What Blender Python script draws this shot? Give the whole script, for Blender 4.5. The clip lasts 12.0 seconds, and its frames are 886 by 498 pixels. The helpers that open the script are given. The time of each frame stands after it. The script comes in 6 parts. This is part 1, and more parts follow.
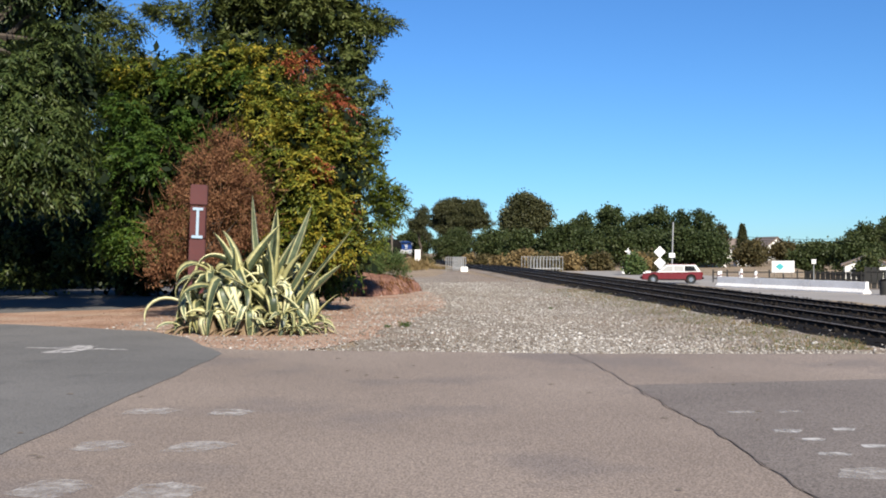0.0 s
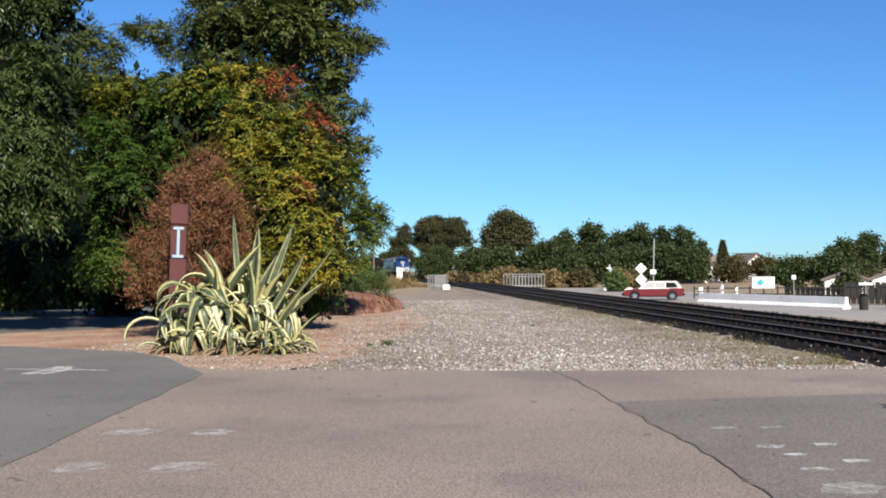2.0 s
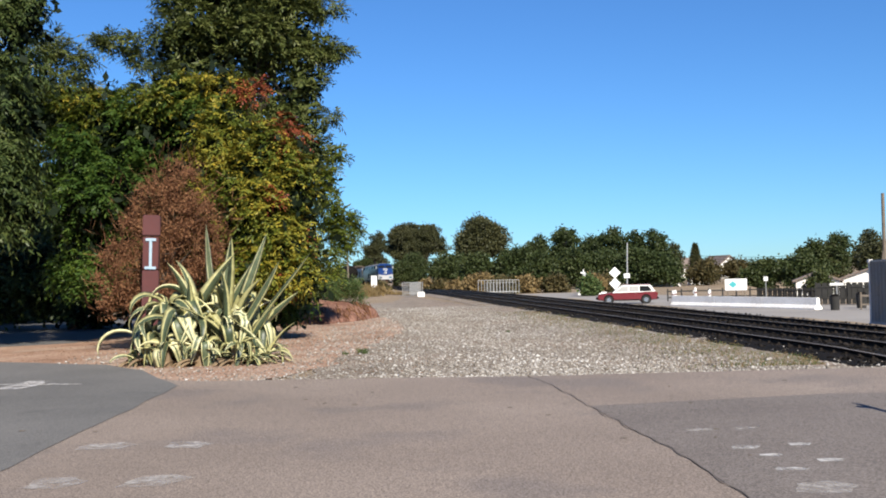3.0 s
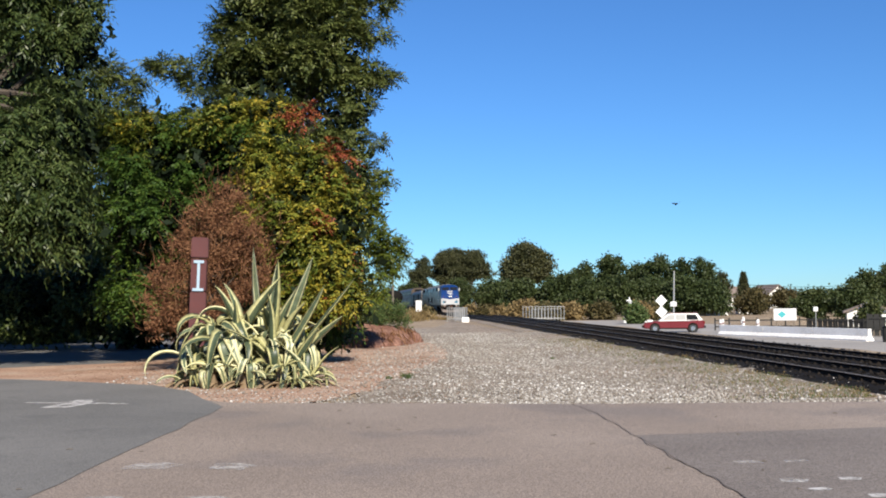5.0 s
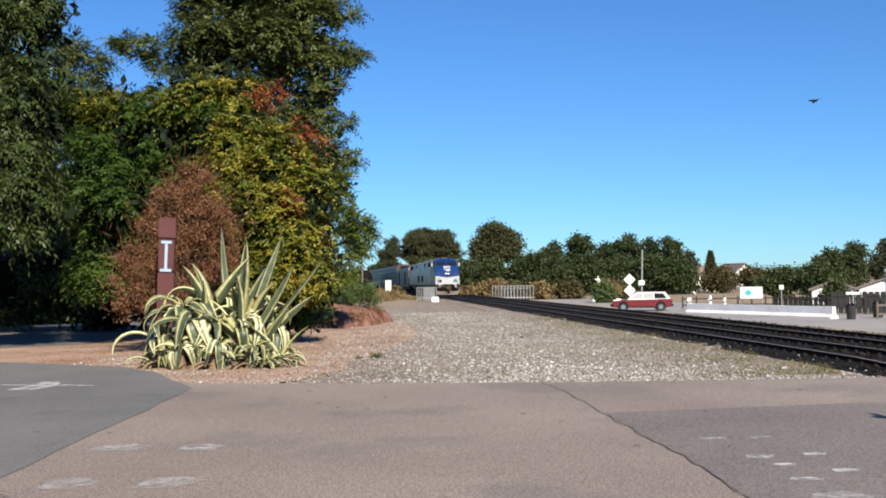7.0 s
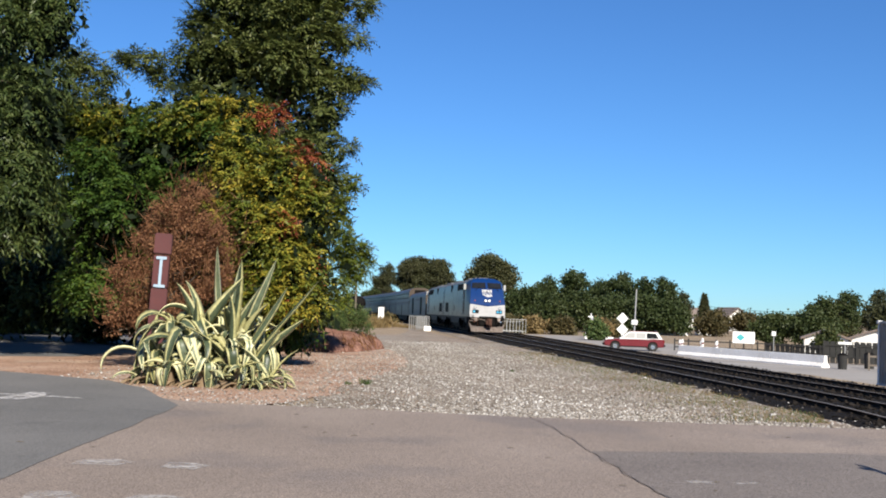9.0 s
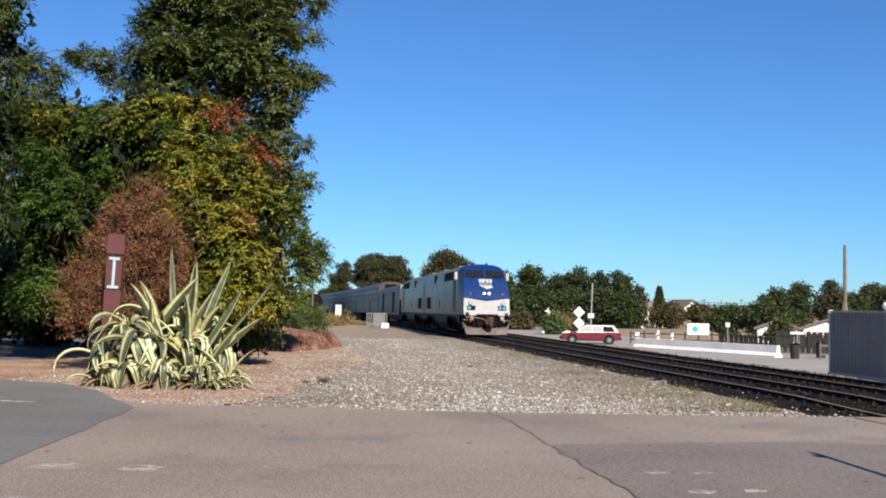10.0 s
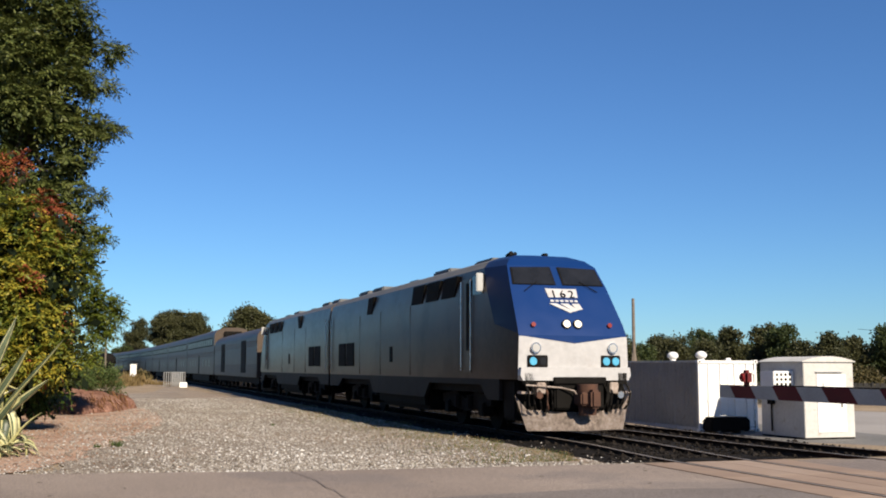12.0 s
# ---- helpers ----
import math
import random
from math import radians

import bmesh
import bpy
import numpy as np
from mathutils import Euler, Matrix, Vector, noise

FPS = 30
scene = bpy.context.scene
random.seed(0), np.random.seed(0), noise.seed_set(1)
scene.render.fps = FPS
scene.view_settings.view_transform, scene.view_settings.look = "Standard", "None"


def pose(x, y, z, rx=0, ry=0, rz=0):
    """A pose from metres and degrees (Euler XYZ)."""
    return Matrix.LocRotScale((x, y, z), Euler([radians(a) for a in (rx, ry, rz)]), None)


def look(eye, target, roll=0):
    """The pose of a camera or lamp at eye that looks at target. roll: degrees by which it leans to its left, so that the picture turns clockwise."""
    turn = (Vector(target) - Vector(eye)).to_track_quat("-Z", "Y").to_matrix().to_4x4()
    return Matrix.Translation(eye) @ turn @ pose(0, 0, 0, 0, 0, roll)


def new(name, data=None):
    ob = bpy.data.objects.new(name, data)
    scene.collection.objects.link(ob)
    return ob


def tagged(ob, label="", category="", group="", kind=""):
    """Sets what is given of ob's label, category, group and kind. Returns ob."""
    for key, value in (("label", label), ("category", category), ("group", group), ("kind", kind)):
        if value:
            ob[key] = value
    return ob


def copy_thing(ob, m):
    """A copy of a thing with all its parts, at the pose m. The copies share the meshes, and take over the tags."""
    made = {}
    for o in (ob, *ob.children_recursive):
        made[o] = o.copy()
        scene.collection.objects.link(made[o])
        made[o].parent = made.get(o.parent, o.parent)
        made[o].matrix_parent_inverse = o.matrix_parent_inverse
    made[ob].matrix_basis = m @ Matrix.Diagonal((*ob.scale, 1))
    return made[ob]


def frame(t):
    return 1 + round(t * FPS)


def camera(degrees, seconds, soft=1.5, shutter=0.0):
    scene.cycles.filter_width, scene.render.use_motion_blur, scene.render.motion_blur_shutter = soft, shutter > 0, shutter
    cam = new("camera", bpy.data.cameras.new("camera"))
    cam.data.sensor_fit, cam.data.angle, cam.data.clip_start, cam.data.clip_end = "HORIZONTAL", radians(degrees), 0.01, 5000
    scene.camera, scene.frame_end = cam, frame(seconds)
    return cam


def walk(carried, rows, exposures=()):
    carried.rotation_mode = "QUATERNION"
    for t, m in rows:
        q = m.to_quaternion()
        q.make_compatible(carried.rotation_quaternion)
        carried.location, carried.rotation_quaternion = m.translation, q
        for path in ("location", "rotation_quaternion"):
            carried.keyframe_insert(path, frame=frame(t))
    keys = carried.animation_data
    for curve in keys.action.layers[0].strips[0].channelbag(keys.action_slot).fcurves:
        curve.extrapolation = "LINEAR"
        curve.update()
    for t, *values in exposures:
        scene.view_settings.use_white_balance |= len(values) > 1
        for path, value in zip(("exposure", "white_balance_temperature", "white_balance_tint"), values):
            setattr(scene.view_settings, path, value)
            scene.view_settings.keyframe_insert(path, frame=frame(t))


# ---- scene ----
cam = camera(46.0, 12.0, 1.9)
PATH = [
    (0.0, pose(0, 0, 1.65, 90.19, 0.00, 0.00)),
    (0.5, pose(0, 0, 1.65, 90.21, 1.16, -2.75)),
    (1.0, pose(0, 0, 1.65, 90.64, 0.11, -2.39)),
    (1.5, pose(0, 0, 1.65, 91.25, 0.06, -1.24)),
    (2.0, pose(0, 0, 1.65, 91.17, 0.35, -0.99)),
    (2.5, pose(0, 0, 1.65, 90.94, 0.36, -1.95)),
    (3.0, pose(0, 0, 1.65, 91.54, 1.29, -2.39)),
    (3.2, pose(0, 0, 1.65, 91.90, -0.09, -1.71)),
    (4.8, pose(0, 0, 1.65, 92.48, 0.62, -0.22)),
    (5.0, pose(0, 0, 1.65, 92.97, 0.50, 0.06)),
    (5.5, pose(0, 0, 1.65, 93.14, 0.31, -0.59)),
    (6.0, pose(0, 0, 1.65, 92.19, 0.37, -0.79)),
    (6.5, pose(0, 0, 1.65, 91.76, 1.11, -1.44)),
    (8.3, pose(0, 0, 1.65, 92.57, -0.92, -2.39)),
    (8.5, pose(0, 0, 1.65, 92.73, -0.49, -2.81)),
    (9.0, pose(0, 0, 1.65, 93.47, -2.12, -1.99)),
    (9.5, pose(0, 0, 1.65, 93.85, -0.27, -3.66)),
    (10.0, pose(0, 0, 1.65, 93.34, -1.19, -4.32)),
    (10.5, pose(0, 0, 1.65, 93.77, -0.86, -5.77)),
    (11.0, pose(0, 0, 1.65, 94.76, -1.36, -7.15)),
    (11.5, pose(0, 0, 1.65, 96.13, -0.57, -10.17)),
    (12.0, pose(0, 0, 1.65, 96.50, -0.13, -15.03)),
]
walk(cam, PATH, [(0.0, 0.77, 6500, 10), (5.0, 0.79, 6500, 10), (9.0, 0.78, 6520, 10), (10.5, 0.75, 6680, 11), (11.5, 0.72, 7000, 12), (12.0, 0.68, 7150, 12)])

# ---- light ----
SUN_AZ, SUN_EL = 163.0, 35.5     # compass-like: degrees clockwise from +y, and height
world = bpy.data.worlds.new("world")
scene.world = world
world.use_nodes = True
wn = world.node_tree.nodes
sky = wn.new("ShaderNodeTexSky")
sky.sky_type, sky.sun_disc = "NISHITA", False
sky.sun_elevation, sky.sun_rotation = radians(SUN_EL), radians(SUN_AZ)
sky.air_density, sky.dust_density, sky.ozone_density = 1.0, 0.0, 4.0
wn["Background"].inputs["Strength"].default_value = 0.05
deep = wn.new("ShaderNodeMix")      # a clear, saturated autumn sky
deep.data_type, deep.blend_type = "RGBA", "MULTIPLY"
deep.inputs[0].default_value = 1.0
deep.inputs[7].default_value = (0.60, 1.04, 1.54, 1)
world.node_tree.links.new(sky.outputs[0], deep.inputs[6])
world.node_tree.links.new(deep.outputs[2], wn["Background"].inputs[0])
sun_data = bpy.data.lights.new("sun", "SUN")
sun_data.energy, sun_data.angle, sun_data.color = 5.0, radians(0.5), (1.0, 0.93, 0.80)
sun = new("sun", sun_data)
sun_from = Vector((math.sin(radians(SUN_AZ)) * math.cos(radians(SUN_EL)),
                   math.cos(radians(SUN_AZ)) * math.cos(radians(SUN_EL)), math.sin(radians(SUN_EL))))
sun.matrix_world = look(sun_from * 50, (0, 0, 0))


# ---- materials ----
def mat(name, cols, scale=6.0, rough=0.8, bump=0.0, metal=0.0, island=0.0, fine=60.0, spots=None, spec=0.5, trans=0.0, coat=0.0, obj=0.0, grain=0.0, gscale=30.0, patchy=0.0, fade=0.085):
    """cols: two or more colours mixed by coarse and fine noise; island / obj: share of random colour per leaf or per object."""
    m = bpy.data.materials.new(name)
    m.use_nodes = True
    nt = m.node_tree
    N, L = nt.nodes, nt.links
    b = N["Principled BSDF"]
    geo = N.new("ShaderNodeNewGeometry")
    tc = N.new("ShaderNodeTexCoord")
    n1, n2 = N.new("ShaderNodeTexNoise"), N.new("ShaderNodeTexNoise")
    n1.inputs["Scale"].default_value, n2.inputs["Scale"].default_value = scale, fine
    n1.inputs["Detail"].default_value, n2.inputs["Detail"].default_value = 6, 4
    L.new(tc.outputs["Object"], n1.inputs["Vector"])
    L.new(tc.outputs["Object"], n2.inputs["Vector"])
    mx = N.new("ShaderNodeMath")
    mx.operation = "MULTIPLY_ADD"
    L.new(n2.outputs[0], mx.inputs[0])
    mx.inputs[1].default_value = 0.5
    half = N.new("ShaderNodeMath")
    half.operation = "MULTIPLY"
    half.inputs[1].default_value = 0.5
    L.new(n1.outputs[0], half.inputs[0])
    L.new(half.outputs[0], mx.inputs[2])
    fac = mx.outputs[0]
    ramp = N.new("ShaderNodeValToRGB")
    e = ramp.color_ramp.elements
    lo, hi = (0.33, 0.67) if not (island or obj) else (0.06, 0.94)
    for i, c in enumerate(cols):
        p = lo + (hi - lo) * i / max(1, len(cols) - 1)
        if i < 2:
            e[i].position = p
        el = e[i] if i < 2 else e.new(p)
        el.color = (*c, 1)
    if island or obj:
        k = N.new("ShaderNodeMath")
        k.operation = "MULTIPLY_ADD"
        src = geo.outputs["Random Per Island"]
        if obj:
            src = N.new("ShaderNodeObjectInfo").outputs["Random"]
        L.new(src, k.inputs[0])
        k.inputs[1].default_value = island or obj
        k2 = N.new("ShaderNodeMath")
        k2.operation = "MULTIPLY"
        k2.inputs[1].default_value = 1 - (island or obj)
        L.new(n1.outputs[0], k2.inputs[0])
        L.new(k2.outputs[0], k.inputs[2])
        fac = k.outputs[0]
    L.new(fac, ramp.inputs[0])
    col = ramp.outputs[0]
    if spots:
        sc, size, colour, amount = spots
        v = N.new("ShaderNodeTexNoise")
        v.inputs["Scale"].default_value, v.inputs["Detail"].default_value = sc, 8
        L.new(tc.outputs["Object"], v.inputs["Vector"])
        r2 = N.new("ShaderNodeValToRGB")
        r2.color_ramp.elements[0].position, r2.color_ramp.elements[1].position = size, size + 0.08
        L.new(v.outputs[0], r2.inputs[0])
        am = N.new("ShaderNodeMath")
        am.operation = "MULTIPLY"
        am.inputs[1].default_value = amount
        L.new(r2.outputs[0], am.inputs[0])
        mixer = N.new("ShaderNodeMix")
        mixer.data_type = "RGBA"
        L.new(am.outputs[0], mixer.inputs[0])
        L.new(col, mixer.inputs[6])
        mixer.inputs[7].default_value = (*colour, 1)
        col = mixer.outputs[2]
    if grain:
        g = N.new("ShaderNodeTexNoise")
        g.inputs["Scale"].default_value, g.inputs["Detail"].default_value = gscale, 3
        off = N.new("ShaderNodeVectorMath")     # half a grain down, off the noise's flat lattice plane
        off.inputs[1].default_value = (0.013, 0.017, -0.5 / gscale)
        L.new(tc.outputs["Object"], off.inputs[0])
        L.new(off.outputs[0], g.inputs["Vector"])
        gr = N.new("ShaderNodeMapRange")
        gr.inputs["From Min"].default_value, gr.inputs["From Max"].default_value = 0.34, 0.66
        gr.inputs["To Min"].default_value, gr.inputs["To Max"].default_value = 1 - grain, 1 + grain
        L.new(g.outputs[0], gr.inputs[0])
        gm = N.new("ShaderNodeMix")
        gm.data_type, gm.blend_type = "RGBA", "MULTIPLY"
        gm.inputs[0].default_value = 1.0
        L.new(col, gm.inputs[6])
        L.new(gr.outputs[0], gm.inputs[7])
        col = gm.outputs[2]
    if patchy:
        pn = N.new("ShaderNodeTexNoise")
        pn.inputs["Scale"].default_value, pn.inputs["Detail"].default_value, pn.inputs["Roughness"].default_value = 5.0, 9, 0.75
        L.new(tc.outputs["Object"], pn.inputs["Vector"])
        pr = N.new("ShaderNodeMapRange")
        pr.inputs["From Min"].default_value, pr.inputs["From Max"].default_value = patchy - fade, patchy + fade
        L.new(pn.outputs[0], pr.inputs[0])
        L.new(pr.outputs[0], b.inputs["Alpha"])
    L.new(col, b.inputs["Base Color"])
    rr = N.new("ShaderNodeMath")
    rr.operation = "MULTIPLY_ADD"
    L.new(n2.outputs[0], rr.inputs[0])
    rr.inputs[1].default_value, rr.inputs[2].default_value = 0.2, rough - 0.1
    L.new(rr.outputs[0], b.inputs["Roughness"])
    b.inputs["Metallic"].default_value = metal
    b.inputs["Specular IOR Level"].default_value = spec
    b.inputs["Coat Weight"].default_value = coat
    if bump:
        bp = N.new("ShaderNodeBump")
        bp.inputs["Strength"].default_value, bp.inputs["Distance"].default_value = bump, 0.02
        L.new(mx.outputs[0], bp.inputs["Height"])
        L.new(bp.outputs[0], b.inputs["Normal"])
    if trans:
        tr = N.new("ShaderNodeBsdfTranslucent")
        L.new(col, tr.inputs[0])
        ms = N.new("ShaderNodeMixShader")
        ms.inputs[0].default_value = trans
        L.new(b.outputs[0], ms.inputs[1])
        L.new(tr.outputs[0], ms.inputs[2])
        L.new(ms.outputs[0], N["Material Output"].inputs[0])
    return m


def glow(name, colour, strength):
    m = bpy.data.materials.new(name)
    m.use_nodes = True
    b = m.node_tree.nodes["Principled BSDF"]
    b.inputs["Base Color"].default_value = (*colour, 1)
    b.inputs["Emission Color"].default_value = (*colour, 1)
    b.inputs["Emission Strength"].default_value = strength
    return m


M_EARTH = mat("dry_earth", [(0.13, 0.10, 0.07), (0.25, 0.19, 0.13), (0.33, 0.26, 0.18)], 0.35, 0.95, 0.5, fine=22, spec=0.1, grain=0.3, gscale=16)
M_SOIL = mat("red_soil", [(0.20, 0.118, 0.080), (0.32, 0.205, 0.145), (0.41, 0.30, 0.225)], 0.6, 0.95, 0.6, fine=30, spec=0.1, grain=0.4, gscale=18, spots=(0.55, 0.54, (0.36, 0.285, 0.22), 0.5))
M_GRAVEL = mat("gravel", [(0.14, 0.108, 0.083), (0.225, 0.188, 0.152), (0.34, 0.305, 0.262)], 0.45, 0.95, 0.9, fine=34, spec=0.1, grain=0.5, gscale=22, spots=(0.22, 0.50, (0.235, 0.175, 0.13), 0.55))
M_BANK = mat("bank_soil", [(0.1040, 0.0480, 0.0340), (0.1920, 0.1000, 0.0723), (0.2640, 0.1600, 0.1232)], 1.2, 0.95, 0.9, fine=16, spec=0.05, grain=0.4, gscale=9)
M_STONE = mat("gravel_stone", [(0.075, 0.060, 0.048), (0.19, 0.165, 0.14), (0.33, 0.305, 0.275), (0.66, 0.64, 0.61)], 0.28, 0.9, 0, island=0.6, spec=0.2)
M_ROAD = mat("worn_asphalt", [(0.168, 0.136, 0.115), (0.222, 0.179, 0.150), (0.288, 0.236, 0.199)], 0.22, 0.9, 0.3, fine=90, spec=0.2, spots=(0.35, 0.52, (0.152, 0.130, 0.121), 0.55), grain=0.48, gscale=60)
M_ROAD_DARK = mat("grey_asphalt", [(0.10, 0.098, 0.094), (0.137, 0.132, 0.126), (0.18, 0.172, 0.163)], 0.3, 0.9, 0.3, fine=90, spec=0.2, grain=0.28, gscale=60, spots=(1.1, 0.6, (0.10, 0.098, 0.096), 0.5))
M_ROAD_MID = mat("patched_asphalt", [(0.122, 0.104, 0.094), (0.154, 0.132, 0.119), (0.19, 0.164, 0.148)], 0.4, 0.9, 0.3, fine=90, spec=0.2, grain=0.45, gscale=60)
M_LOT = mat("lot_asphalt", [(0.20, 0.18, 0.165), (0.27, 0.25, 0.23), (0.32, 0.295, 0.27)], 0.15, 0.9, 0.3, fine=14, spec=0.2)
M_TAR = mat("tar_crack", [(0.0810, 0.0675, 0.0580), (0.1350, 0.1107, 0.0945)], 8, 0.9)
M_PAINT = mat("road_paint", [(0.34, 0.32, 0.305), (0.54, 0.52, 0.50)], 5, 0.8, 0.1, fine=45, patchy=0.46, fade=0.12)
M_PAINT_WORN = mat("worn_road_paint", [(0.33, 0.30, 0.28), (0.42, 0.39, 0.365), (0.50, 0.475, 0.45)], 3, 0.9, 0.0, fine=26, patchy=0.53, fade=0.15)
M_BALLAST = mat("dark_ballast", [(0.0055, 0.0050, 0.0044), (0.0110, 0.0094, 0.0083), (0.0193, 0.0165, 0.0143)], 2.0, 0.95, 1.0, fine=20, spec=0.05)
M_BALLAST_STONE = mat("ballast_stone", [(0.0055, 0.0050, 0.0044), (0.0110, 0.0094, 0.0083), (0.0303, 0.0259, 0.0231)], 3, 0.95, 0, island=0.8, spec=0.05)
M_TIE = mat("creosote_tie", [(0.014, 0.011, 0.009), (0.032, 0.025, 0.02)], 4, 0.9, 0.5, obj=0.6, spec=0.1)
M_RAIL = mat("rusty_rail", [(0.0198, 0.0096, 0.0054), (0.0440, 0.0208, 0.0108)], 3, 0.75, 0.2, spec=0.2)
M_RAILTOP = mat("polished_rail", [(0.15, 0.13, 0.11), (0.24, 0.21, 0.185)], 3, 0.65, 0, metal=0.3)
M_PANEL = mat("crossing_panel", [(0.17, 0.115, 0.08), (0.25, 0.175, 0.125), (0.31, 0.235, 0.18)], 2, 0.85, 0.4, obj=0.4)
# nose silver darkened for the sides in shade, warmed against blue skylight
M_SILVER_SHADED = mat("shaded_silver_paint", [(0.068, 0.047, 0.034), (0.092, 0.065, 0.048), (0.114, 0.083, 0.062)], 0.45, 0.36, 0.03, metal=0.3, fine=5, spec=0.1, spots=(0.5, 0.54, (0.048, 0.032, 0.022), 0.6))
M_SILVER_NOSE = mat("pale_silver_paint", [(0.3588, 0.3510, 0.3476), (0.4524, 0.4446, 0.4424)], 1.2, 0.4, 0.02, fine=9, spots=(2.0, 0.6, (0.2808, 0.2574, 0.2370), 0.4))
# grime and the shade low on the body are both in this colour
M_SKIRT = mat("grimy_shaded_silver", [(0.012, 0.010, 0.009), (0.026, 0.021, 0.018)], 1.2, 0.65, 0.1, metal=0.2, fine=8, spec=0.12)
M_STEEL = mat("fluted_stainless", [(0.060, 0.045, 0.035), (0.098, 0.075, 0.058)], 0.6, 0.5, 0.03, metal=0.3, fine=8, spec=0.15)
M_WINDOW = mat("smoked_coach_glass", [(0.010, 0.011, 0.012), (0.022, 0.023, 0.025)], 1, 0.35, 0, fine=3, spec=0.12)
M_BLUE = mat("blue_paint", [(0.0037, 0.0250, 0.1066), (0.0040, 0.0268, 0.1129)], 0.4, 0.35, 0, fine=2, spec=0.18)
# the nose blue again, darkened as shade for the chamfered corners
M_BLUE_SHADED = mat("shaded_blue_paint", [(0.0037, 0.0104, 0.0400), (0.0060, 0.0144, 0.0544)], 1.2, 0.4, 0, fine=12, spec=0.3)
M_BLACK = mat("black_underframe", [(0.0040, 0.0036, 0.0032), (0.0105, 0.0092, 0.0082)], 3, 0.75, 0.3, spec=0.08)
M_GRIME = mat("dusty_steel", [(0.1250, 0.0938, 0.0750), (0.3000, 0.2375, 0.2000), (0.4500, 0.3875, 0.3500)], 2.5, 0.75, 0.3, fine=14)
M_RUST = mat("rust", [(0.042, 0.018, 0.011), (0.092, 0.041, 0.024)], 6, 0.9, 0.3)
M_GLASS = mat("dark_glass", [(0.008, 0.009, 0.010), (0.016, 0.017, 0.02)], 1, 0.12, 0, fine=3, spec=0.35)
M_ROOF = mat("roof_grey", [(0.0800, 0.0800, 0.0800), (0.1250, 0.1250, 0.1250)], 1.0, 0.7, 0.1)
M_WHITE = mat("white_paint", [(0.68, 0.67, 0.64), (0.80, 0.79, 0.77)], 1.5, 0.6, 0.05, fine=18)
M_CREAM = mat("container_paint", [(0.42, 0.41, 0.385), (0.54, 0.53, 0.50)], 0.8, 0.65, 0.05, fine=9, spec=0.2, spots=(3.0, 0.62, (0.32, 0.26, 0.20), 0.5))
M_CONCRETE = mat("white_concrete", [(0.6653, 0.6387, 0.5988), (0.8516, 0.8249, 0.7851), (0.9580, 0.9314, 0.8914)], 0.7, 0.9, 0.3, fine=9)
M_REDPAINT = mat("dark_red_paint", [(0.0587, 0.0112, 0.0112), (0.0867, 0.0179, 0.0163)], 2.0, 0.7, 0.25, fine=24)
M_GATERED = mat("gate_red", [(0.0800, 0.0128, 0.0144), (0.1280, 0.0176, 0.0176)], 4, 0.6, spec=0.15)
M_GATEGREY = mat("gate_white", [(0.27, 0.26, 0.24), (0.37, 0.355, 0.33)], 4, 0.55)
M_LENSRED = mat("red_lens", [(0.13, 0.006, 0.008), (0.20, 0.012, 0.012)], 4, 0.4, spec=0.1)
M_TEAL = mat("teal_paint", [(0.04, 0.30, 0.32), (0.07, 0.40, 0.42)], 4, 0.5)
M_PALEBLUE = mat("pale_blue_paint", [(0.2520, 0.3500, 0.4340), (0.3360, 0.4200, 0.4900)], 6, 0.6)
M_CARRED = mat("car_red", [(0.1162, 0.0084, 0.0130), (0.1395, 0.0116, 0.0163)], 1, 0.3, 0, coat=0.6)
M_RUBBER = mat("rubber", [(0.012, 0.012, 0.012), (0.028, 0.027, 0.026)], 8, 0.85)
M_CHROME = mat("bright_metal", [(0.55, 0.55, 0.55), (0.68, 0.68, 0.68)], 4, 0.25, 0, metal=1)
M_GALV = mat("galvanised", [(0.3000, 0.3000, 0.2925), (0.4200, 0.4200, 0.4125)], 4, 0.5, 0.1, metal=0.4)
M_WOODPOLE = mat("weathered_pole", [(0.10, 0.08, 0.06), (0.19, 0.155, 0.125)], 3, 0.9, 0.4)
M_BARK = mat("bark", [(0.035, 0.026, 0.019), (0.085, 0.065, 0.048)], 5, 0.95, 0.9)
M_LAMPGLASS = mat("lamp_glass", [(0.36, 0.355, 0.34), (0.42, 0.415, 0.40)], 8, 0.15)
M_BLUELAMP = mat("blue_lens", [(0.05, 0.28, 0.45), (0.10, 0.40, 0.58)], 8, 0.15)
M_HEADLIGHT = glow("headlight_glow", (0.70, 0.66, 0.58), 0.12)
M_DARKFENCE = mat("dark_fence", [(0.012, 0.012, 0.011), (0.03, 0.028, 0.026)], 3, 0.9)
M_ROOFTILE = mat("brown_shingle", [(0.13, 0.10, 0.085), (0.21, 0.165, 0.14)], 2, 0.9, 0.3)
M_HOUSE = mat("house_paint", [(0.66, 0.64, 0.60), (0.76, 0.74, 0.70)], 1, 0.8)
M_HOUSE_GREY = mat("grey_house_paint", [(0.30, 0.31, 0.33), (0.38, 0.39, 0.41)], 1, 0.8)
M_BIRD = mat("dark_feathers", [(0.012, 0.012, 0.013), (0.03, 0.028, 0.027)], 20, 0.8)

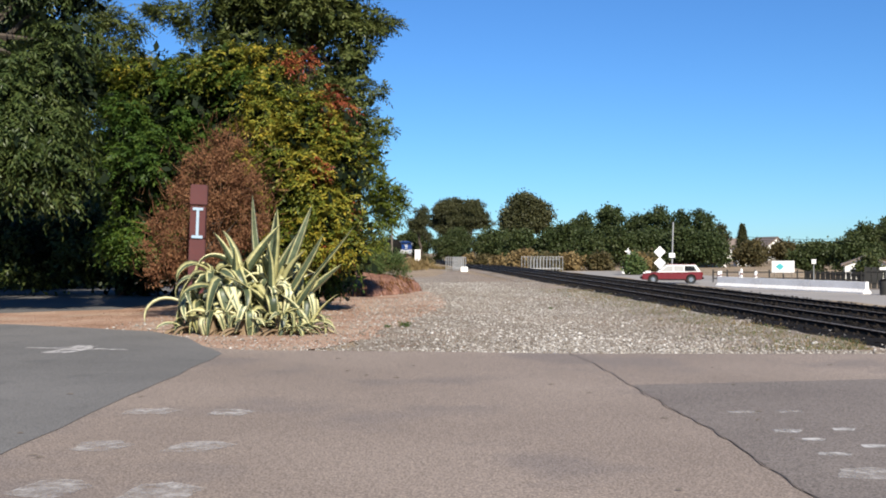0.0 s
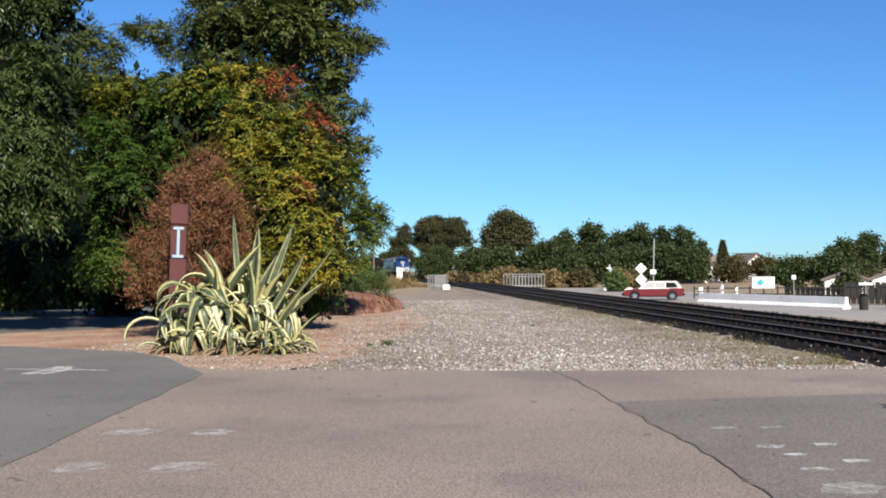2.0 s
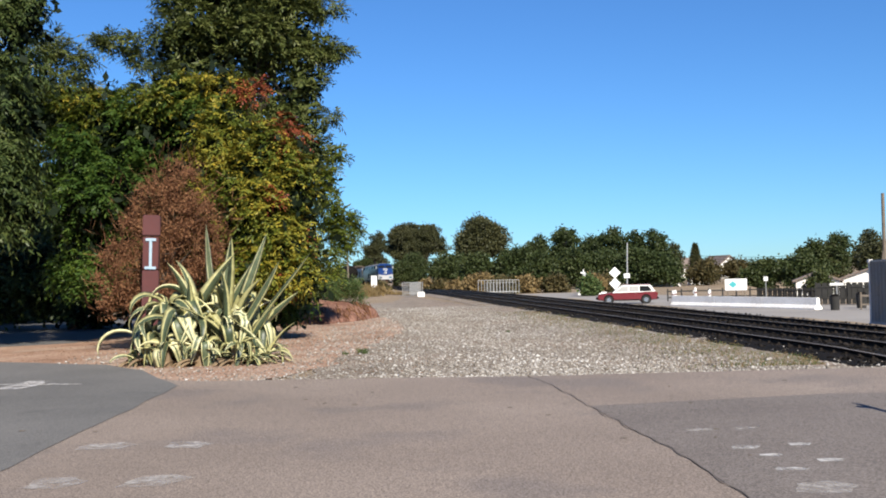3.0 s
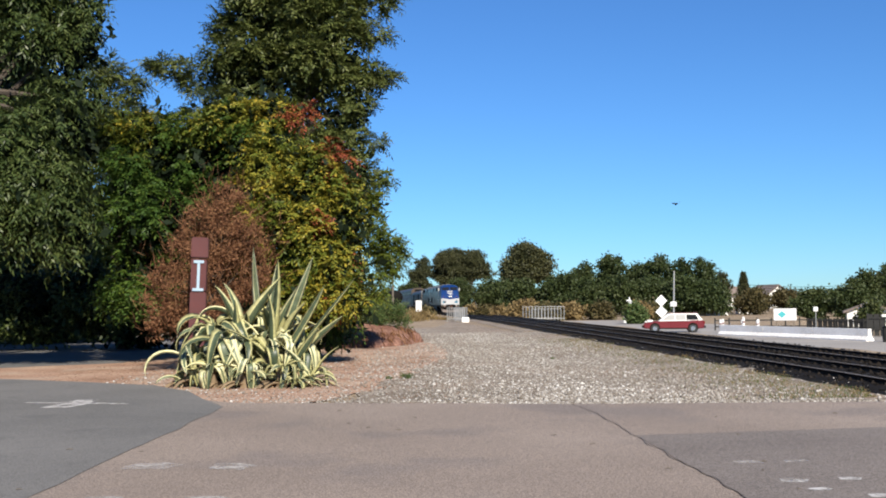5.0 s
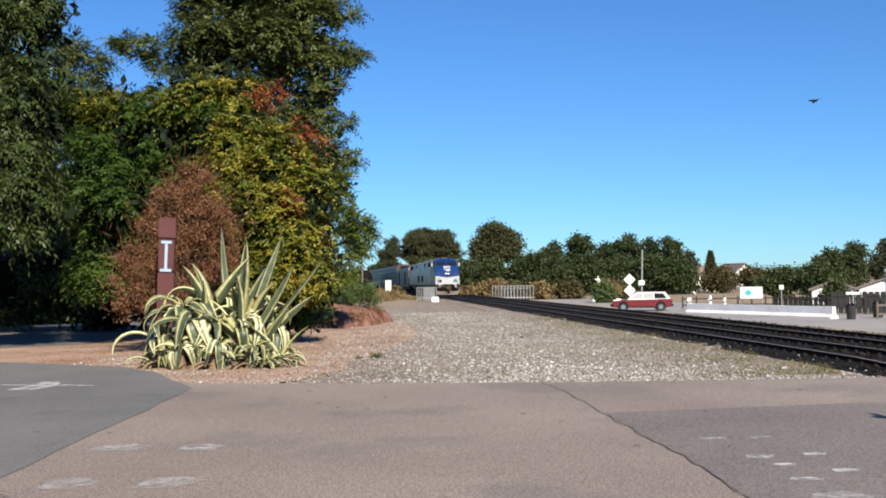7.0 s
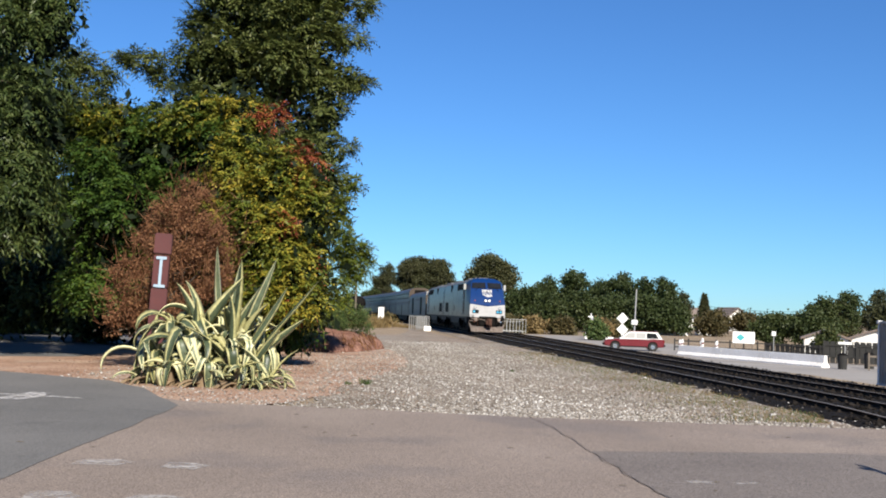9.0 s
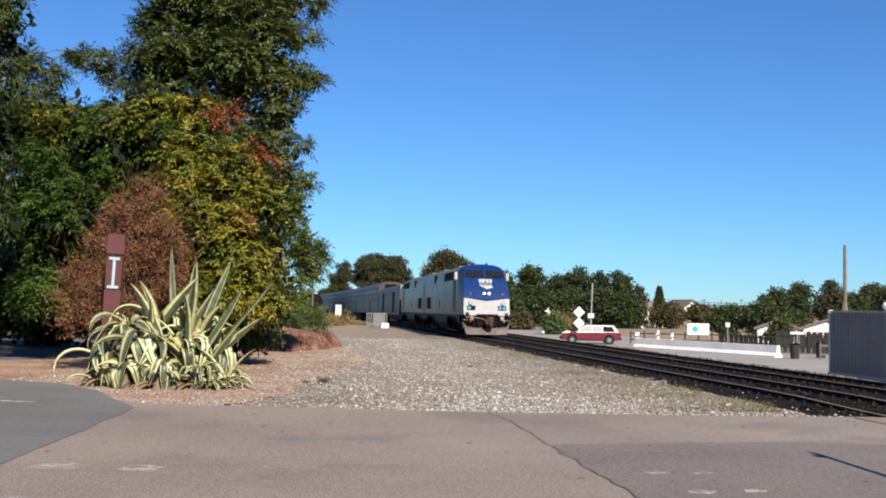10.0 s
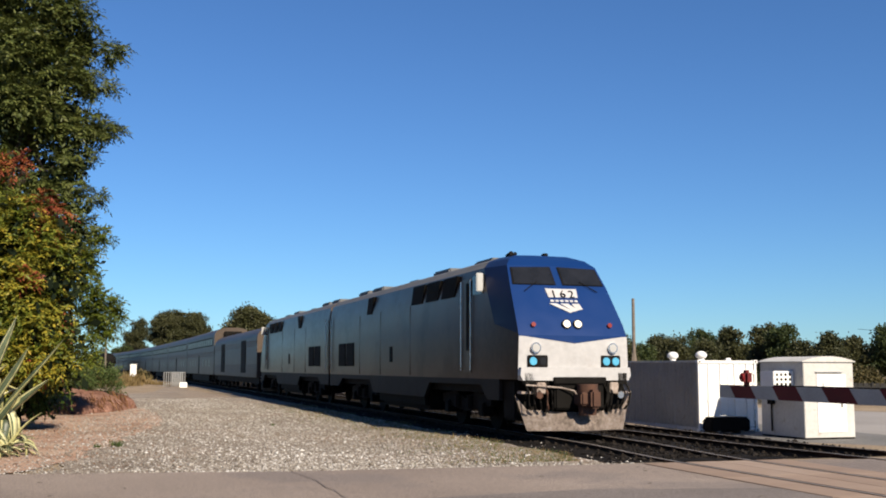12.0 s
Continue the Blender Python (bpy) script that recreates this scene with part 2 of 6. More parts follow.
LEAF = dict(fine=5, spec=0.25, trans=0.25)
L_DARK = mat("dark_leaf", [(0.020, 0.034, 0.011), (0.052, 0.076, 0.021), (0.105, 0.125, 0.038)], 0.6, 0.42, island=0.65, **LEAF)
L_OLIVE = mat("olive_leaf", [(0.0376, 0.0532, 0.0155), (0.0831, 0.1025, 0.0253), (0.1475, 0.1559, 0.0478)], 0.5, 0.5, island=0.65, **LEAF)
# near-black leaves: the shade between the clumps, put into the colour
L_SHADE = mat("inner_shade_leaf", [(0.006, 0.010, 0.005), (0.012, 0.020, 0.009)], 0.6, 0.7, island=0.5, fine=5, spec=0.1)
L_GREEN = mat("green_leaf", [(0.0202, 0.0468, 0.0101), (0.0439, 0.0835, 0.0137), (0.0943, 0.1231, 0.0166)], 0.5, 0.5, island=0.5, **LEAF)
L_YELLOW = mat("yellowing_leaf", [(0.0660, 0.0984, 0.0180), (0.1380, 0.1560, 0.0240), (0.2760, 0.2280, 0.0264), (0.4560, 0.2760, 0.0300)], 0.9, 0.55, island=0.45, **LEAF)
L_RED = mat("red_leaf", [(0.13, 0.036, 0.018), (0.24, 0.052, 0.026), (0.27, 0.11, 0.024)], 0.9, 0.55, island=0.5, **LEAF)
L_LIME = mat("lime_leaf", [(0.040, 0.066, 0.011), (0.085, 0.110, 0.014), (0.175, 0.165, 0.020)], 0.7, 0.5, island=0.5, **LEAF)
L_DRY = mat("dry_leaf", [(0.0838, 0.0373, 0.0188), (0.1780, 0.0800, 0.0386), (0.2827, 0.1493, 0.0728)], 1.2, 0.8, island=0.7, **LEAF)
L_EUCA = mat("eucalyptus_leaf", [(0.026, 0.031, 0.014), (0.056, 0.059, 0.024), (0.098, 0.090, 0.038)], 0.1, 0.55, island=0.25, **LEAF)
L_FAR = mat("far_leaf", [(0.022, 0.034, 0.011), (0.045, 0.062, 0.020), (0.092, 0.096, 0.031)], 0.09, 0.55, island=0.25, **LEAF)
L_FARBROWN = mat("far_autumn_leaf", [(0.0398, 0.0420, 0.0170), (0.0796, 0.0651, 0.0255), (0.1127, 0.0842, 0.0340)], 0.1, 0.6, island=0.6, **LEAF)
L_GRASS = mat("dry_grass", [(0.1156, 0.0816, 0.0340), (0.2040, 0.1428, 0.0612), (0.2584, 0.1904, 0.0952)], 0.8, 0.85, island=0.6, **LEAF)
L_WEED = mat("green_weed", [(0.03, 0.055, 0.02), (0.07, 0.11, 0.03), (0.12, 0.13, 0.05)], 1, 0.6, island=0.6, **LEAF)
M_AGAVE = mat("agave_green", [(0.028, 0.042, 0.022), (0.062, 0.082, 0.044), (0.12, 0.145, 0.082)], 5, 0.45, 0.1, obj=0.6, fine=20, grain=0.2, gscale=7)
M_AGAVE_EDGE = mat("agave_cream", [(0.24, 0.228, 0.09), (0.43, 0.405, 0.19), (0.61, 0.585, 0.36)], 4, 0.5, 0.1, obj=0.6, fine=20, grain=0.2, gscale=7)
M_AGAVE_DRY = mat("agave_withered", [(0.12, 0.08, 0.045), (0.24, 0.17, 0.10)], 5, 0.85, 0.2, obj=0.5)


# ---- building helpers ----
def finish(name, me, material, parent=None, label="", smooth=False):
    mats = material if isinstance(material, (list, tuple)) else [material]
    for m in mats:
        me.materials.append(m)
    if smooth:
        me.shade_smooth()
    ob = new(name, me)
    if parent:
        ob.parent = parent
    return tagged(ob, label)


def part(name, bm, material, parent=None, label="", smooth=False, sharp=35):
    me = bpy.data.meshes.new(name)
    bm.to_mesh(me)
    bm.free()
    ob = finish(name, me, material, parent, label, smooth)
    if smooth:
        me.set_sharp_from_angle(angle=radians(sharp))
    return ob


def thing(name, m, label, category, group="", kind=""):
    ob = new(name)
    ob.matrix_world = m
    return tagged(ob, label, category, group, kind)


def box(bm, x0, x1, y0, y1, z0, z1, bevel=0.0, mi=0, turn=None):
    g = bmesh.ops.create_cube(bm, size=1)["verts"]
    m = Matrix.LocRotScale(((x0 + x1) / 2, (y0 + y1) / 2, (z0 + z1) / 2), None, (x1 - x0, y1 - y0, z1 - z0))
    bmesh.ops.transform(bm, matrix=(turn @ m) if turn else m, verts=g)
    fs = list({f for v in g for f in v.link_faces})
    for f in fs:
        f.material_index = mi
    if bevel:
        bmesh.ops.bevel(bm, geom=list({e for v in g for e in v.link_edges}), offset=bevel, segments=2, affect="EDGES", clamp_overlap=True)
    return bm


def boxed(*a, **k):
    return box(bmesh.new(), *a, **k)


def rod(bm, a, b, r0, r1=None, seg=10, mi=0):
    a, b = Vector(a), Vector(b)
    r1 = r0 if r1 is None else r1
    d = b - a
    g = bmesh.ops.create_cone(bm, cap_ends=True, segments=seg, radius1=r0, radius2=max(r1, 0.0005), depth=d.length)["verts"]
    bmesh.ops.transform(bm, matrix=Matrix.Translation((a + b) / 2) @ d.to_track_quat("Z", "Y").to_matrix().to_4x4(), verts=g)
    for f in {f for v in g for f in v.link_faces}:
        f.material_index = mi
    return bm


def rodded(*a, **k):
    return rod(bmesh.new(), *a, **k)


def prism(pts, x0, x1, axis="x", mi=0, bm=None):
    """Extrudes a closed outline. axis x: pts are (y, z); axis y: (x, z); axis z: (x, y)."""
    bm = bm or bmesh.new()
    def at(p, w):
        return {"x": (w, p[0], p[1]), "y": (p[0], w, p[1]), "z": (p[0], p[1], w)}[axis]
    a = [bm.verts.new(at(p, x0)) for p in pts]
    b = [bm.verts.new(at(p, x1)) for p in pts]
    n = len(pts)
    fs = [bm.faces.new(a), bm.faces.new(b[::-1])]
    for i in range(n):
        fs.append(bm.faces.new((a[i], b[i], b[(i + 1) % n], a[(i + 1) % n])))
    for f in fs:
        f.material_index = mi
    bmesh.ops.recalc_face_normals(bm, faces=fs)
    return bm


def raw(name, verts, faces, material, parent=None, label="", smooth=False):
    """A mesh from numpy arrays of quads or triangles."""
    me = bpy.data.meshes.new(name)
    verts, faces = np.asarray(verts, np.float32), np.asarray(faces, np.int32)
    k = faces.shape[1]
    me.vertices.add(len(verts))
    me.vertices.foreach_set("co", verts.ravel())
    me.loops.add(faces.size)
    me.loops.foreach_set("vertex_index", faces.ravel())
    me.polygons.add(len(faces))
    me.polygons.foreach_set("loop_start", np.arange(0, faces.size, k, dtype=np.int32))
    me.update(calc_edges=True)
    me.validate()
    return finish(name, me, material, parent, label, smooth)


rng = np.random.default_rng(7)


def unit(v):
    return v / np.maximum(np.linalg.norm(v, axis=1, keepdims=True), 1e-6)


def leaf_cloud(points, outward, length, width, droop=0.3, per=1, spread=0.2):
    """Leaf rhombs, folded along the midrib, at random turns round each point."""
    p = np.repeat(points, per, 0) + rng.normal(0, spread, (len(points) * per, 3))
    o = np.repeat(outward, per, 0)
    n = len(p)
    d = unit(o * 0.6 + rng.normal(0, 0.65, (n, 3)) + np.array((0, 0, -droop)))
    side = unit(np.cross(d, rng.normal(0, 1, (n, 3))))
    ln = length * rng.uniform(0.6, 1.35, (n, 1))
    wd = width * rng.uniform(0.7, 1.3, (n, 1)) / 2
    v = np.stack([p, p + d * ln * 0.5 + side * wd, p + d * ln, p + d * ln * 0.5 - side * wd], 1).reshape(-1, 3)
    return v, np.arange(4 * n).reshape(n, 4)


def sprays(points, outward, spray, leaf, width, droop, per):
    """Drooping twigs with narrow leaflets set along both sides, one twig at each point."""
    n = len(points)
    d = unit(outward * 0.8 + rng.normal(0, 0.45, (n, 3)) + np.array((0, 0, 0.1)))
    ln = spray * rng.uniform(0.6, 1.3, (n, 1))
    flat = unit(np.array((0, 0, 1.0)) + 0.5 * outward + rng.normal(0, 0.35, (n, 3)))
    V = []
    for k in range(per):
        u = (k + 0.6) / per
        p = points + d * ln * u + np.array((0, 0, -1.0)) * droop * ln * u * u * 0.6 + rng.normal(0, 0.012, (n, 3))
        t = unit(d + np.array((0, 0, -1.0)) * droop * u * 1.2)
        side = unit(np.cross(t, flat)) * (1 if k % 2 else -1)
        a = unit(t * (0.55 + 0.6 * (k == per - 1)) + side * 0.8 + np.array((0, 0, -0.35 * droop)) + rng.normal(0, 0.2, (n, 3)))
        w = unit(np.cross(a, flat + rng.normal(0, 0.25, (n, 3))))
        le = leaf * rng.uniform(0.7, 1.25, (n, 1))
        wi = width * rng.uniform(0.75, 1.25, (n, 1)) / 2
        V.append(np.stack([p, p + a * le * 0.45 + w * wi, p + a * le, p + a * le * 0.45 - w * wi], 1))
    v = np.concatenate(V, 1).reshape(-1, 3)
    return v, np.arange(len(v)).reshape(-1, 4)


def blob_points(blobs, density, clumps=22, fill=0.12, big=1.0):
    """Points of many small clumps on the skins of overlapping lobes, with gaps between them, and the ways out of them."""
    P, O = [], []
    for x, y, z, rx, ry, rz in blobs:
        c, r3 = np.array((x, y, z)), np.array((rx, ry, rz))
        area = 4 * math.pi * ((rx * ry) ** 1.6 / 3 + (rx * rz) ** 1.6 / 3 + (ry * rz) ** 1.6 / 3) ** (1 / 1.6)
        n = max(30, int(area * density))
        d = unit(rng.normal(0, 1, (clumps, 3)))
        centre = c + d * r3 * rng.uniform(0.62, 1.0, (clumps, 1))
        size = rng.uniform(0.16, 0.35, clumps) * big
        pick = rng.choice(clumps, n, p=size ** 2 / np.sum(size ** 2))
        e = unit(rng.normal(0, 1, (n, 3)) + np.array((0, 0, 0.25)))
        r = rng.uniform(0.25, 1, (n, 1)) ** 0.5 * size[pick][:, None]
        P.append(centre[pick] + e * r * r3 * np.array((1.1, 1.1, 0.8)))
        O.append(unit(e * 0.7 + d[pick] * 0.6))
        m = int(n * fill)
        d2 = unit(rng.normal(0, 1, (m, 3)))
        P.append(c + d2 * r3 * rng.uniform(0.2, 0.65, (m, 1)))
        O.append(d2)
    return np.concatenate(P), np.concatenate(O)


def tube(bm, pts, radii, seg=8):
    rings = []
    for i, p in enumerate(pts):
        p = Vector(p)
        d = (Vector(pts[min(i + 1, len(pts) - 1)]) - Vector(pts[max(i - 1, 0)])).normalized()
        q = d.to_track_quat("Z", "Y")
        rings.append([bm.verts.new(p + q @ Vector((radii[i] * math.cos(2 * math.pi * k / seg), radii[i] * math.sin(2 * math.pi * k / seg), 0))) for k in range(seg)])
    for a, b in zip(rings, rings[1:]):
        for k in range(seg):
            bm.faces.new((a[k], a[(k + 1) % seg], b[(k + 1) % seg], b[k]))
    bm.faces.new(rings[0][::-1])
    bm.faces.new(rings[-1])
    return bm


def trunk_mesh(x, y, z0, top, r, targets):
    """A tapered trunk with limbs that reach towards the lobes of the crown."""
    bm = bmesh.new()
    n = 7
    path = [(x + r * 0.9 * math.sin(i * 1.3), y + r * 0.7 * math.cos(i * 1.7), z0 + (top - z0) * i / (n - 1)) for i in range(n)]
    tube(bm, path, [r * (1.35 if i == 0 else 1 - 0.13 * i) for i in range(n)], 10)
    for i, (tx, ty, tz, *_) in enumerate(targets):
        a = Vector(path[min(n - 1, 3 + i % 4)])
        b = Vector((tx, ty, tz))
        mid = a.lerp(b, 0.5) + Vector((0, 0, 0.12 * (b - a).length))
        tube(bm, [a, mid, b], [r * 0.42, r * 0.28, r * 0.08], 6)
    return bm


def tree(name, label, crowns, trunk, group="", category="tree", clumps=22, big=1.0):
    """crowns: rows of (material, blobs, density, length, width, droop, per) and, for twigs with leaflets, their length; trunk: (x, y, z0, top, r)."""
    ob = thing(name, pose(trunk[0], trunk[1], trunk[2]), label, category, group)
    back = ob.matrix_world.inverted()
    tb = part("trunk", trunk_mesh(*trunk, [b for c in crowns for b in c[1]][:14]), M_BARK, None, "rough dark bark", True)
    tb.parent, tb.matrix_parent_inverse = ob, back
    for material, blobs, density, length, width, droop, per, *spray in crowns:
        if spray:
            p, o = blob_points(blobs, density, 12, 0.1, 1.3)
            v, f = sprays(p, o, spray[0], length, width, droop, per)
        else:
            p, o = blob_points(blobs, density, clumps, 0.12, big)
            v, f = leaf_cloud(p, o, length, width, droop, per, length * 0.8)
        c = raw("crown", v, f, material)
        c.parent, c.matrix_parent_inverse = ob, back
    return ob


# ---- the line of the railway ----
T_AZ = radians(-2.9)
U, NR = Vector((math.sin(T_AZ), math.cos(T_AZ), 0)), Vector((math.cos(T_AZ), -math.sin(T_AZ), 0))
TRACK_1, TRACK_2 = 10.45, 14.35


def bend(s):
    return 0.00019 * max(0.0, s - 74.3) ** 2


def on_line(s, d=0.0, z=0.0):
    """A place s metres along the line from beside the camera, d metres to the right of it."""
    return U * s + NR * (d - bend(s)) + Vector((0, 0, z))


def heading(s):
    a, b = on_line(s - 0.5), on_line(s + 0.5)
    return math.degrees(math.atan2(-(b - a).x, (b - a).y))


def strip(name, stations, profile, material, kind="structure", label="", category="", smooth=False, parent=None):
    """Sweeps an open or closed section of (d, z) along the line."""
    v, f = [], []
    n = len(profile)
    for s in stations:
        v += [on_line(s, d, z) for d, z in profile]
    for i in range(len(stations) - 1):
        for k in range(n - 1):
            a = i * n + k
            f.append((a, a + 1, a + n + 1, a + n))
    ob = raw(name, [tuple(p) for p in v], f, material, parent)
    if not parent:
        tagged(ob, label, category, "", kind)
    return ob


def sheet(name, outline, z, material, label="", category="ground", rag=0.0, step=0.5, thick=0.0):
    """A flat sheet with a ragged edge, laid on the ground."""
    pts = []
    for a, b in zip(outline, outline[1:] + outline[:1]):
        a, b = Vector((*a, 0)), Vector((*b, 0))
        n = max(1, int((b - a).length / step)) if rag else 1
        for i in range(n):
            p = a.lerp(b, i / n)
            if rag:
                p += Vector((noise.noise(p * 0.9), noise.noise(p * 0.9 + Vector((9, 3, 0))), 0)) * rag + Vector((noise.noise(p * 5), noise.noise(p * 5 + Vector((9, 3, 0))), 0)) * rag * 0.4
            pts.append((p.x, p.y))
    bm = bmesh.new()
    fc = bm.faces.new([bm.verts.new((*p, z)) for p in pts])
    bm.normal_update()
    if fc.normal.z < 0:
        fc.normal_flip()
    bmesh.ops.triangulate(bm, faces=[fc])
    return tagged(part(name, bm, material), label, category, "", "structure")

# ---- ground ----
LOT_Z = -0.72


def ramp01(v, a, b):
    t = max(0.0, min(1.0, (v - a) / (b - a)))
    return t * t * (3 - 2 * t)


def ground_z(x, y):
    s = x * U.x + y * U.y
    d = x * NR.x + y * NR.y + bend(s)
    drop = ramp01(d, 16.4, 18.6) * ramp01(s, 17.5, 25) * LOT_Z
    hill = 14 * ramp01(math.hypot(x, y), 260, 700) * ramp01(math.degrees(math.atan2(x, y)), 12, 30)
    far = math.hypot(x, y)
    dip = -2.1 * ramp01(far, 95, 130) * (1 - ramp01(far, 185, 235)) * ramp01(math.degrees(math.atan2(x, y)), 18.5, 20.5)
    rise = 0.35 * ramp01(y, 60, 120) * ramp01(6 - d, 0, 6)
    bed_dip = -0.2 * ramp01(d, 11.7, 12.7) * (1 - ramp01(d, 16.0, 17.0)) * ramp01(s, 17.0, 19)
    return drop + hill + rise + dip + bed_dip - 0.06


def build_ground():
    def axis(reach):
        out, v, st = [0.0], 0.0, 1.0
        while v < reach:
            v += st
            st *= 1.0 if v < 60 else 1.12
            out.append(v)
        return out
    right = axis(2600)
    xs = sorted({-v for v in right} | set(right))
    v, f = [], []
    for y in xs:
        for x in xs:
            v.append((x, y, ground_z(x, y) + 0.02 * noise.noise(Vector((x * 0.4, y * 0.4, 0))) * (1 if y > 19 else 0) - (0.04 if y < 17 else 0)))
    n = len(xs)
    for i in range(n - 1):
        for k in range(n - 1):
            f.append((i * n + k, i * n + k + 1, (i + 1) * n + k + 1, (i + 1) * n + k))
    tagged(raw("ground", v, f, M_EARTH, smooth=True), "dry brown earth with sparse pale grit", "ground", "", "structure")


build_ground()
GZ = -0.035
sheet("gravel_strip", [(-1.6, 17.2), (9.0, 16.6), (7.6, 24), (6.2, 40), (3.2, 70), (-0.6, 110), (-4.5, 110), (-3.0, 70), (-1.9, 45), (-0.9, 32), (-1.6, 24)],
      GZ, M_GRAVEL, "pale crushed gravel beside the railway", "gravel", 0.5)
sheet("red_soil", [(-14, 24.2), (-9.6, 23.4), (-6, 20.9), (-4.3, 17.5), (-2.8, 17.3), (-1.7, 19.5), (-1.0, 24.5), (-0.3, 29), (0.25, 34), (-0.2, 40), (-0.9, 46), (-2.4, 50), (-9, 50), (-10, 34), (-14, 30)],
      GZ + 0.004, M_SOIL, "reddish bare soil under the shrubs", "soil", 0.5)
sheet("road", [(-90, -60), (90, -60), (90, 16.5), (7.3, 17.0), (2, 17.1), (-3.7, 17.8), (-4.6, 18.8), (-6.2, 21.2), (-10, 23.2), (-90, 24)], -0.004, M_ROAD, "worn brownish asphalt road", "road", 0.12, 0.4)
sheet("side_road", [(-60, 8.2), (-3.6, 8.3), (-3.62, 11), (-3.58, 13.3), (-3.6, 17.0), (-4.3, 18.6), (-5.0, 20.3), (-6.1, 21.8), (-7.9, 22.9), (-10, 24.0), (-60, 29)],
      0.002, M_ROAD_DARK, "bluish grey asphalt of the side road", "road", 0.05, 0.35)
sheet("side_road_lane", [(-60, 29.2), (-14, 27.5), (-9.5, 31), (-9.5, 52), (-60, 60)], -0.026, M_ROAD_DARK, "shaded asphalt lane under the trees", "road", 0.3)
sheet("road_patch", [(2.5, -20), (60, -20), (60, 13.2), (9, 13.0), (5.6, 13.6), (2.36, 13.0), (2.42, 11.1), (2.49, 9.8), (2.5, 8.7)], 0.0, M_ROAD_MID, "darker resurfaced strip of asphalt", "road", 0.03, 0.35)
sheet("parking_lot", [tuple((U * s + NR * d)[:2]) for s, d in ((26, 18.8), (60, 18.6), (100, 17.5), (128, 15), (135, 30), (100, 34), (70, 29), (55, 40), (26, 48))],
      LOT_Z - 0.035, M_LOT, "pale grey asphalt lot below the tracks", "lot", 0.3, 1.0)

strip("track_verge", [17.4 + 1.5 * i for i in range(60)], [(7.35, GZ + 0.003), (8.2, GZ + 0.008), (9.0, GZ + 0.004)], M_GRAVEL, label="dusty gravel verge beside the ballast", category="verge")


def ribbon(name, pts, width, z, material, label, category):
    """A wandering thin strip on the ground, such as a crack or a painted stroke."""
    v, f, path = [], [], []
    for a, b in zip(pts, pts[1:]):
        a, b = Vector((*a, 0)), Vector((*b, 0))
        n = max(1, int((b - a).length / 0.12))
        path += [a.lerp(b, i / n) for i in range(n)]
    for i, p in enumerate(path):
        p = p + Vector((noise.noise(p * 2.1) * 0.07, noise.noise(p * 2.3 + Vector((4, 0, 0))) * 0.05, 0))
        d = (path[min(i + 1, len(path) - 1)] - path[max(i - 1, 0)]).normalized()
        sd = Vector((-d.y, d.x, 0)) * width * (0.35 + 0.65 * abs(noise.noise(p * 6))) / 2 * 1.5
        v += [tuple(p + sd + Vector((0, 0, z))), tuple(p - sd + Vector((0, 0, z)))]
    for i in range(len(path) - 1):
        f.append((2 * i, 2 * i + 1, 2 * i + 3, 2 * i + 2))
    return tagged(raw(name, v, f, material), label, category, "", "structure")


ribbon("crack", [(2.1, 17.0), (2.25, 15.7), (2.3, 14.2), (2.35, 12.5), (2.42, 11.1), (2.49, 9.8), (2.5, 8.7), (2.5, 5), (2.5, 0)], 0.02, 0.006, M_TAR, "dark seam crack in the asphalt", "crack")
# a short painted line with a block across it, and the faint old lettering
sheet("road_marking", [(-7.25, 18.1), (-6.55, 18.02), (-6.45, 18.5), (-6.1, 18.45), (-6.05, 17.95), (-5.3, 17.72), (-5.3, 17.62), (-6.0, 17.72), (-6.15, 17.1), (-6.6, 17.15), (-6.5, 17.85), (-7.25, 18.0)], 0.006, M_PAINT,
      "white painted stroke on the side road", "road marking", 0.03, 0.2)
MARKS = [(-3.0, 10.8, 0.28, 0.42), (-2.2, 10.8, 0.26, 0.4), (-2.9, 9.0, 0.26, 0.45), (-2.05, 8.9, 0.28, 0.5), (-2.74, 7.3, 0.26, 0.45), (-1.98, 7.2, 0.28, 0.5),
         (3.15, 9.67, 0.15, 0.2), (3.25, 9.2, 0.12, 0.12), (3.2, 8.54, 0.16, 0.14), (3.2, 7.8, 0.25, 0.35), (3.75, 9.7, 0.12, 0.14), (3.1, 10.85, 0.2, 0.16), (3.75, 8.9, 0.15, 0.14), (3.6, 10.8, 0.15, 0.12)]
for mx_, my_, w_, h_ in MARKS:
    old = mx_ < 0 or my_ > 10.5 or my_ < 8.2
    sheet("old_road_marking", [(mx_ - w_, my_ - h_ * 0.5), (mx_ + w_ * 0.5, my_ - h_ * 0.6), (mx_ + w_, my_ + h_ * 0.1), (mx_ + w_ * 0.2, my_ + h_ * 0.5), (mx_ - w_ * 0.8, my_ + h_ * 0.45)],
          0.0025, M_PAINT_WORN if old else M_PAINT, "nearly worn-off white paint on the asphalt", "road marking", 0.16 if old else 0.09, 0.1)

for i in range(34):
    fx, fy = random.uniform(-5, 9), random.uniform(6.2, 16.5)
    fl, fa = random.uniform(0.012, 0.045), random.uniform(-0.5, 0.5)
    tw = tube(bmesh.new(), [(fx, fy, 0.008), (fx + fl * math.cos(fa), fy + fl * math.sin(fa) * 0.5, 0.012), (fx + 2 * fl * math.cos(fa), fy + fl * math.sin(fa), 0.008)], [0.004, 0.007, 0.003], 5)
    tagged(part("twig", tw, M_TAR), "small dark twig lying on the asphalt", "twig", "twigs on the road")


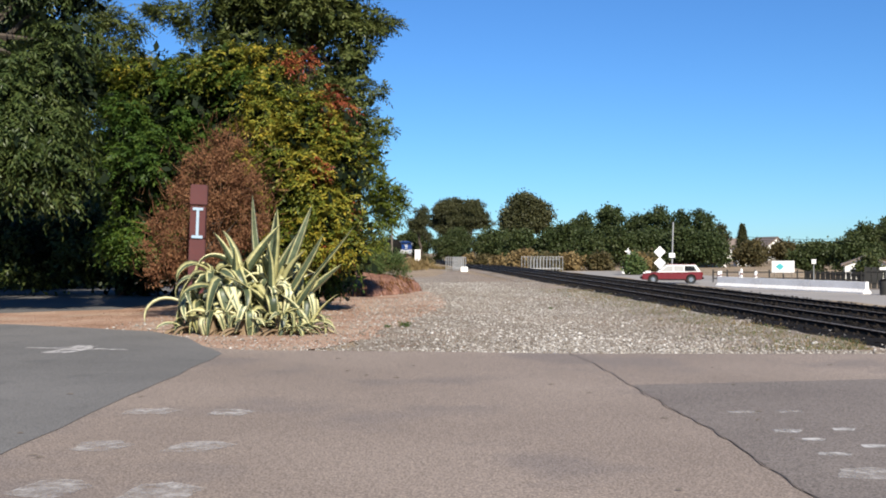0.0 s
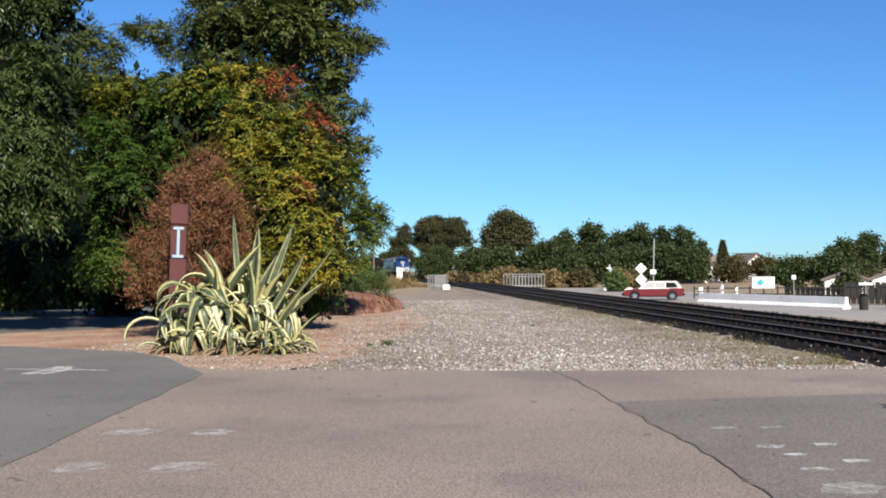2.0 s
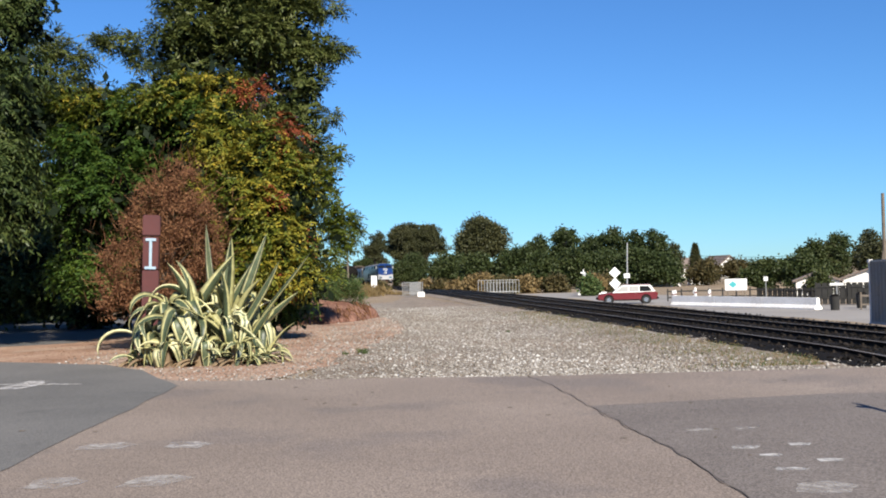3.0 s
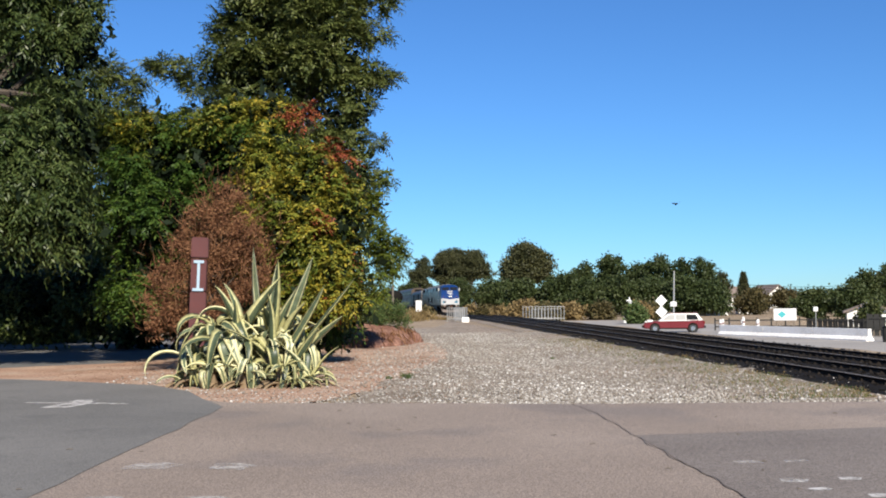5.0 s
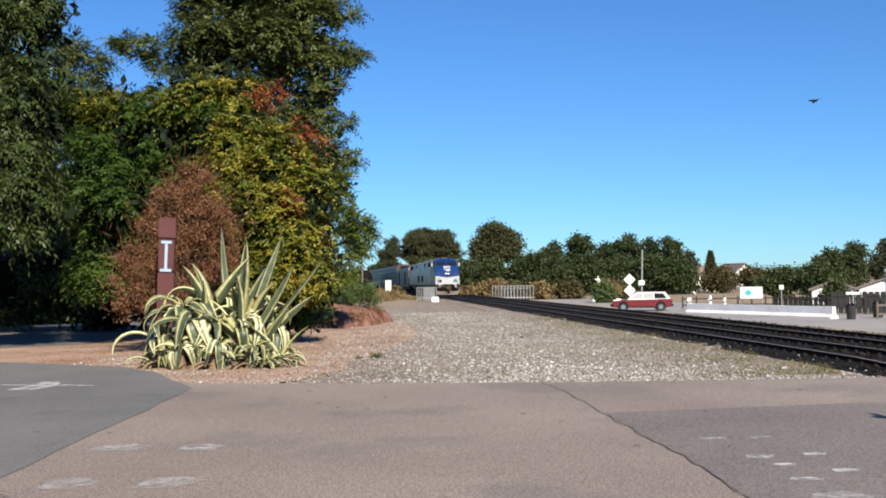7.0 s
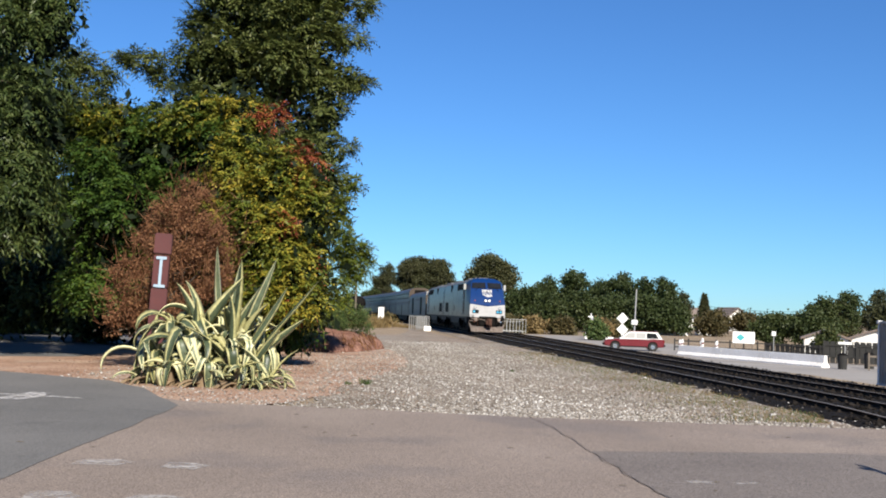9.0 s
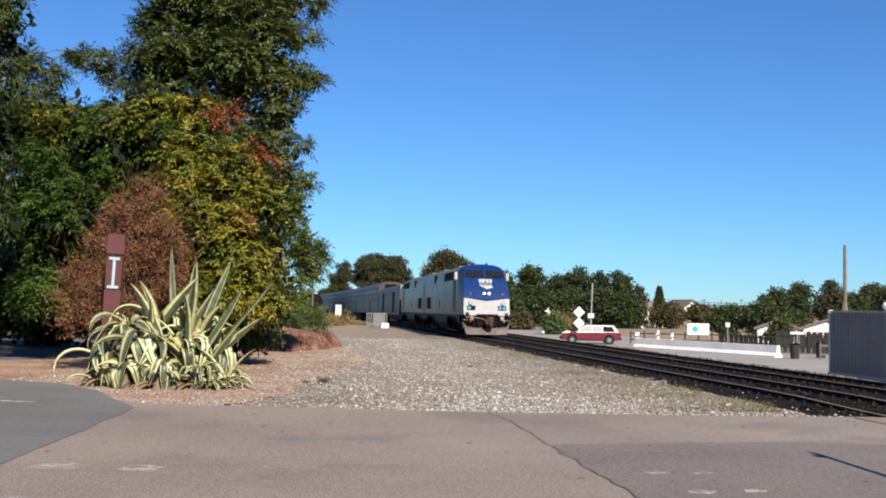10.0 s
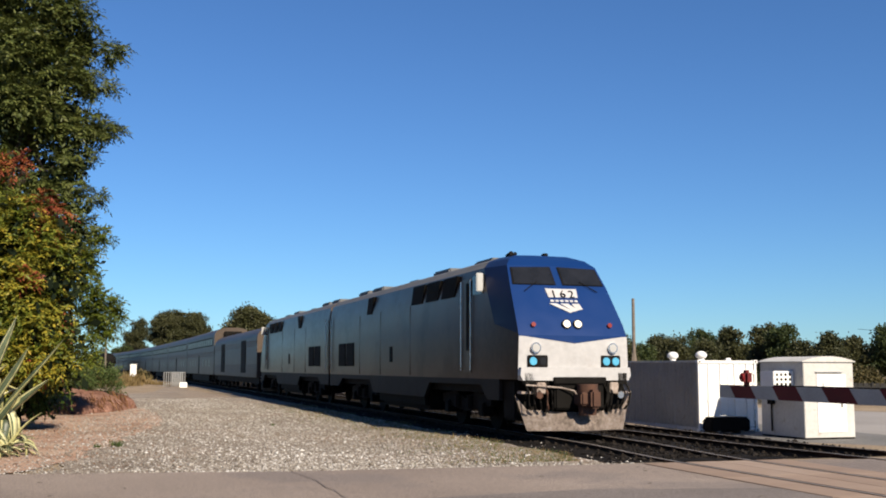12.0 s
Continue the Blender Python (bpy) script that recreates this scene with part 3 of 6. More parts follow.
# ---- railway ----
def rail_z(s, d=TRACK_1):
    """Height of the rail heads; the second track lies a little lower."""
    return 0.012 + (0.075 if d == TRACK_1 else -0.035) * ramp01(s, 16.5, 21)


STATIONS = [-60 + 4 * i for i in range(19)] + [16.5, 17.5, 18.5, 20, 22] + [24 + 4 * i for i in range(32)] + [155 + 10 * i for i in range(48)]
FARSIDE = [s for s in STATIONS if s >= 16.5]


def bed(d):
    v, f = [], []
    prof = [(-2.1, -0.2), (-1.75, -0.15), (-1.3, -0.14), (1.3, -0.14), (1.6, -0.16), (2.3, -0.34), (3.2, -0.9)]
    if d == TRACK_1:
        prof = [(-2.25, -0.08), (-1.75, -0.022), (-1.2, -0.022), (1.3, -0.03), (1.95, -0.035)]
    n = len(prof)
    dense = [17.0 + 0.5 * i for i in range(100)] + [s for s in FARSIDE if s > 68]
    for s in dense:
        for a, z in prof:
            p = on_line(s, d + a + 0.18 * noise.noise(Vector((s * 0.8, a * 3, d))), z + 0.03 * noise.noise(Vector((s * 3, a * 4, 1))))
            v.append(tuple(p))
    for i in range(len(dense) - 1):
        for k in range(n - 1):
            a = i * n + k
            f.append((a, a + n, a + n + 1, a + 1))
    return tagged(raw("track_bed", v, f, M_BALLAST, smooth=True), "dark oily ballast under the railway track", "ballast", "", "structure")


def rail_track(d, label):
    ob = thing("railway_track", pose(0, 0, 0), label, "railway track", "railway tracks", "structure")
    for off in (-0.7175, 0.7175):
        prof = [(-0.07, -0.15), (-0.07, -0.13), (-0.012, -0.11), (-0.012, -0.04), (-0.036, -0.03), (-0.036, -0.004)]
        prof = prof + [(-a, z) for a, z in prof[::-1]]
        v, f, n = [], [], len(prof)
        for s in STATIONS:
            v += [tuple(on_line(s, d + off + a, z + rail_z(s, d))) for a, z in prof]
        for i in range(len(STATIONS) - 1):
            for k in range(n - 1):
                a = i * n + k
                f.append((a, a + n, a + n + 1, a + 1))
        raw("rail", v, f, M_RAIL, ob)
        strip("rail_head", STATIONS, [(d + off - 0.034, 0), (d + off + 0.034, 0)], M_RAILTOP, parent=ob).location.z = 0
        head = ob.children[-1].data
        k = 0
        for s in STATIONS:
            for _ in range(2):
                head.vertices[k].co.z = rail_z(s, d) + 0.0005
                k += 1
    return ob


def tie_mesh():
    bm = boxed(-1.3, 1.3, -0.11, 0.11, -0.17, -0.005, 0.012)
    for a in (-0.7175, 0.7175):
        box(bm, a - 0.17, a + 0.17, -0.09, 0.09, -0.006, 0.012)
        for e in (-0.11, 0.11):
            box(bm, a + e - 0.02, a + e + 0.02, -0.05, 0.05, 0.01, 0.045)
    me = bpy.data.meshes.new("tie")
    bm.to_mesh(me)
    bm.free()
    me.materials.append(M_TIE)
    return me


TIE = tie_mesh()
for d_, lab in ((TRACK_1, "main railway track with rusty rails on dark ties"), (TRACK_2, "second railway track with rusty rails on dark ties")):
    bed(d_)
    trk = rail_track(d_, lab)
    for i in range(140):
        s = 17.4 + 0.53 * i
        t_ = new("tie", TIE)
        t_.parent = trk
        t_.matrix_world = Matrix.Translation(on_line(s, d_, -0.025 if d_ == TRACK_1 else -0.135)) @ pose(0, 0, 0, 0, random.uniform(-0.4, 0.4), heading(s) + random.uniform(-1, 1))


def panel(name, d0, d1, s0, s1, m):
    bm = bmesh.new()
    vs = [bm.verts.new(on_line(s, d, z)) for z in (-0.2, 0.012) for s, d in ((s0, d0), (s0, d1), (s1, d1), (s1, d0))]
    for q in ((3, 2, 1, 0), (4, 5, 6, 7), (0, 1, 5, 4), (1, 2, 6, 5), (2, 3, 7, 6), (3, 0, 4, 7)):
        bm.faces.new([vs[i] for i in q])
    bmesh.ops.bevel(bm, geom=bm.edges[:], offset=0.008, segments=1, affect="EDGES")
    return part(name, bm, m)


crossing = thing("level_crossing", pose(0, 0, 0), "brown timber and concrete crossing panels between the rails", "level crossing", "", "structure")
for d_ in (TRACK_1, TRACK_2):
    for a, b in ((-1.45, -0.80), (-0.63, 0.0), (0.0, 0.63), (0.80, 1.45)):
        for i in range(9):
            o_ = -6.0 if d_ == TRACK_1 else -8.5
            p = panel("crossing_panel", d_ + a + 0.008, d_ + b - 0.008, o_ + 2.5 * i, o_ + 2.5 * (i + 1) - 0.015, M_PANEL)
            p.parent = crossing


# ---- train ----
def loco_shell():
    """Silver car body with a sloped, chamfered nose. Local: nose towards -y, rail at z 0."""
    levels = [  # z, front half-width, front y, side half-width, side start y, back y
        (1.30, 1.40, 0.46, 1.50, 1.35),
        (1.62, 1.40, 0.42, 1.51, 1.38),
        (2.30, 1.38, 0.42, 1.52, 1.45),
        (2.62, 1.36, 0.60, 1.52, 1.62),
        (3.50, 1.27, 1.22, 1.51, 2.20),
        (4.06, 1.18, 1.66, 1.42, 2.60),
        (4.24, 1.02, 1.92, 1.22, 2.80),
        (4.38, 0.70, 2.30, 0.84, 3.05),
        (4.42, 0.25, 2.60, 0.30, 3.20)]
    bm = bmesh.new()
    rows = []
    for z, wf, yf, ws, ys in levels:
        cy = yf - 0.05
        rows.append([bm.verts.new(p) for p in ((-ws, 20.9, z), (-ws, ys, z), (-wf, yf, z), (0, cy, z), (wf, yf, z), (ws, ys, z), (ws, 20.9, z))])
    for r, (a, b) in enumerate(zip(rows, rows[1:])):
        for k in range(6):
            f = bm.faces.new((a[k], a[k + 1], b[k + 1], b[k]))
            if k in (2, 3):
                f.material_index = 1 if r < 2 else 2
            elif k in (1, 4):
                f.material_index = 3 if r >= 3 else 0
            elif r >= 5:
                f.material_index = 4
    bm.faces.new(rows[0])
    bm.faces.new(rows[-1][::-1])
    bm.faces.new([r[0] for r in rows] + [r[6] for r in rows[::-1]])
    bmesh.ops.recalc_face_normals(bm, faces=bm.faces[:])
    return bm


def slab_on(pts, depth, material, name, parent, label=""):
    """A thin plate with the given corner places, pushed out along its normal."""
    bm = bmesh.new()
    f = bm.faces.new([bm.verts.new(p) for p in pts])
    bm.normal_update()
    nv = f.normal.copy()
    g = bmesh.ops.extrude_face_region(bm, geom=[f])
    bmesh.ops.translate(bm, vec=nv * depth, verts=[v for v in g["geom"] if isinstance(v, bmesh.types.BMVert)])
    bmesh.ops.recalc_face_normals(bm, faces=bm.faces[:])
    return part(name, bm, material, parent, label)


def nose_point(x, z):
    """A place on the sloped blue face of the nose, and the height above the rail."""
    y = 0.60 + (z - 2.62) * (1.22 - 0.60) / 0.88 if z < 3.5 else 1.22 + (z - 3.5) * 0.44 / 0.56
    if z < 2.62:
        y = 0.42 + max(0, z - 2.30) * 0.18 / 0.32
    return Vector((x, y - 0.05 * (1 - min(1, abs(x) / 1.3)) - 0.012, z))


def disc(name, x, z, r, depth, material, parent, label="", lean=0.0):
    p = nose_point(x, z)
    d = Vector((0, -math.cos(lean), math.sin(lean)))
    return part(name, rodded(p - d * 0.02, p + d * depth, r, r, 18), material, parent, label, True)


def truck(parent, y, axles, wheelbase, r):
    t = part("truck", bmesh.new(), M_BLACK, parent, "black cast truck frame")
    bm = bmesh.new()
    ln = wheelbase / 2 + 0.55
    for sx in (-1.05, 1.05):
        pts = [(y - ln, 0.62), (y - ln, 0.85), (y - wheelbase * 0.3, 0.95), (y, 0.74), (y + wheelbase * 0.3, 0.95), (y + ln, 0.85), (y + ln, 0.62), (y + wheelbase * 0.3, 0.5), (y, 0.42), (y - wheelbase * 0.3, 0.5)]
        prism(pts, sx - 0.09, sx + 0.09, "x", 0, bm)
        for k in range(axles):
            yy = y - wheelbase / 2 + wheelbase * k / (axles - 1)
            box(bm, sx - 0.17, sx + 0.17, yy - 0.17, yy + 0.17, r - 0.17, r + 0.17, 0.03)
        for e in (-0.5, 0.5):
            rod(bm, (sx * 1.1, y + e, 0.5), (sx * 1.1, y + e, 0.85), 0.11, 0.11, 10)
    box(bm, -1.0, 1.0, y - 0.3, y + 0.3, 0.55, 0.85, 0.04)
    bm.to_mesh(t.data)
    bm.free()
    for k in range(axles):
        yy = y - wheelbase / 2 + wheelbase * k / (axles - 1)
        for sx in (-0.72, 0.72):
            w = rodded((sx - 0.065, yy, r), (sx + 0.065, yy, r), r, r, 28)
            rod(w, (sx - 0.1, yy, r), (sx + 0.1, yy, r), r * 0.35, r * 0.35, 16)
            part("wheel", w, M_BLACK, t, "steel wheel", True)


def locomotive(number):
    ob = thing("locomotive", pose(0, 0, 0), "silver diesel locomotive with a sloped blue nose" if number else "second silver diesel locomotive coupled behind the first", "locomotive", "train")
    shell = part("body", loco_shell(), [M_SILVER_SHADED, M_SILVER_NOSE, M_BLUE, M_BLUE_SHADED, M_ROOF], ob, "silver painted steel car body", True, 12)
    # blue over the pale band dips to a point in the middle
    for sx in (-1, 1):
        slab_on([nose_point(sx * 1.375, 2.325), nose_point(0, 2.315) + Vector((0, 0, 0)), nose_point(0, 2.14), nose_point(sx * 1.375, 2.315)][::1 if sx < 0 else -1], 0.004, M_BLUE, "blue_point", shell)
    for sx in (-1, 1):
        tri = [Vector((sx * 1.358, 0.60, 2.62)), Vector((sx * 1.372, 0.47, 2.36)), Vector((sx * 1.518, 1.62, 2.62))]
        slab_on(tri if sx > 0 else tri[::-1], 0.006, M_BLUE_SHADED, "blue_wedge", shell)
    # lower skirt with the trucks' cut-outs
    skirt = bmesh.new()
    for sx in (-1, 1):
        pts = [(1.4, 1.31), (1.4, 0.80), (2.2, 0.80), (2.7, 1.15), (7.0, 1.15), (7.5, 0.72), (13.6, 0.72), (14.1, 1.15), (18.6, 1.15), (19.2, 0.85), (20.9, 0.85), (20.9, 1.31)]
        prism(pts, sx * 1.50, sx * 1.40, "x", 0, skirt)
    part("skirt", skirt, M_SKIRT, ob, "lower skirt dark with grime and painted shade")
    part("fuel_tank", boxed(-1.35, 1.35, 7.7, 13.4, 0.32, 1.25, 0.15), M_BLACK, ob, "black fuel tank")
    part("underframe", boxed(-1.3, 1.3, 1.3, 20.7, 0.95, 1.32), M_BLACK, ob)
    truck(ob, 4.85, 2, 2.8, 0.51)
    truck(ob, 16.4, 2, 2.8, 0.51)
    # windscreens in dark rubber, with a centre post
    for sx in (-1, 1):
        c = [nose_point(sx * 0.09, 3.56), nose_point(sx * 1.20, 3.56), nose_point(sx * 1.13, 4.00), nose_point(sx * 0.09, 4.03)]
        frame_ = slab_on(c[::1 if sx > 0 else -1], 0.012, M_BLACK, "windscreen", ob, "dark windscreen in a black gasket")
        mid = sum(c, Vector()) / 4
        c2 = [mid + (p - mid) * 0.93 + Vector((0, -0.014, 0.006)) for p in c]
        slab_on(c2[::1 if sx > 0 else -1], 0.006, M_GLASS, "pane", frame_, "dark glass")
        part("wiper", rodded(nose_point(sx * 0.95, 3.40) + Vector((0, -0.03, 0)), nose_point(sx * 0.55, 3.66) + Vector((0, -0.05, 0)), 0.012, 0.008, 6), M_BLACK, ob)
        # grab iron and mirror at the cab corner
        part("mirror", boxed(min(sx * 1.52, sx * 1.70), max(sx * 1.52, sx * 1.70), 2.40, 2.46, 3.45, 3.92, 0.02), M_GALV, ob, "pale folding wind deflector")
        # lamps
        d = disc("ditch_light", sx * 0.98, 2.03, 0.125, 0.05, M_CHROME, ob, "round lamp in a bright ring")
        disc("lens", sx * 0.98, 2.03, 0.095, 0.058, M_LAMPGLASS, d)
        disc("marker_light", sx * 0.98, 2.56, 0.056, 0.06, M_LENSRED, ob, "red marker lamp", 0.3)
        h = disc("headlight", sx * 0.145, 2.58, 0.115, 0.05, M_BLACK, ob, "lit headlight in a dark ring", 0.3)
        disc("lens", sx * 0.145, 2.58, 0.09, 0.06, M_HEADLIGHT if number else M_LAMPGLASS, h, "", 0.3)
        b = part("lamp_recess", boxed(sx * 0.93 - 0.25, sx * 0.93 + 0.25, 0.36, 0.41, 1.58, 1.86, 0.015), M_BLACK, ob, "black recess with two lamps")
        for e, mt in ((-0.12, M_BLUELAMP), (0.12, M_GLASS if sx < 0 else M_BLUELAMP)):
            x = sx * 0.93 + e
            part("lens", rodded((x, 0.37, 1.72), (x, 0.345, 1.72), 0.10, 0.09, 16), mt, b, "", True)
        part("step_recess", boxed(sx * 1.18 - 0.13, sx * 1.18 + 0.13, 0.28, 0.45, 1.18, 1.47, 0.02), M_BLACK, ob)
        part("grab_rail", rodded((sx * 1.56, 3.28, 1.5), (sx * 1.56, 3.28, 3.8), 0.02, 0.02, 8), M_CHROME, ob)
        part("grab_rail", rodded((sx * 1.56, 4.02, 1.5), (sx * 1.56, 4.02, 3.8), 0.02, 0.02, 8), M_CHROME, ob)
        part("cab_door", boxed(min(sx * 1.50, sx * 1.535), max(sx * 1.50, sx * 1.535), 3.35, 3.95, 1.45, 3.85, 0.01), M_SILVER_SHADED, ob, "silver cab door")
        part("door_window", boxed(min(sx * 1.50, sx * 1.545), max(sx * 1.50, sx * 1.545), 3.42, 3.66, 2.0, 3.75, 0.01), M_BLACK, ob)
        part("cab_window", boxed(min(sx * 1.44, sx * 1.535), max(sx * 1.44, sx * 1.535), 2.45, 3.2, 3.40, 3.90, 0.02), M_GLASS, ob, "dark cab side window")
        # air intakes high on the side, low grilles behind
        for k in range(3):
            y0 = 4.35 + 1.5 * k
            g = part("intake", prism([(y0 + 0.28, 3.46), (y0 + 1.46, 3.46), (y0 + 1.22, 4.00), (y0 + 0.04, 4.00)], sx * 1.40, sx * 1.53), M_BLACK, ob, "black air intake grille")
            for q in range(5):
                part("louvre", boxed(min(sx * 1.52, sx * 1.54), max(sx * 1.52, sx * 1.54), y0 + 0.30 - 0.04 * q, y0 + 1.38 - 0.04 * q, 3.53 + 0.09 * q, 3.555 + 0.09 * q), M_BLACK, g)
        part("intake", prism([(13.75, 3.44), (14.5, 3.44), (14.25, 4.02), (13.5, 4.02)], sx * 1.40, sx * 1.53), M_BLACK, ob, "narrow black vent")
        for y0 in (16.5, 17.9):
            g = part("grille", boxed(min(sx * 1.45, sx * 1.535), max(sx * 1.45, sx * 1.535), y0, y0 + 1.25, 1.62, 2.50, 0.01), M_BLACK, ob, "black radiator grille")
            for q in range(7):
                part("slat", boxed(min(sx * 1.53, sx * 1.55), max(sx * 1.53, sx * 1.55), y0 + 0.05, y0 + 1.2, 1.68 + 0.115 * q, 1.71 + 0.115 * q), M_BLACK, g)
        part("grab_rail", rodded((sx * 1.56, 20.5, 1.4), (sx * 1.56, 20.5, 3.6), 0.02, 0.02, 8), M_CHROME, ob)
        part("filler_hatch", boxed(min(sx * 1.50, sx * 1.53), max(sx * 1.50, sx * 1.53), 11.0, 11.35, 1.75, 2.25, 0.01), M_BLACK, ob)
        for y0 in (8.95, 12.6, 15.6):
            part("panel_seam", boxed(min(sx * 1.50, sx * 1.523), max(sx * 1.50, sx * 1.523), y0, y0 + 0.02, 1.35, 3.45), M_SILVER_SHADED, ob)
    # number plate panel, wing emblem and bars for the lettering
    if number:
        c = [nose_point(x, z) for x, z in ((-0.38, 3.24), (0.38, 3.24), (0.41, 3.46), (-0.41, 3.46))]
        board = slab_on(c, 0.012, M_SILVER_NOSE, "number_board", ob, "white board with black figures 162")
        for k, ch in enumerate(number):
            cu = bpy.data.curves.new("figure", "FONT")
            cu.body, cu.size, cu.align_x, cu.extrude = ch, 0.31, "CENTER", 0.004
            cu.materials.append(M_BLACK)
            tx = new("figure", cu)
            bpy.context.view_layer.update()
            me = bpy.data.meshes.new_from_object(tx)
            bpy.data.objects.remove(tx)
            fg = new("figure", me)
            fg.parent = board
            fg.matrix_basis = Matrix.Translation(nose_point(0.23 * (k - 1), 3.25) + Vector((0, -0.028, 0.0))) @ pose(0, 0, 0, 55, 0, 0)
    # three swept stripes that meet low in the middle, under a row of bars
    for k in range(3):
        a = -0.42 + 0.29 * k
        pts = [(a, 3.09), (a + 0.20, 3.09), (0.16 + 0.13 * k, 2.90 + 0.03 * k), (0.06 + 0.10 * k, 2.86 + 0.03 * k)]
        slab_on([nose_point(x, z) + Vector((0, -0.006, 0.003)) for x, z in pts[::-1]], 0.006, M_SILVER_NOSE, "emblem_stripe", ob, "white swept emblem stripe")
    for k in range(6):
        x = -0.36 + 0.125 * k
        slab_on([nose_point(xx, zz) + Vector((0, -0.006, 0.003)) for xx, zz in ((x, 3.13), (x + 0.085, 3.13), (x + 0.085, 3.18), (x, 3.18))], 0.006, M_SILVER_NOSE, "lettering_bar", ob)
    # anticlimber, coupler, hoses, plough
    part("anticlimber", prism([(-1.34, 1.28), (1.34, 1.28), (1.40, 1.40), (1.38, 1.58), (-1.38, 1.58), (-1.40, 1.40)], 0.28, 0.55, "y"), M_SILVER_NOSE, ob, "pale steel buffer beam")
    part("coupler_pocket", boxed(-0.62, 0.62, 0.12, 0.60, 0.62, 1.30, 0.04), M_BLACK, ob, "black coupler housing")
    cp = boxed(-0.16, 0.16, -0.30, 0.3, 0.72, 1.02, 0.04)
    box(cp, 0.02, 0.26, -0.46, -0.12, 0.66, 1.08, 0.05)
    part("coupler", cp, M_RUST, ob, "rusty knuckle coupler")
    part("draft_plate", boxed(-0.66, 0.66, 0.06, 0.16, 1.20, 1.36, 0.02), M_BLACK, ob)
    part("drum", rodded((0.12, -0.02, 0.5), (0.12, -0.02, 1.2), 0.2, 0.24, 16), M_RUST, ob, "dull brown rusty drum", True)
    part("uncoupling_lever", tube(bmesh.new(), [(-1.3, 0.2, 1.18), (-0.5, 0.08, 1.12), (-0.2, 0.0, 1.05), (0.2, -0.02, 0.5)], [0.02] * 4, 6), M_GRIME, ob)
    for sx in (-1, 1):
        part("step", boxed(sx * 1.25 - 0.14, sx * 1.25 + 0.14, 0.25, 0.5, 0.98, 1.03), M_GRIME, ob)
        part("jumper_box", boxed(sx * 0.92 - 0.11, sx * 0.92 + 0.11, 0.18, 0.45, 0.98, 1.24, 0.02), M_GRIME, ob)
        part("bracket", boxed(sx * 0.78 - 0.04, sx * 0.78 + 0.04, 0.2, 0.6, 0.55, 1.28, 0.01), M_BLACK, ob)
    for k, x in enumerate((-1.28, -1.15, -1.0, -0.82, -0.7, 0.7, 0.82, 1.0, 1.15, 1.28)):
        hose = tube(bmesh.new(), [(x, 0.30, 1.22), (x + 0.03, 0.16, 1.0), (x * 0.97, 0.14, 0.72 + 0.03 * (k % 3)), (x * 0.92, 0.22, 0.62)], [0.026] * 4, 6)
        part("hose", hose, M_BLACK if k != 3 else M_RUST, ob, "rubber air hose")
    part("hose_cap", rodded((-1.02, 0.14, 0.95), (-1.02, 0.06, 0.95), 0.08, 0.08, 10), M_RUST, ob, "orange-red hose coupling")
    part("hose_cap", rodded((1.02, 0.14, 0.95), (1.02, 0.06, 0.95), 0.08, 0.08, 10), M_CHROME, ob)
    pl = bmesh.new()
    lo = [(-1.22, 0.36, 0.14), (0, 0.02, 0.14), (1.22, 0.36, 0.14)]
    hi = [(-1.46, 0.50, 0.95), (-1.2, 0.42, 0.62), (-0.35, 0.26, 0.56), (0.35, 0.26, 0.56), (1.2, 0.42, 0.62), (1.46, 0.50, 0.95)]
    L_ = [pl.verts.new(p) for p in lo]
    H_ = [pl.verts.new(p) for p in hi]
    pl.faces.new((L_[0], H_[1], H_[0]))
    pl.faces.new((L_[0], L_[1], H_[2], H_[1]))
    pl.faces.new((L_[1], H_[3], H_[2]))
    pl.faces.new((L_[1], L_[2], H_[4], H_[3]))
    pl.faces.new((L_[2], H_[5], H_[4]))
    bmesh.ops.solidify(pl, geom=pl.faces[:], thickness=0.03)
    bmesh.ops.recalc_face_normals(pl, faces=pl.faces[:])
    part("plough", pl, M_GRIME, ob, "dusty scuffed steel pilot plough")
    part("pilot_frame", boxed(-1.40, 1.40, 0.62, 1.4, 0.35, 1.30, 0.05), M_BLACK, ob)
    # roof
    for y0, y1, w, h in ((4.2, 5.6, 0.62, 0.10), (7.6, 9.2, 0.7, 0.12), (11.5, 12.6, 0.55, 0.09), (15.4, 17.0, 0.72, 0.14), (17.6, 19.2, 0.72, 0.14)):
        part("roof_hatch", boxed(-w, w, y0, y1, 4.38, 4.42 + h, 0.05), M_ROOF, ob, "grey roof hatch")
    hn = rodded((-0.55, 3.3, 4.47), (-0.55, 2.95, 4.50), 0.03, 0.06, 10)
    rod(hn, (-0.42, 3.3, 4.47), (-0.42, 3.0, 4.50), 0.03, 0.05, 10)
    rod(hn, (-0.5, 3.25, 4.30), (-0.5, 3.25, 4.48), 0.04, 0.04, 8)
    part("horn", hn, M_BLACK, ob, "roof air horns")
    part("antenna", boxed(0.3, 0.42, 2.8, 3.0, 4.38, 4.52, 0.02), M_BLACK, ob)
    return ob


def car_body(length, height, rounded, material, ob, label):
    w = 1.53
    sec = [(-w, 0.95), (-w, height - rounded)]
    for k in range(1, 7):
        a = math.pi * k / 12
        sec.append((-w + w * 0.75 * (1 - math.cos(a)), height - rounded + rounded * math.sin(a)))
    sec += [(-x, z) for x, z in sec[::-1]]
    return part("body", prism(sec, 0, length, "y"), [material], ob, label, True, 25)


def flutes(ob, z0, z1, length, n):
    for sx in (-1, 1):
        for k in range(n):
            z = z0 + (z1 - z0) * k / n
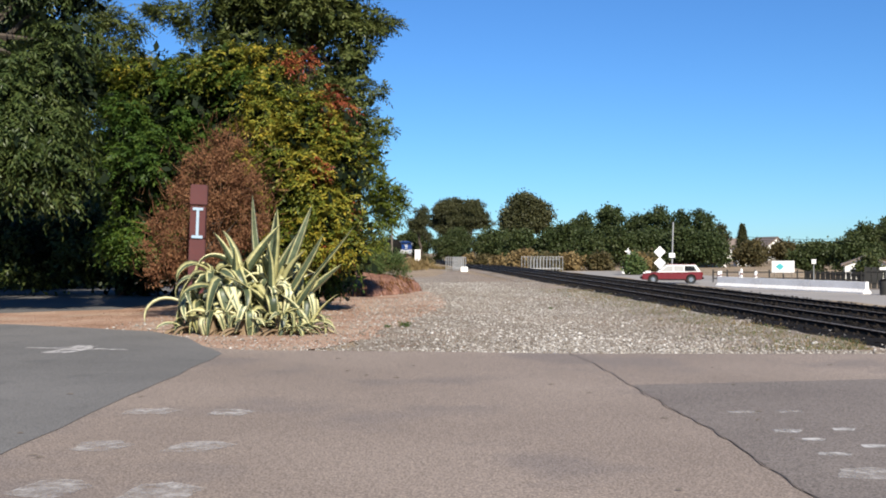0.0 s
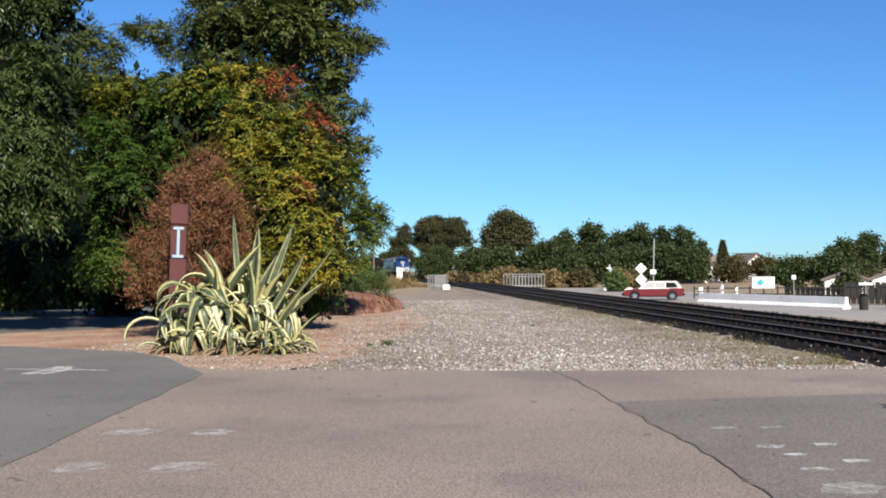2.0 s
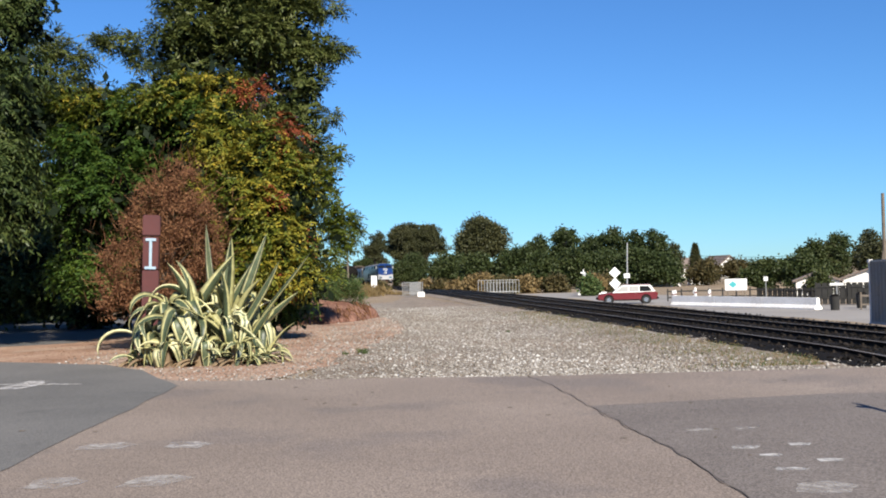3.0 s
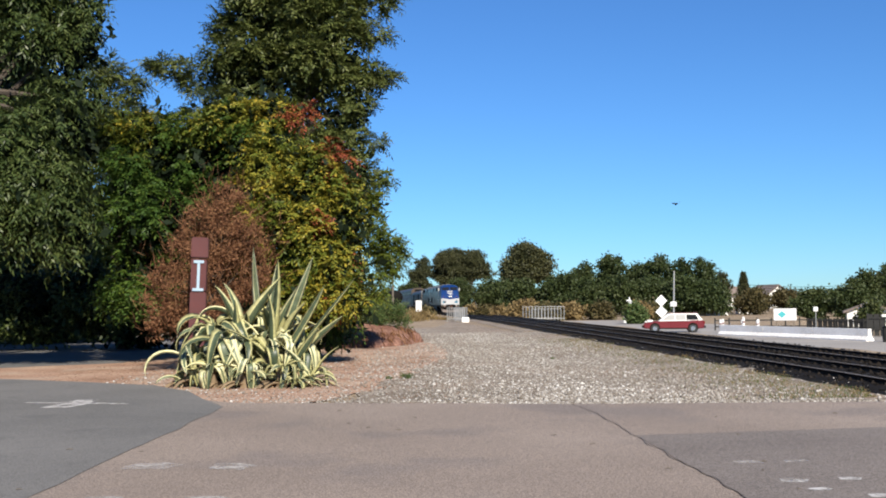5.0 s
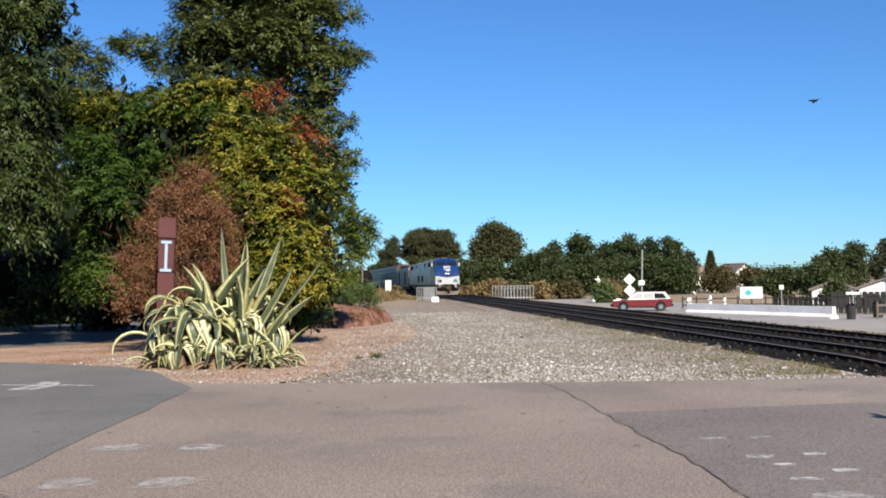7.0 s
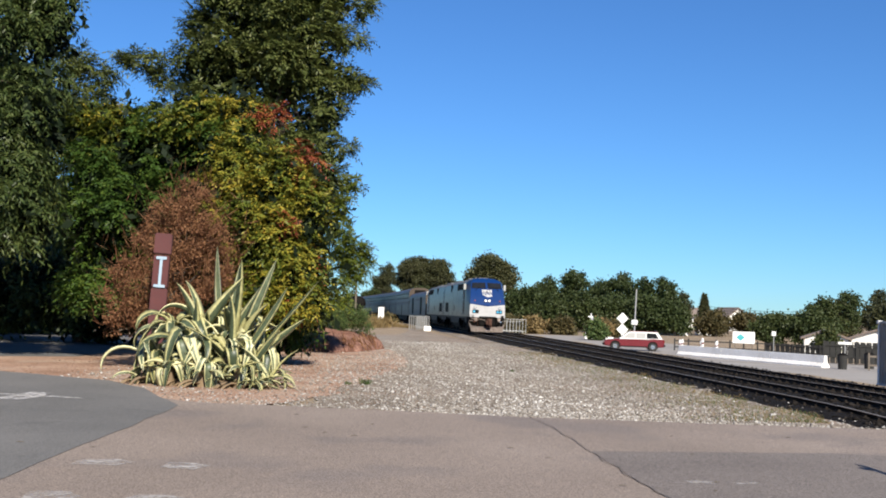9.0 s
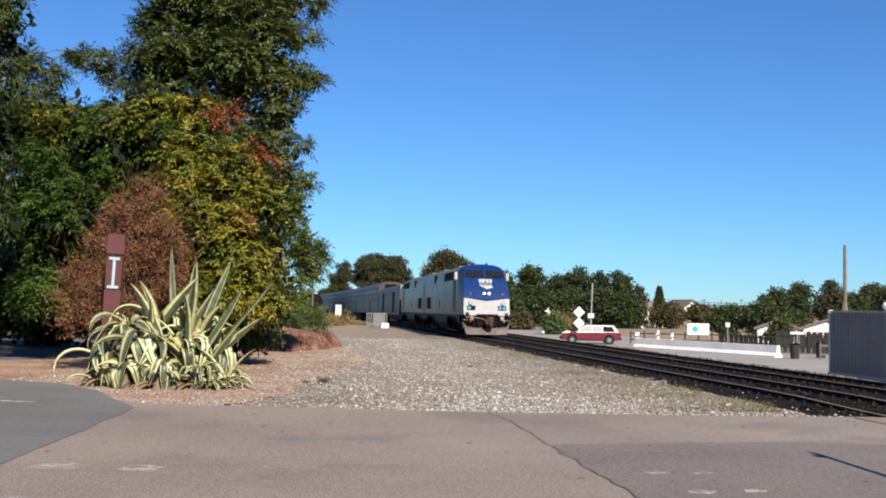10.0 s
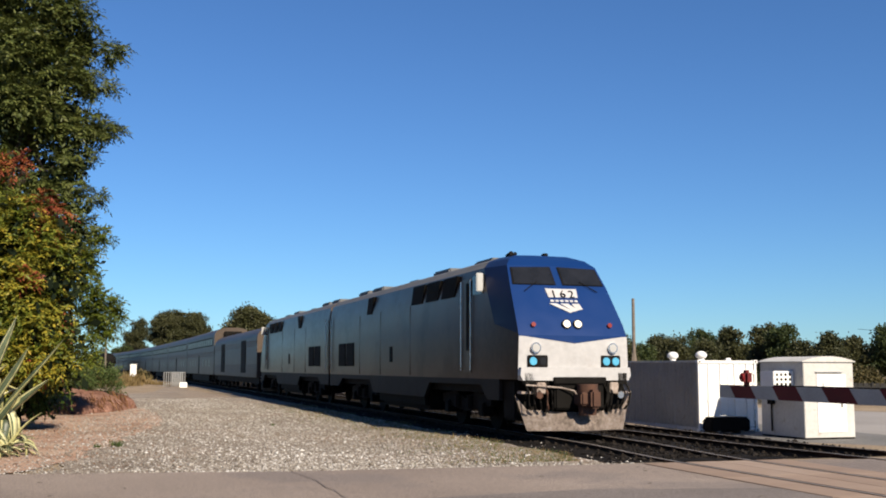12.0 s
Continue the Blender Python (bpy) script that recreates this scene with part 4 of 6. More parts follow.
            part("flute", prism([(sx * 1.525, z), (sx * 1.55, z + 0.02), (sx * 1.55, z + 0.05), (sx * 1.525, z + 0.07)], 0.15, length - 0.15, "y"), M_STEEL, ob)


def wall_box(name, sx, y0, y1, z0, z1, material, ob, label="", proud=0.015):
    return part(name, boxed(min(sx * 1.50, sx * (1.53 + proud)), max(sx * 1.50, sx * (1.53 + proud)), y0, y1, z0, z1, 0.008), material, ob, label)


def baggage_car():
    ob = thing("baggage_car", pose(0, 0, 0), "silver fluted baggage car with dark sliding doors", "railway car", "train")
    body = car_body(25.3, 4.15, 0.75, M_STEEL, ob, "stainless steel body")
    flutes(ob, 1.0, 1.8, 25.3, 7)
    flutes(ob, 2.9, 3.3, 25.3, 3)
    for sx in (-1, 1):
        for y0 in (5.2, 17.6):
            wall_box("sliding_door", sx, y0, y0 + 2.4, 1.2, 3.35, M_BLACK, ob, "dark sliding baggage door", 0.03)
    part("underframe", boxed(-1.3, 1.3, 0.4, 24.9, 0.55, 0.98), M_BLACK, ob)
    for y0 in (0.0, 25.05):
        part("gangway", boxed(-0.75, 0.75, y0 - 0.3, y0 + 0.55, 1.0, 3.5, 0.05), M_BLACK, ob, "black end gangway")
    truck(ob, 3.2, 2, 2.6, 0.46)
    truck(ob, 22.1, 2, 2.6, 0.46)
    return ob


def superliner():
    ob = thing("double_deck_coach", pose(0, 0, 0), "tall double-deck silver coach with a dark window band", "railway car", "train")
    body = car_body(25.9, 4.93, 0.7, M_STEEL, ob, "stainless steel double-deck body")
    flutes(ob, 2.55, 3.0, 25.9, 4)
    for sx in (-1, 1):
        wall_box("window_band", sx, 1.2, 24.7, 3.38, 4.12, M_BLACK, ob, "dark window band", 0.004)
        for k in range(12):
            wall_box("window", sx, 1.6 + 1.93 * k, 1.6 + 1.93 * k + 1.45, 3.48, 4.02, M_WINDOW, ob, "", 0.014)
        for y0 in (3.0, 5.6, 8.2, 15.6, 18.2, 20.8):
            wall_box("window", sx, y0, y0 + 1.2, 1.65, 2.25, M_WINDOW, ob, "", 0.014)
        wall_box("door", sx, 12.4, 13.4, 0.98, 2.7, M_BLACK, ob, "dark vestibule door", 0.012)
    part("underframe", boxed(-1.35, 1.35, 5.0, 20.9, 0.3, 0.98, 0.08), M_BLACK, ob)
    for y0 in (0.0, 25.6):
        part("gangway", boxed(-0.75, 0.75, y0 - 0.25, y0 + 0.5, 2.7, 4.6, 0.05), M_BLACK, ob, "black upper-level gangway")
    truck(ob, 2.9, 2, 2.6, 0.46)
    truck(ob, 23.0, 2, 2.6, 0.46)
    return ob


loco_1 = locomotive("162")
loco_2 = locomotive("")
bag = baggage_car()
coach = superliner()
TRAIN = [(loco_1, 0.0, 21.0), (loco_2, 21.1, 21.0), (bag, 42.6, 25.3)]
TRAIN.append((coach, 68.4, 25.9))
for i in range(1, 7):
    TRAIN.append((copy_thing(coach, pose(0, 0, 0)), 68.4 + 26.2 * i, 25.9))


def nose_at(t):
    """Metres from the camera's side, along the line, to the foremost point of the train."""
    return 21.95 + 19.69 * (12.0 - t)


def car_pose(s, length):
    a, b = on_line(s + 3.5, TRACK_1), on_line(s + length - 3.5, TRACK_1)
    d = (b - a).normalized()
    p = a - d * 3.5
    return Matrix.Translation((p.x, p.y, 0.088)) @ pose(0, 0, 0, 0, 0, math.degrees(math.atan2(-d.x, d.y)))


# ---- shrubs and trees beside the side road ----
GREEN = [(-8.96, 31.00, 5.54, 1.14, 1.14, 1.21), (-7.62, 31.00, 6.38, 1.06, 1.06, 1.06), (-9.00, 30.00, 4.04, 1.02, 1.02, 1.17), (-7.62, 31.00, 4.12, 1.21, 1.21, 1.36), (-5.94, 31.00, 6.63, 1.06, 1.06, 0.91), (-9.86, 32.00, 6.62, 0.78, 0.78, 0.87), (-8.63, 31.00, 2.44, 1.21, 1.21, 1.14), (-6.11, 31.00, 4.79, 1.21, 1.21, 1.36), (-3.76, 31.00, 1.26, 0.91, 0.91, 0.91), (-5.10, 31.00, 2.10, 1.21, 1.21, 1.21)]
YELLOW = [(-2.95, 29.3, 4.5, 0.5, 0.5, 0.8), (-2.75, 29.2, 3.2, 0.5, 0.5, 0.7), (-2.7, 29.0, 1.9, 0.5, 0.5, 0.55), (-5.02, 29.50, 5.60, 0.86, 0.86, 0.86), (-3.90, 29.50, 5.12, 0.86, 0.86, 1.01), (-4.46, 29.00, 3.96, 0.99, 0.99, 0.99), (-3.75, 29.00, 3.49, 0.79, 0.79, 0.99), (-3.36, 29.00, 2.54, 0.79, 0.79, 0.99), (-5.48, 28.60, 3.46, 0.70, 0.70, 0.84), (-5.02, 30.50, 7.21, 0.66, 0.66, 0.53), (-6.51, 30.50, 7.05, 0.74, 0.74, 0.53), (-4.15, 29.00, 1.92, 0.79, 0.79, 0.71), (-8.96, 31.00, 6.97, 0.60, 0.60, 0.37)]
RED = [(-3.19, 29.60, 5.93, 0.45, 0.45, 0.67), (-2.95, 29.60, 5.45, 0.26, 0.26, 0.48), (-4.15, 30.20, 7.08, 0.46, 0.46, 0.36), (-2.88, 29.20, 2.71, 0.28, 0.28, 0.71), (-3.40, 28.70, 4.09, 0.25, 0.25, 0.31), (-3.05, 29.00, 1.92, 0.35, 0.35, 0.35)]
GREEN_TOPS = [(x, y - 0.1, z + 0.55 * c, a * 0.7, b * 0.7, c * 0.5) for x, y, z, a, b, c in GREEN if z > 5]


# lobes of near-black leaves only, added as shade behind the autumn crown
HEART = [(-7.4, 31.6, 5.2, 1.5, 0.9, 1.5), (-5.6, 31.6, 5.6, 1.4, 0.9, 1.4), (-6.6, 31.6, 3.4, 1.6, 0.9, 1.5), (-4.6, 31.2, 4.0, 1.2, 0.9, 1.6), (-8.3, 31.8, 3.4, 1.2, 0.9, 1.3)]


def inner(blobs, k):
    """Smaller lobes inside a crown, whose near-black leaves paint its inner shade."""
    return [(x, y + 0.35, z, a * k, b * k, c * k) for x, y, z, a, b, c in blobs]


tree("autumn_tree", "broad tree turning from green to yellow and red", [
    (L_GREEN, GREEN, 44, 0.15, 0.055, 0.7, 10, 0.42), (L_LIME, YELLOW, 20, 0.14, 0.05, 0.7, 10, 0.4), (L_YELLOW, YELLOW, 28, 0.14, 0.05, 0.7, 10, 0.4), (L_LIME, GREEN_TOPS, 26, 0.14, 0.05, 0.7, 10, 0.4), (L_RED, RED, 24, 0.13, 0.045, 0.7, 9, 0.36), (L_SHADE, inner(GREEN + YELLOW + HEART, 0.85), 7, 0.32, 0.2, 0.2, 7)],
    (-6.0, 31.0, -0.05, 4.6, 0.22))
TALL = [(-6.25, 38.00, 9.61, 2.08, 2.08, 1.21), (-7.08, 38.00, 11.26, 1.65, 1.65, 1.38), (-5.84, 38.00, 12.49, 1.81, 1.81, 1.38), (-4.61, 38.00, 14.14, 1.65, 1.65, 1.38), (-3.95, 37.60, 10.34, 1.20, 1.20, 1.02), (-3.74, 37.50, 8.49, 1.20, 1.20, 1.02), (-3.53, 37.50, 6.66, 0.99, 0.99, 1.02), (-3.33, 37.50, 5.04, 0.85, 0.85, 1.02),
        (-4.49, 37.00, 10.80, 1.34, 1.34, 1.18), (-6.67, 38.00, 13.11, 1.38, 1.38, 1.03), (-6.25, 38.00, 14.96, 1.21, 1.21, 0.95), (-3.94, 37.50, 11.94, 0.97, 0.97, 0.85), (-8.2, 38.50, 8.4, 0.9, 0.9, 0.7), (-3.48, 38.00, 13.11, 0.74, 0.74, 0.70), (-6.25, 38.00, 7.55, 1.89, 1.89, 1.21)]
TALL_TIPS = [(-2.02, 37.6, 12.68, 0.53, 0.53, 0.24), (-7.9, 38.0, 11.9, 0.55, 0.55, 0.25), (-2.52, 37.6, 11.56, 0.73, 0.73, 0.33), (-10.47, 38.0, 10.64, 0.41, 0.41, 0.14), (-9.96, 38.0, 10.44, 0.7, 0.7, 0.25), (-2.63, 37.6, 10.14, 0.49, 0.49, 0.33), (-2.28, 37.6, 9.89, 0.61, 0.61, 0.16), (-9.0, 38.0, 9.75, 0.55, 0.55, 0.25), (-8.3, 38.0, 9.35, 0.5, 0.5, 0.3), (-2.52, 37.6, 7.49, 0.45, 0.45, 0.29), (-2.63, 37.6, 6.37, 0.41, 0.41, 0.33), (-2.08, 37.6, 6.19, 0.35, 0.35, 0.12), (-2.51, 37.4, 5.54, 0.32, 0.32, 0.2), (-2.92, 37.4, 5.23, 0.49, 0.49, 0.4), (-2.41, 37.4, 4.02, 0.69, 0.69, 0.69), (-1.89, 37.2, 3.6, 0.44, 0.44, 0.52), (-2.6, 37.2, 2.8, 0.73, 0.73, 0.81)]
tree("tall_tree", "tall full olive-green tree with drooping twigs", [
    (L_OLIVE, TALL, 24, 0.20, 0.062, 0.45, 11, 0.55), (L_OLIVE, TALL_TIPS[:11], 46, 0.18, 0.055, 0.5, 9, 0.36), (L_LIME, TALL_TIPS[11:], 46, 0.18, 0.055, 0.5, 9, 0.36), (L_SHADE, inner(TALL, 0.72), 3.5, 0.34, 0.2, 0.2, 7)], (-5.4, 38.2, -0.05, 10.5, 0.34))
# the last four lobes are added canopy, largely unseen, to shade lane and hedge
LEFT = [(-11.58, 28.00, 5.39, 1.44, 1.44, 1.56), (-14.4, 31.50, 8.2, 1.3, 1.3, 1.3), (-11.76, 30.00, 9.56, 1.40, 1.40, 1.54), (-10.85, 29.50, 7.6, 0.8, 0.8, 0.8), (-10.4, 30.0, 10.9, 0.6, 0.6, 0.7), (-10.56, 27.50, 4.43, 0.89, 0.89, 1.03), (-11.38, 27.50, 4.2, 1.0, 1.0, 0.6), (-13.10, 28.00, 5.4, 1.5, 1.5, 1.35), (-10.43, 29.00, 5.69, 0.61, 0.61, 0.94), (-13.38, 30.00, 11.51, 2.10, 2.10, 1.54),
        (-10.30, 27.80, 3.86, 0.59, 0.59, 0.65), (-10.52, 28.00, 6.61, 0.79, 0.79, 0.79), (-10.70, 30.00, 9.56, 0.76, 0.76, 0.70), (-14.6, 35.5, 8.6, 2.0, 2.0, 1.8), (-16.8, 36.0, 10.5, 2.4, 2.4, 2.2), (-19.18, 36.00, 9.19, 2.92, 2.92, 2.53), (-17.75, 34.00, 12.09, 2.76, 2.76, 2.21)]
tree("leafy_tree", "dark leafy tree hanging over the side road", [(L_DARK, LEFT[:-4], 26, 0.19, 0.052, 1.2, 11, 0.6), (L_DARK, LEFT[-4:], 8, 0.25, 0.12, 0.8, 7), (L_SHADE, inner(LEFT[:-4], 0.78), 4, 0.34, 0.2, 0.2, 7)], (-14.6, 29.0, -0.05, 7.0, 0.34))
# the first three lobes are added canopy that blocks skylight over the lane
MID = [(-18.03, 46.00, 9.54, 2.74, 2.74, 2.49), (-21.93, 48.00, 11.71, 3.38, 3.38, 3.12), (-17.91, 47.00, 6.66, 2.04, 2.04, 1.78), (-12.54, 40.00, 9.60, 1.02, 1.02, 1.30), (-12.86, 40.00, 7.87, 1.10, 1.10, 1.30), (-13.85, 41.00, 10.68, 0.93, 0.93, 1.13), (-12.11, 40.00, 10.03, 0.56, 0.56, 0.65), (-14.42, 42.00, 6.13, 1.55, 1.55, 1.73)]
tree("leafy_tree", "grey-green tree standing behind the others", [(L_DARK, MID[:3], 14, 0.24, 0.10, 0.5, 7), (L_OLIVE, MID[3:], 22, 0.2, 0.06, 0.7, 9, 0.5)], (-12.6, 41.0, -0.05, 6.0, 0.26))
DRY = [(-5.61, 27.00, 3.36, 0.75, 0.75, 0.80), (-6.05, 27.00, 3.80, 0.60, 0.60, 0.67), (-6.25, 26.60, 2.61, 0.79, 0.79, 0.79), (-6.92, 26.40, 2.04, 0.56, 0.56, 0.66), (-7.01, 26.20, 1.32, 0.44, 0.44, 0.50), (-5.32, 27.00, 2.48, 0.80, 0.80, 0.80), (-6.11, 26.60, 1.61, 0.79, 0.79, 0.66), (-5.03, 27.00, 3.36, 0.51, 0.51, 0.60), (-5.61, 27.00, 4.38, 0.41, 0.41, 0.38), (-6.59, 26.80, 3.20, 0.41, 0.41, 0.46)]
tree("dry_bush", "withered reddish-brown bush behind the post", [(L_DRY, DRY, 44, 0.075, 0.04, 0.1, 9), (L_DRY, DRY, 14, 0.42, 0.014, -0.7, 3)], (-5.8, 26.8, -0.05, 2.4, 0.09), category="bush")
HEDGE = [(-15.21, 40.48, 1.82, 1.54, 1.54, 1.43), (-13.46, 40.48, 1.82, 1.54, 1.54, 1.43), (-11.70, 40.48, 1.58, 1.54, 1.54, 1.43), (-9.95, 40.48, 1.58, 1.54, 1.54, 1.43), (-16.74, 40.48, 1.58, 1.54, 1.54, 1.31), (-7.82, 38.64, 1.58, 1.67, 1.67, 1.59), (-5.94, 38.64, 1.58, 1.67, 1.67, 1.59), (-4.48, 38.64, 1.81, 1.05, 1.05, 1.36)]
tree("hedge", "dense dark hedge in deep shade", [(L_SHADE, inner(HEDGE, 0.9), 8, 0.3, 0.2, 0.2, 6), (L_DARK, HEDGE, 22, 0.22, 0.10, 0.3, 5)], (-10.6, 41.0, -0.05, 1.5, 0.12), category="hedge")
FAR_LEFT = [(-25.14, 60.00, 3.18, 1.95, 1.95, 1.95), (-27.42, 60.00, 3.83, 2.27, 2.27, 2.60), (-25.31, 62.00, 2.56, 1.34, 1.34, 1.34)]
tree("leafy_tree", "tree at the far end of the lane", [(L_GREEN, FAR_LEFT, 14, 0.4, 0.18, 0.4, 5)], (-26.5, 60.5, -0.06, 3, 0.2))
LOWBUSH = [(-2.45, 45.60, 1.27, 0.66, 0.66, 0.6), (-3.1, 45.00, 1.2, 0.65, 0.65, 0.6), (-1.95, 45.80, 0.9, 0.4, 0.4, 0.45), (-2.9, 46.60, 1.8, 0.45, 0.45, 0.4), (-3.8, 44.50, 1.45, 0.73, 0.73, 0.73), (-4.5, 43.80, 1.10, 0.62, 0.62, 0.62)]
tree("green_bush", "low bright green bush on the soil bank", [(L_WEED, LOWBUSH, 60, 0.14, 0.035, -0.5, 6)], (-3.4, 46.6, 0.2, 0.7, 0.05), category="bush")


def soil_bank():
    """A low eroded bank of red earth and roots under the bushes."""
    v, f, nx, ny = [], [], 80, 60
    for j in range(ny):
        for i in range(nx):
            x, y = -7.6 + 7.0 * i / (nx - 1), 39.0 + 14 * j / (ny - 1)
            r = min(1, math.hypot((x + 4.2) / 3.1, (y - 46) / 6.5) + 0.13 * noise.noise(Vector((x * 1.3, y * 0.9, 5))))
            h = 1.0 * max(0, 1 - r) ** 0.36 + 0.16 * noise.noise(Vector((x * 2.5, y * 1.4, 0))) * (1 - r) + 0.07 * noise.noise(Vector((x * 9, y * 4, 2))) * (1 - r)
            v.append((x, y, h - 0.07))
    for j in range(ny - 1):
        for i in range(nx - 1):
            f.append((j * nx + i, j * nx + i + 1, (j + 1) * nx + i + 1, (j + 1) * nx + i))
    tagged(raw("soil_bank", v, f, M_BANK, smooth=True), "eroded bank of red soil and roots", "soil bank", "", "structure")


soil_bank()


def root(bm):
    a, k = radians(random.uniform(-115, 5)), random.uniform(0.86, 1.0)
    x, y = -4.2 + 3.1 * k * math.cos(a), 46 + 6.5 * k * math.sin(a)
    z = 1.0 * (1 - k) ** 0.42
    top = z + random.uniform(0.05, 0.3)
    return tube(bm, [(x - 0.15 * math.cos(a), y + 0.3, top), (x + random.uniform(-0.1, 0.1), y, top * 0.6), (x + random.uniform(-0.3, 0.3), y - random.uniform(0.2, 0.6), -0.04)], [0.012, 0.022, 0.008], 5)


roots = bmesh.new()
for i in range(170):
    root(roots)
tagged(part("dry_stalks", roots, L_DRY), "tangled dry brown stalks on the bank", "dry stalks", "", "stuff")


# ---- agave ----
def agave_leaf(length, width, up, curl, twist, fold=0.0, crease=0.5, shift=0.0, green=0.5):
    """A thick channelled leaf: broad cream edges, green middle. Starts at the origin towards +y; up and curl in degrees; fold: a sharp bend at the crease."""
    n = 13
    cols = (-1, -green + shift, shift, green + shift, 1)
    bm = bmesh.new()
    top, low = [], []
    p, a = Vector((0, 0, 0)), radians(up)
    for i in range(n):
        u = i / (n - 1)
        w = width * (0.66 + 0.34 * math.sin(min(1, u * 2.2) * math.pi / 2)) * (1 - u ** 2.6) ** 0.9 / 2 + 0.003
        nz = Vector((0, -math.sin(a), math.cos(a)))
        row = []
        roll = twist * 5 * u
        for c in cols:
            q = p + Vector((c * w * math.cos(roll), 0, 0)) + nz * (w * 0.5 * abs(c) ** 1.5 + c * w * math.sin(roll))
            q.x += twist * u * u * length + 0.012 * math.sin(9 * u + 3 * c) * (1 - u)
            row.append(q)
        th = 0.035 * (1 - u) + 0.004
        top.append([bm.verts.new(q) for q in row])
        low.append([bm.verts.new(q - nz * th * (1 - abs(c))) for q, c in zip(row, cols)])
        a -= radians(curl) / n * (0.4 + 1.2 * u) + radians(fold) * 0.33 * (abs(u - crease) < 0.13)
        a = max(a, radians(-94))
        p = p + Vector((0, math.cos(a), math.sin(a))) * length / (n - 1)
    for i in range(n - 1):
        for k in range(4):
            mi = 0 if k in (1, 2) else 1
            bm.faces.new((top[i][k], top[i][k + 1], top[i + 1][k + 1], top[i + 1][k])).material_index = mi
            bm.faces.new((low[i][k + 1], low[i][k], low[i + 1][k], low[i + 1][k + 1])).material_index = mi
    bmesh.ops.remove_doubles(bm, verts=bm.verts[:], dist=0.0008)
    bmesh.ops.recalc_face_normals(bm, faces=bm.faces[:])
    me = bpy.data.meshes.new("leaf")
    bm.to_mesh(me)
    bm.free()
    me.shade_smooth()
    return me


def build_agave():
    ob = thing("agave", pose(-4.1, 22.3, -0.04), "large variegated agave clump with green and cream leaves", "agave")
    rnd = random.Random(5)

    def leaf_of(mesh, m, name="leaf"):
        lf = new(name, mesh)
        lf.parent = ob
        lf.matrix_basis = m
        return lf

    def dressed(me, edge=None):
        me.materials.append(M_AGAVE)
        me.materials.append(edge or M_AGAVE_EDGE)
        return me

    # the tall leaves: foot (x, y, z), lean to the side in degrees, length, width, curl
    for x, y, z, lean, ln, wd, cu in ((0.22, 0.2, 0.6, -9, 2.4, 0.19, 26), (0.30, 0.3, 0.6, 3, 2.0, 0.26, 8), (-0.45, -0.25, 0.6, 27, 2.05, 0.33, 12), (0.35, 0.1, 0.6, 12, 2.1, 0.25, 10),
                                      (0.5, 0.0, 0.6, 21, 2.25, 0.25, -6), (0.6, -0.2, 0.5, 36, 1.9, 0.22, 8), (0.8, -0.1, 0.4, 44, 1.6, 0.21, 10), (0.75, 0.4, 0.5, 42, 2.3, 0.12, 4),
                                      (0.45, -0.5, 0.5, 9, 1.45, 0.28, 18), (-0.15, 0.1, 0.7, -14, 1.6, 0.27, 30), (-0.35, -0.5, 0.5, 12, 1.35, 0.26, 20), (0.1, 0.4, 0.6, 30, 1.9, 0.22, 12), (0.9, -0.5, 0.3, 30, 1.1, 0.20, 14)):
        me = dressed(agave_leaf(ln, wd, 84, cu, rnd.uniform(-0.03, 0.03), 0, 0.5, rnd.uniform(-0.12, 0.12)))
        leaf_of(me, Matrix.Translation((x, y, z)) @ pose(0, 0, 0, 0, lean, 0) @ pose(0, 0, 0, 0, 0, rnd.uniform(140, 220)))
    sets = {}
    for kind, (ln, wd, up, cu, fo, cr) in {"fold": (1.55, 0.26, 72, 80, 120, 0.40), "arch": (1.5, 0.24, 70, 185, 0, 0.5), "hang": (1.2, 0.24, 48, 60, 120, 0.30), "low": (0.85, 0.13, 34, 90, 0, 0.5), "stiff": (1.2, 0.24, 58, 35, 0, 0.5)}.items():
        sets[kind] = [dressed(agave_leaf(ln * rnd.uniform(0.8, 1.2), wd * rnd.uniform(0.85, 1.15), up + rnd.uniform(-8, 8), cu * rnd.uniform(0.75, 1.25), rnd.uniform(-0.12, 0.12), fo * rnd.uniform(0.8, 1.2), cr + rnd.uniform(-0.08, 0.08), rnd.uniform(-0.22, 0.22), rnd.choice((0.25, 0.4, 0.5, 0.62, 0.72)))) for i in range(8)]
    withered = agave_leaf(1.0, 0.11, 25, 110, 0.1)
    withered.materials.append(M_AGAVE_DRY)
    withered.materials.append(M_AGAVE_DRY)
    # rosettes: place, scale, base height, leaves of each kind
    rosettes = [(-0.2, 0.1, 1.0, 0.95, dict(stiff=2, arch=5, fold=9)), (0.5, 0.1, 1.0, 0.75, dict(stiff=5, arch=3, fold=8)), (-0.75, 0.0, 0.95, 0.9, dict(arch=6, fold=9)),
                (-0.35, -0.55, 0.95, 0.65, dict(arch=3, hang=9, fold=10)), (0.45, -0.55, 0.9, 0.6, dict(stiff=3, hang=8, fold=9)), (1.0, -0.2, 0.8, 0.45, dict(stiff=5, hang=7, fold=5)),
                (-1.0, -0.5, 0.85, 0.45, dict(hang=9, arch=3, fold=4)), (1.3, -0.6, 0.7, 0.1, dict(low=14, stiff=3, hang=5)), (0.05, -0.95, 0.8, 0.35, dict(low=8, hang=10)), (-0.65, -0.9, 0.8, 0.35, dict(low=8, hang=10)), (0.75, -0.9, 0.75, 0.25, dict(low=14, hang=8)), (-1.3, -0.5, 0.6, 0.1, dict(low=12, hang=4)), (1.1, -0.95, 0.6, 0.05, dict(low=16, hang=4))]
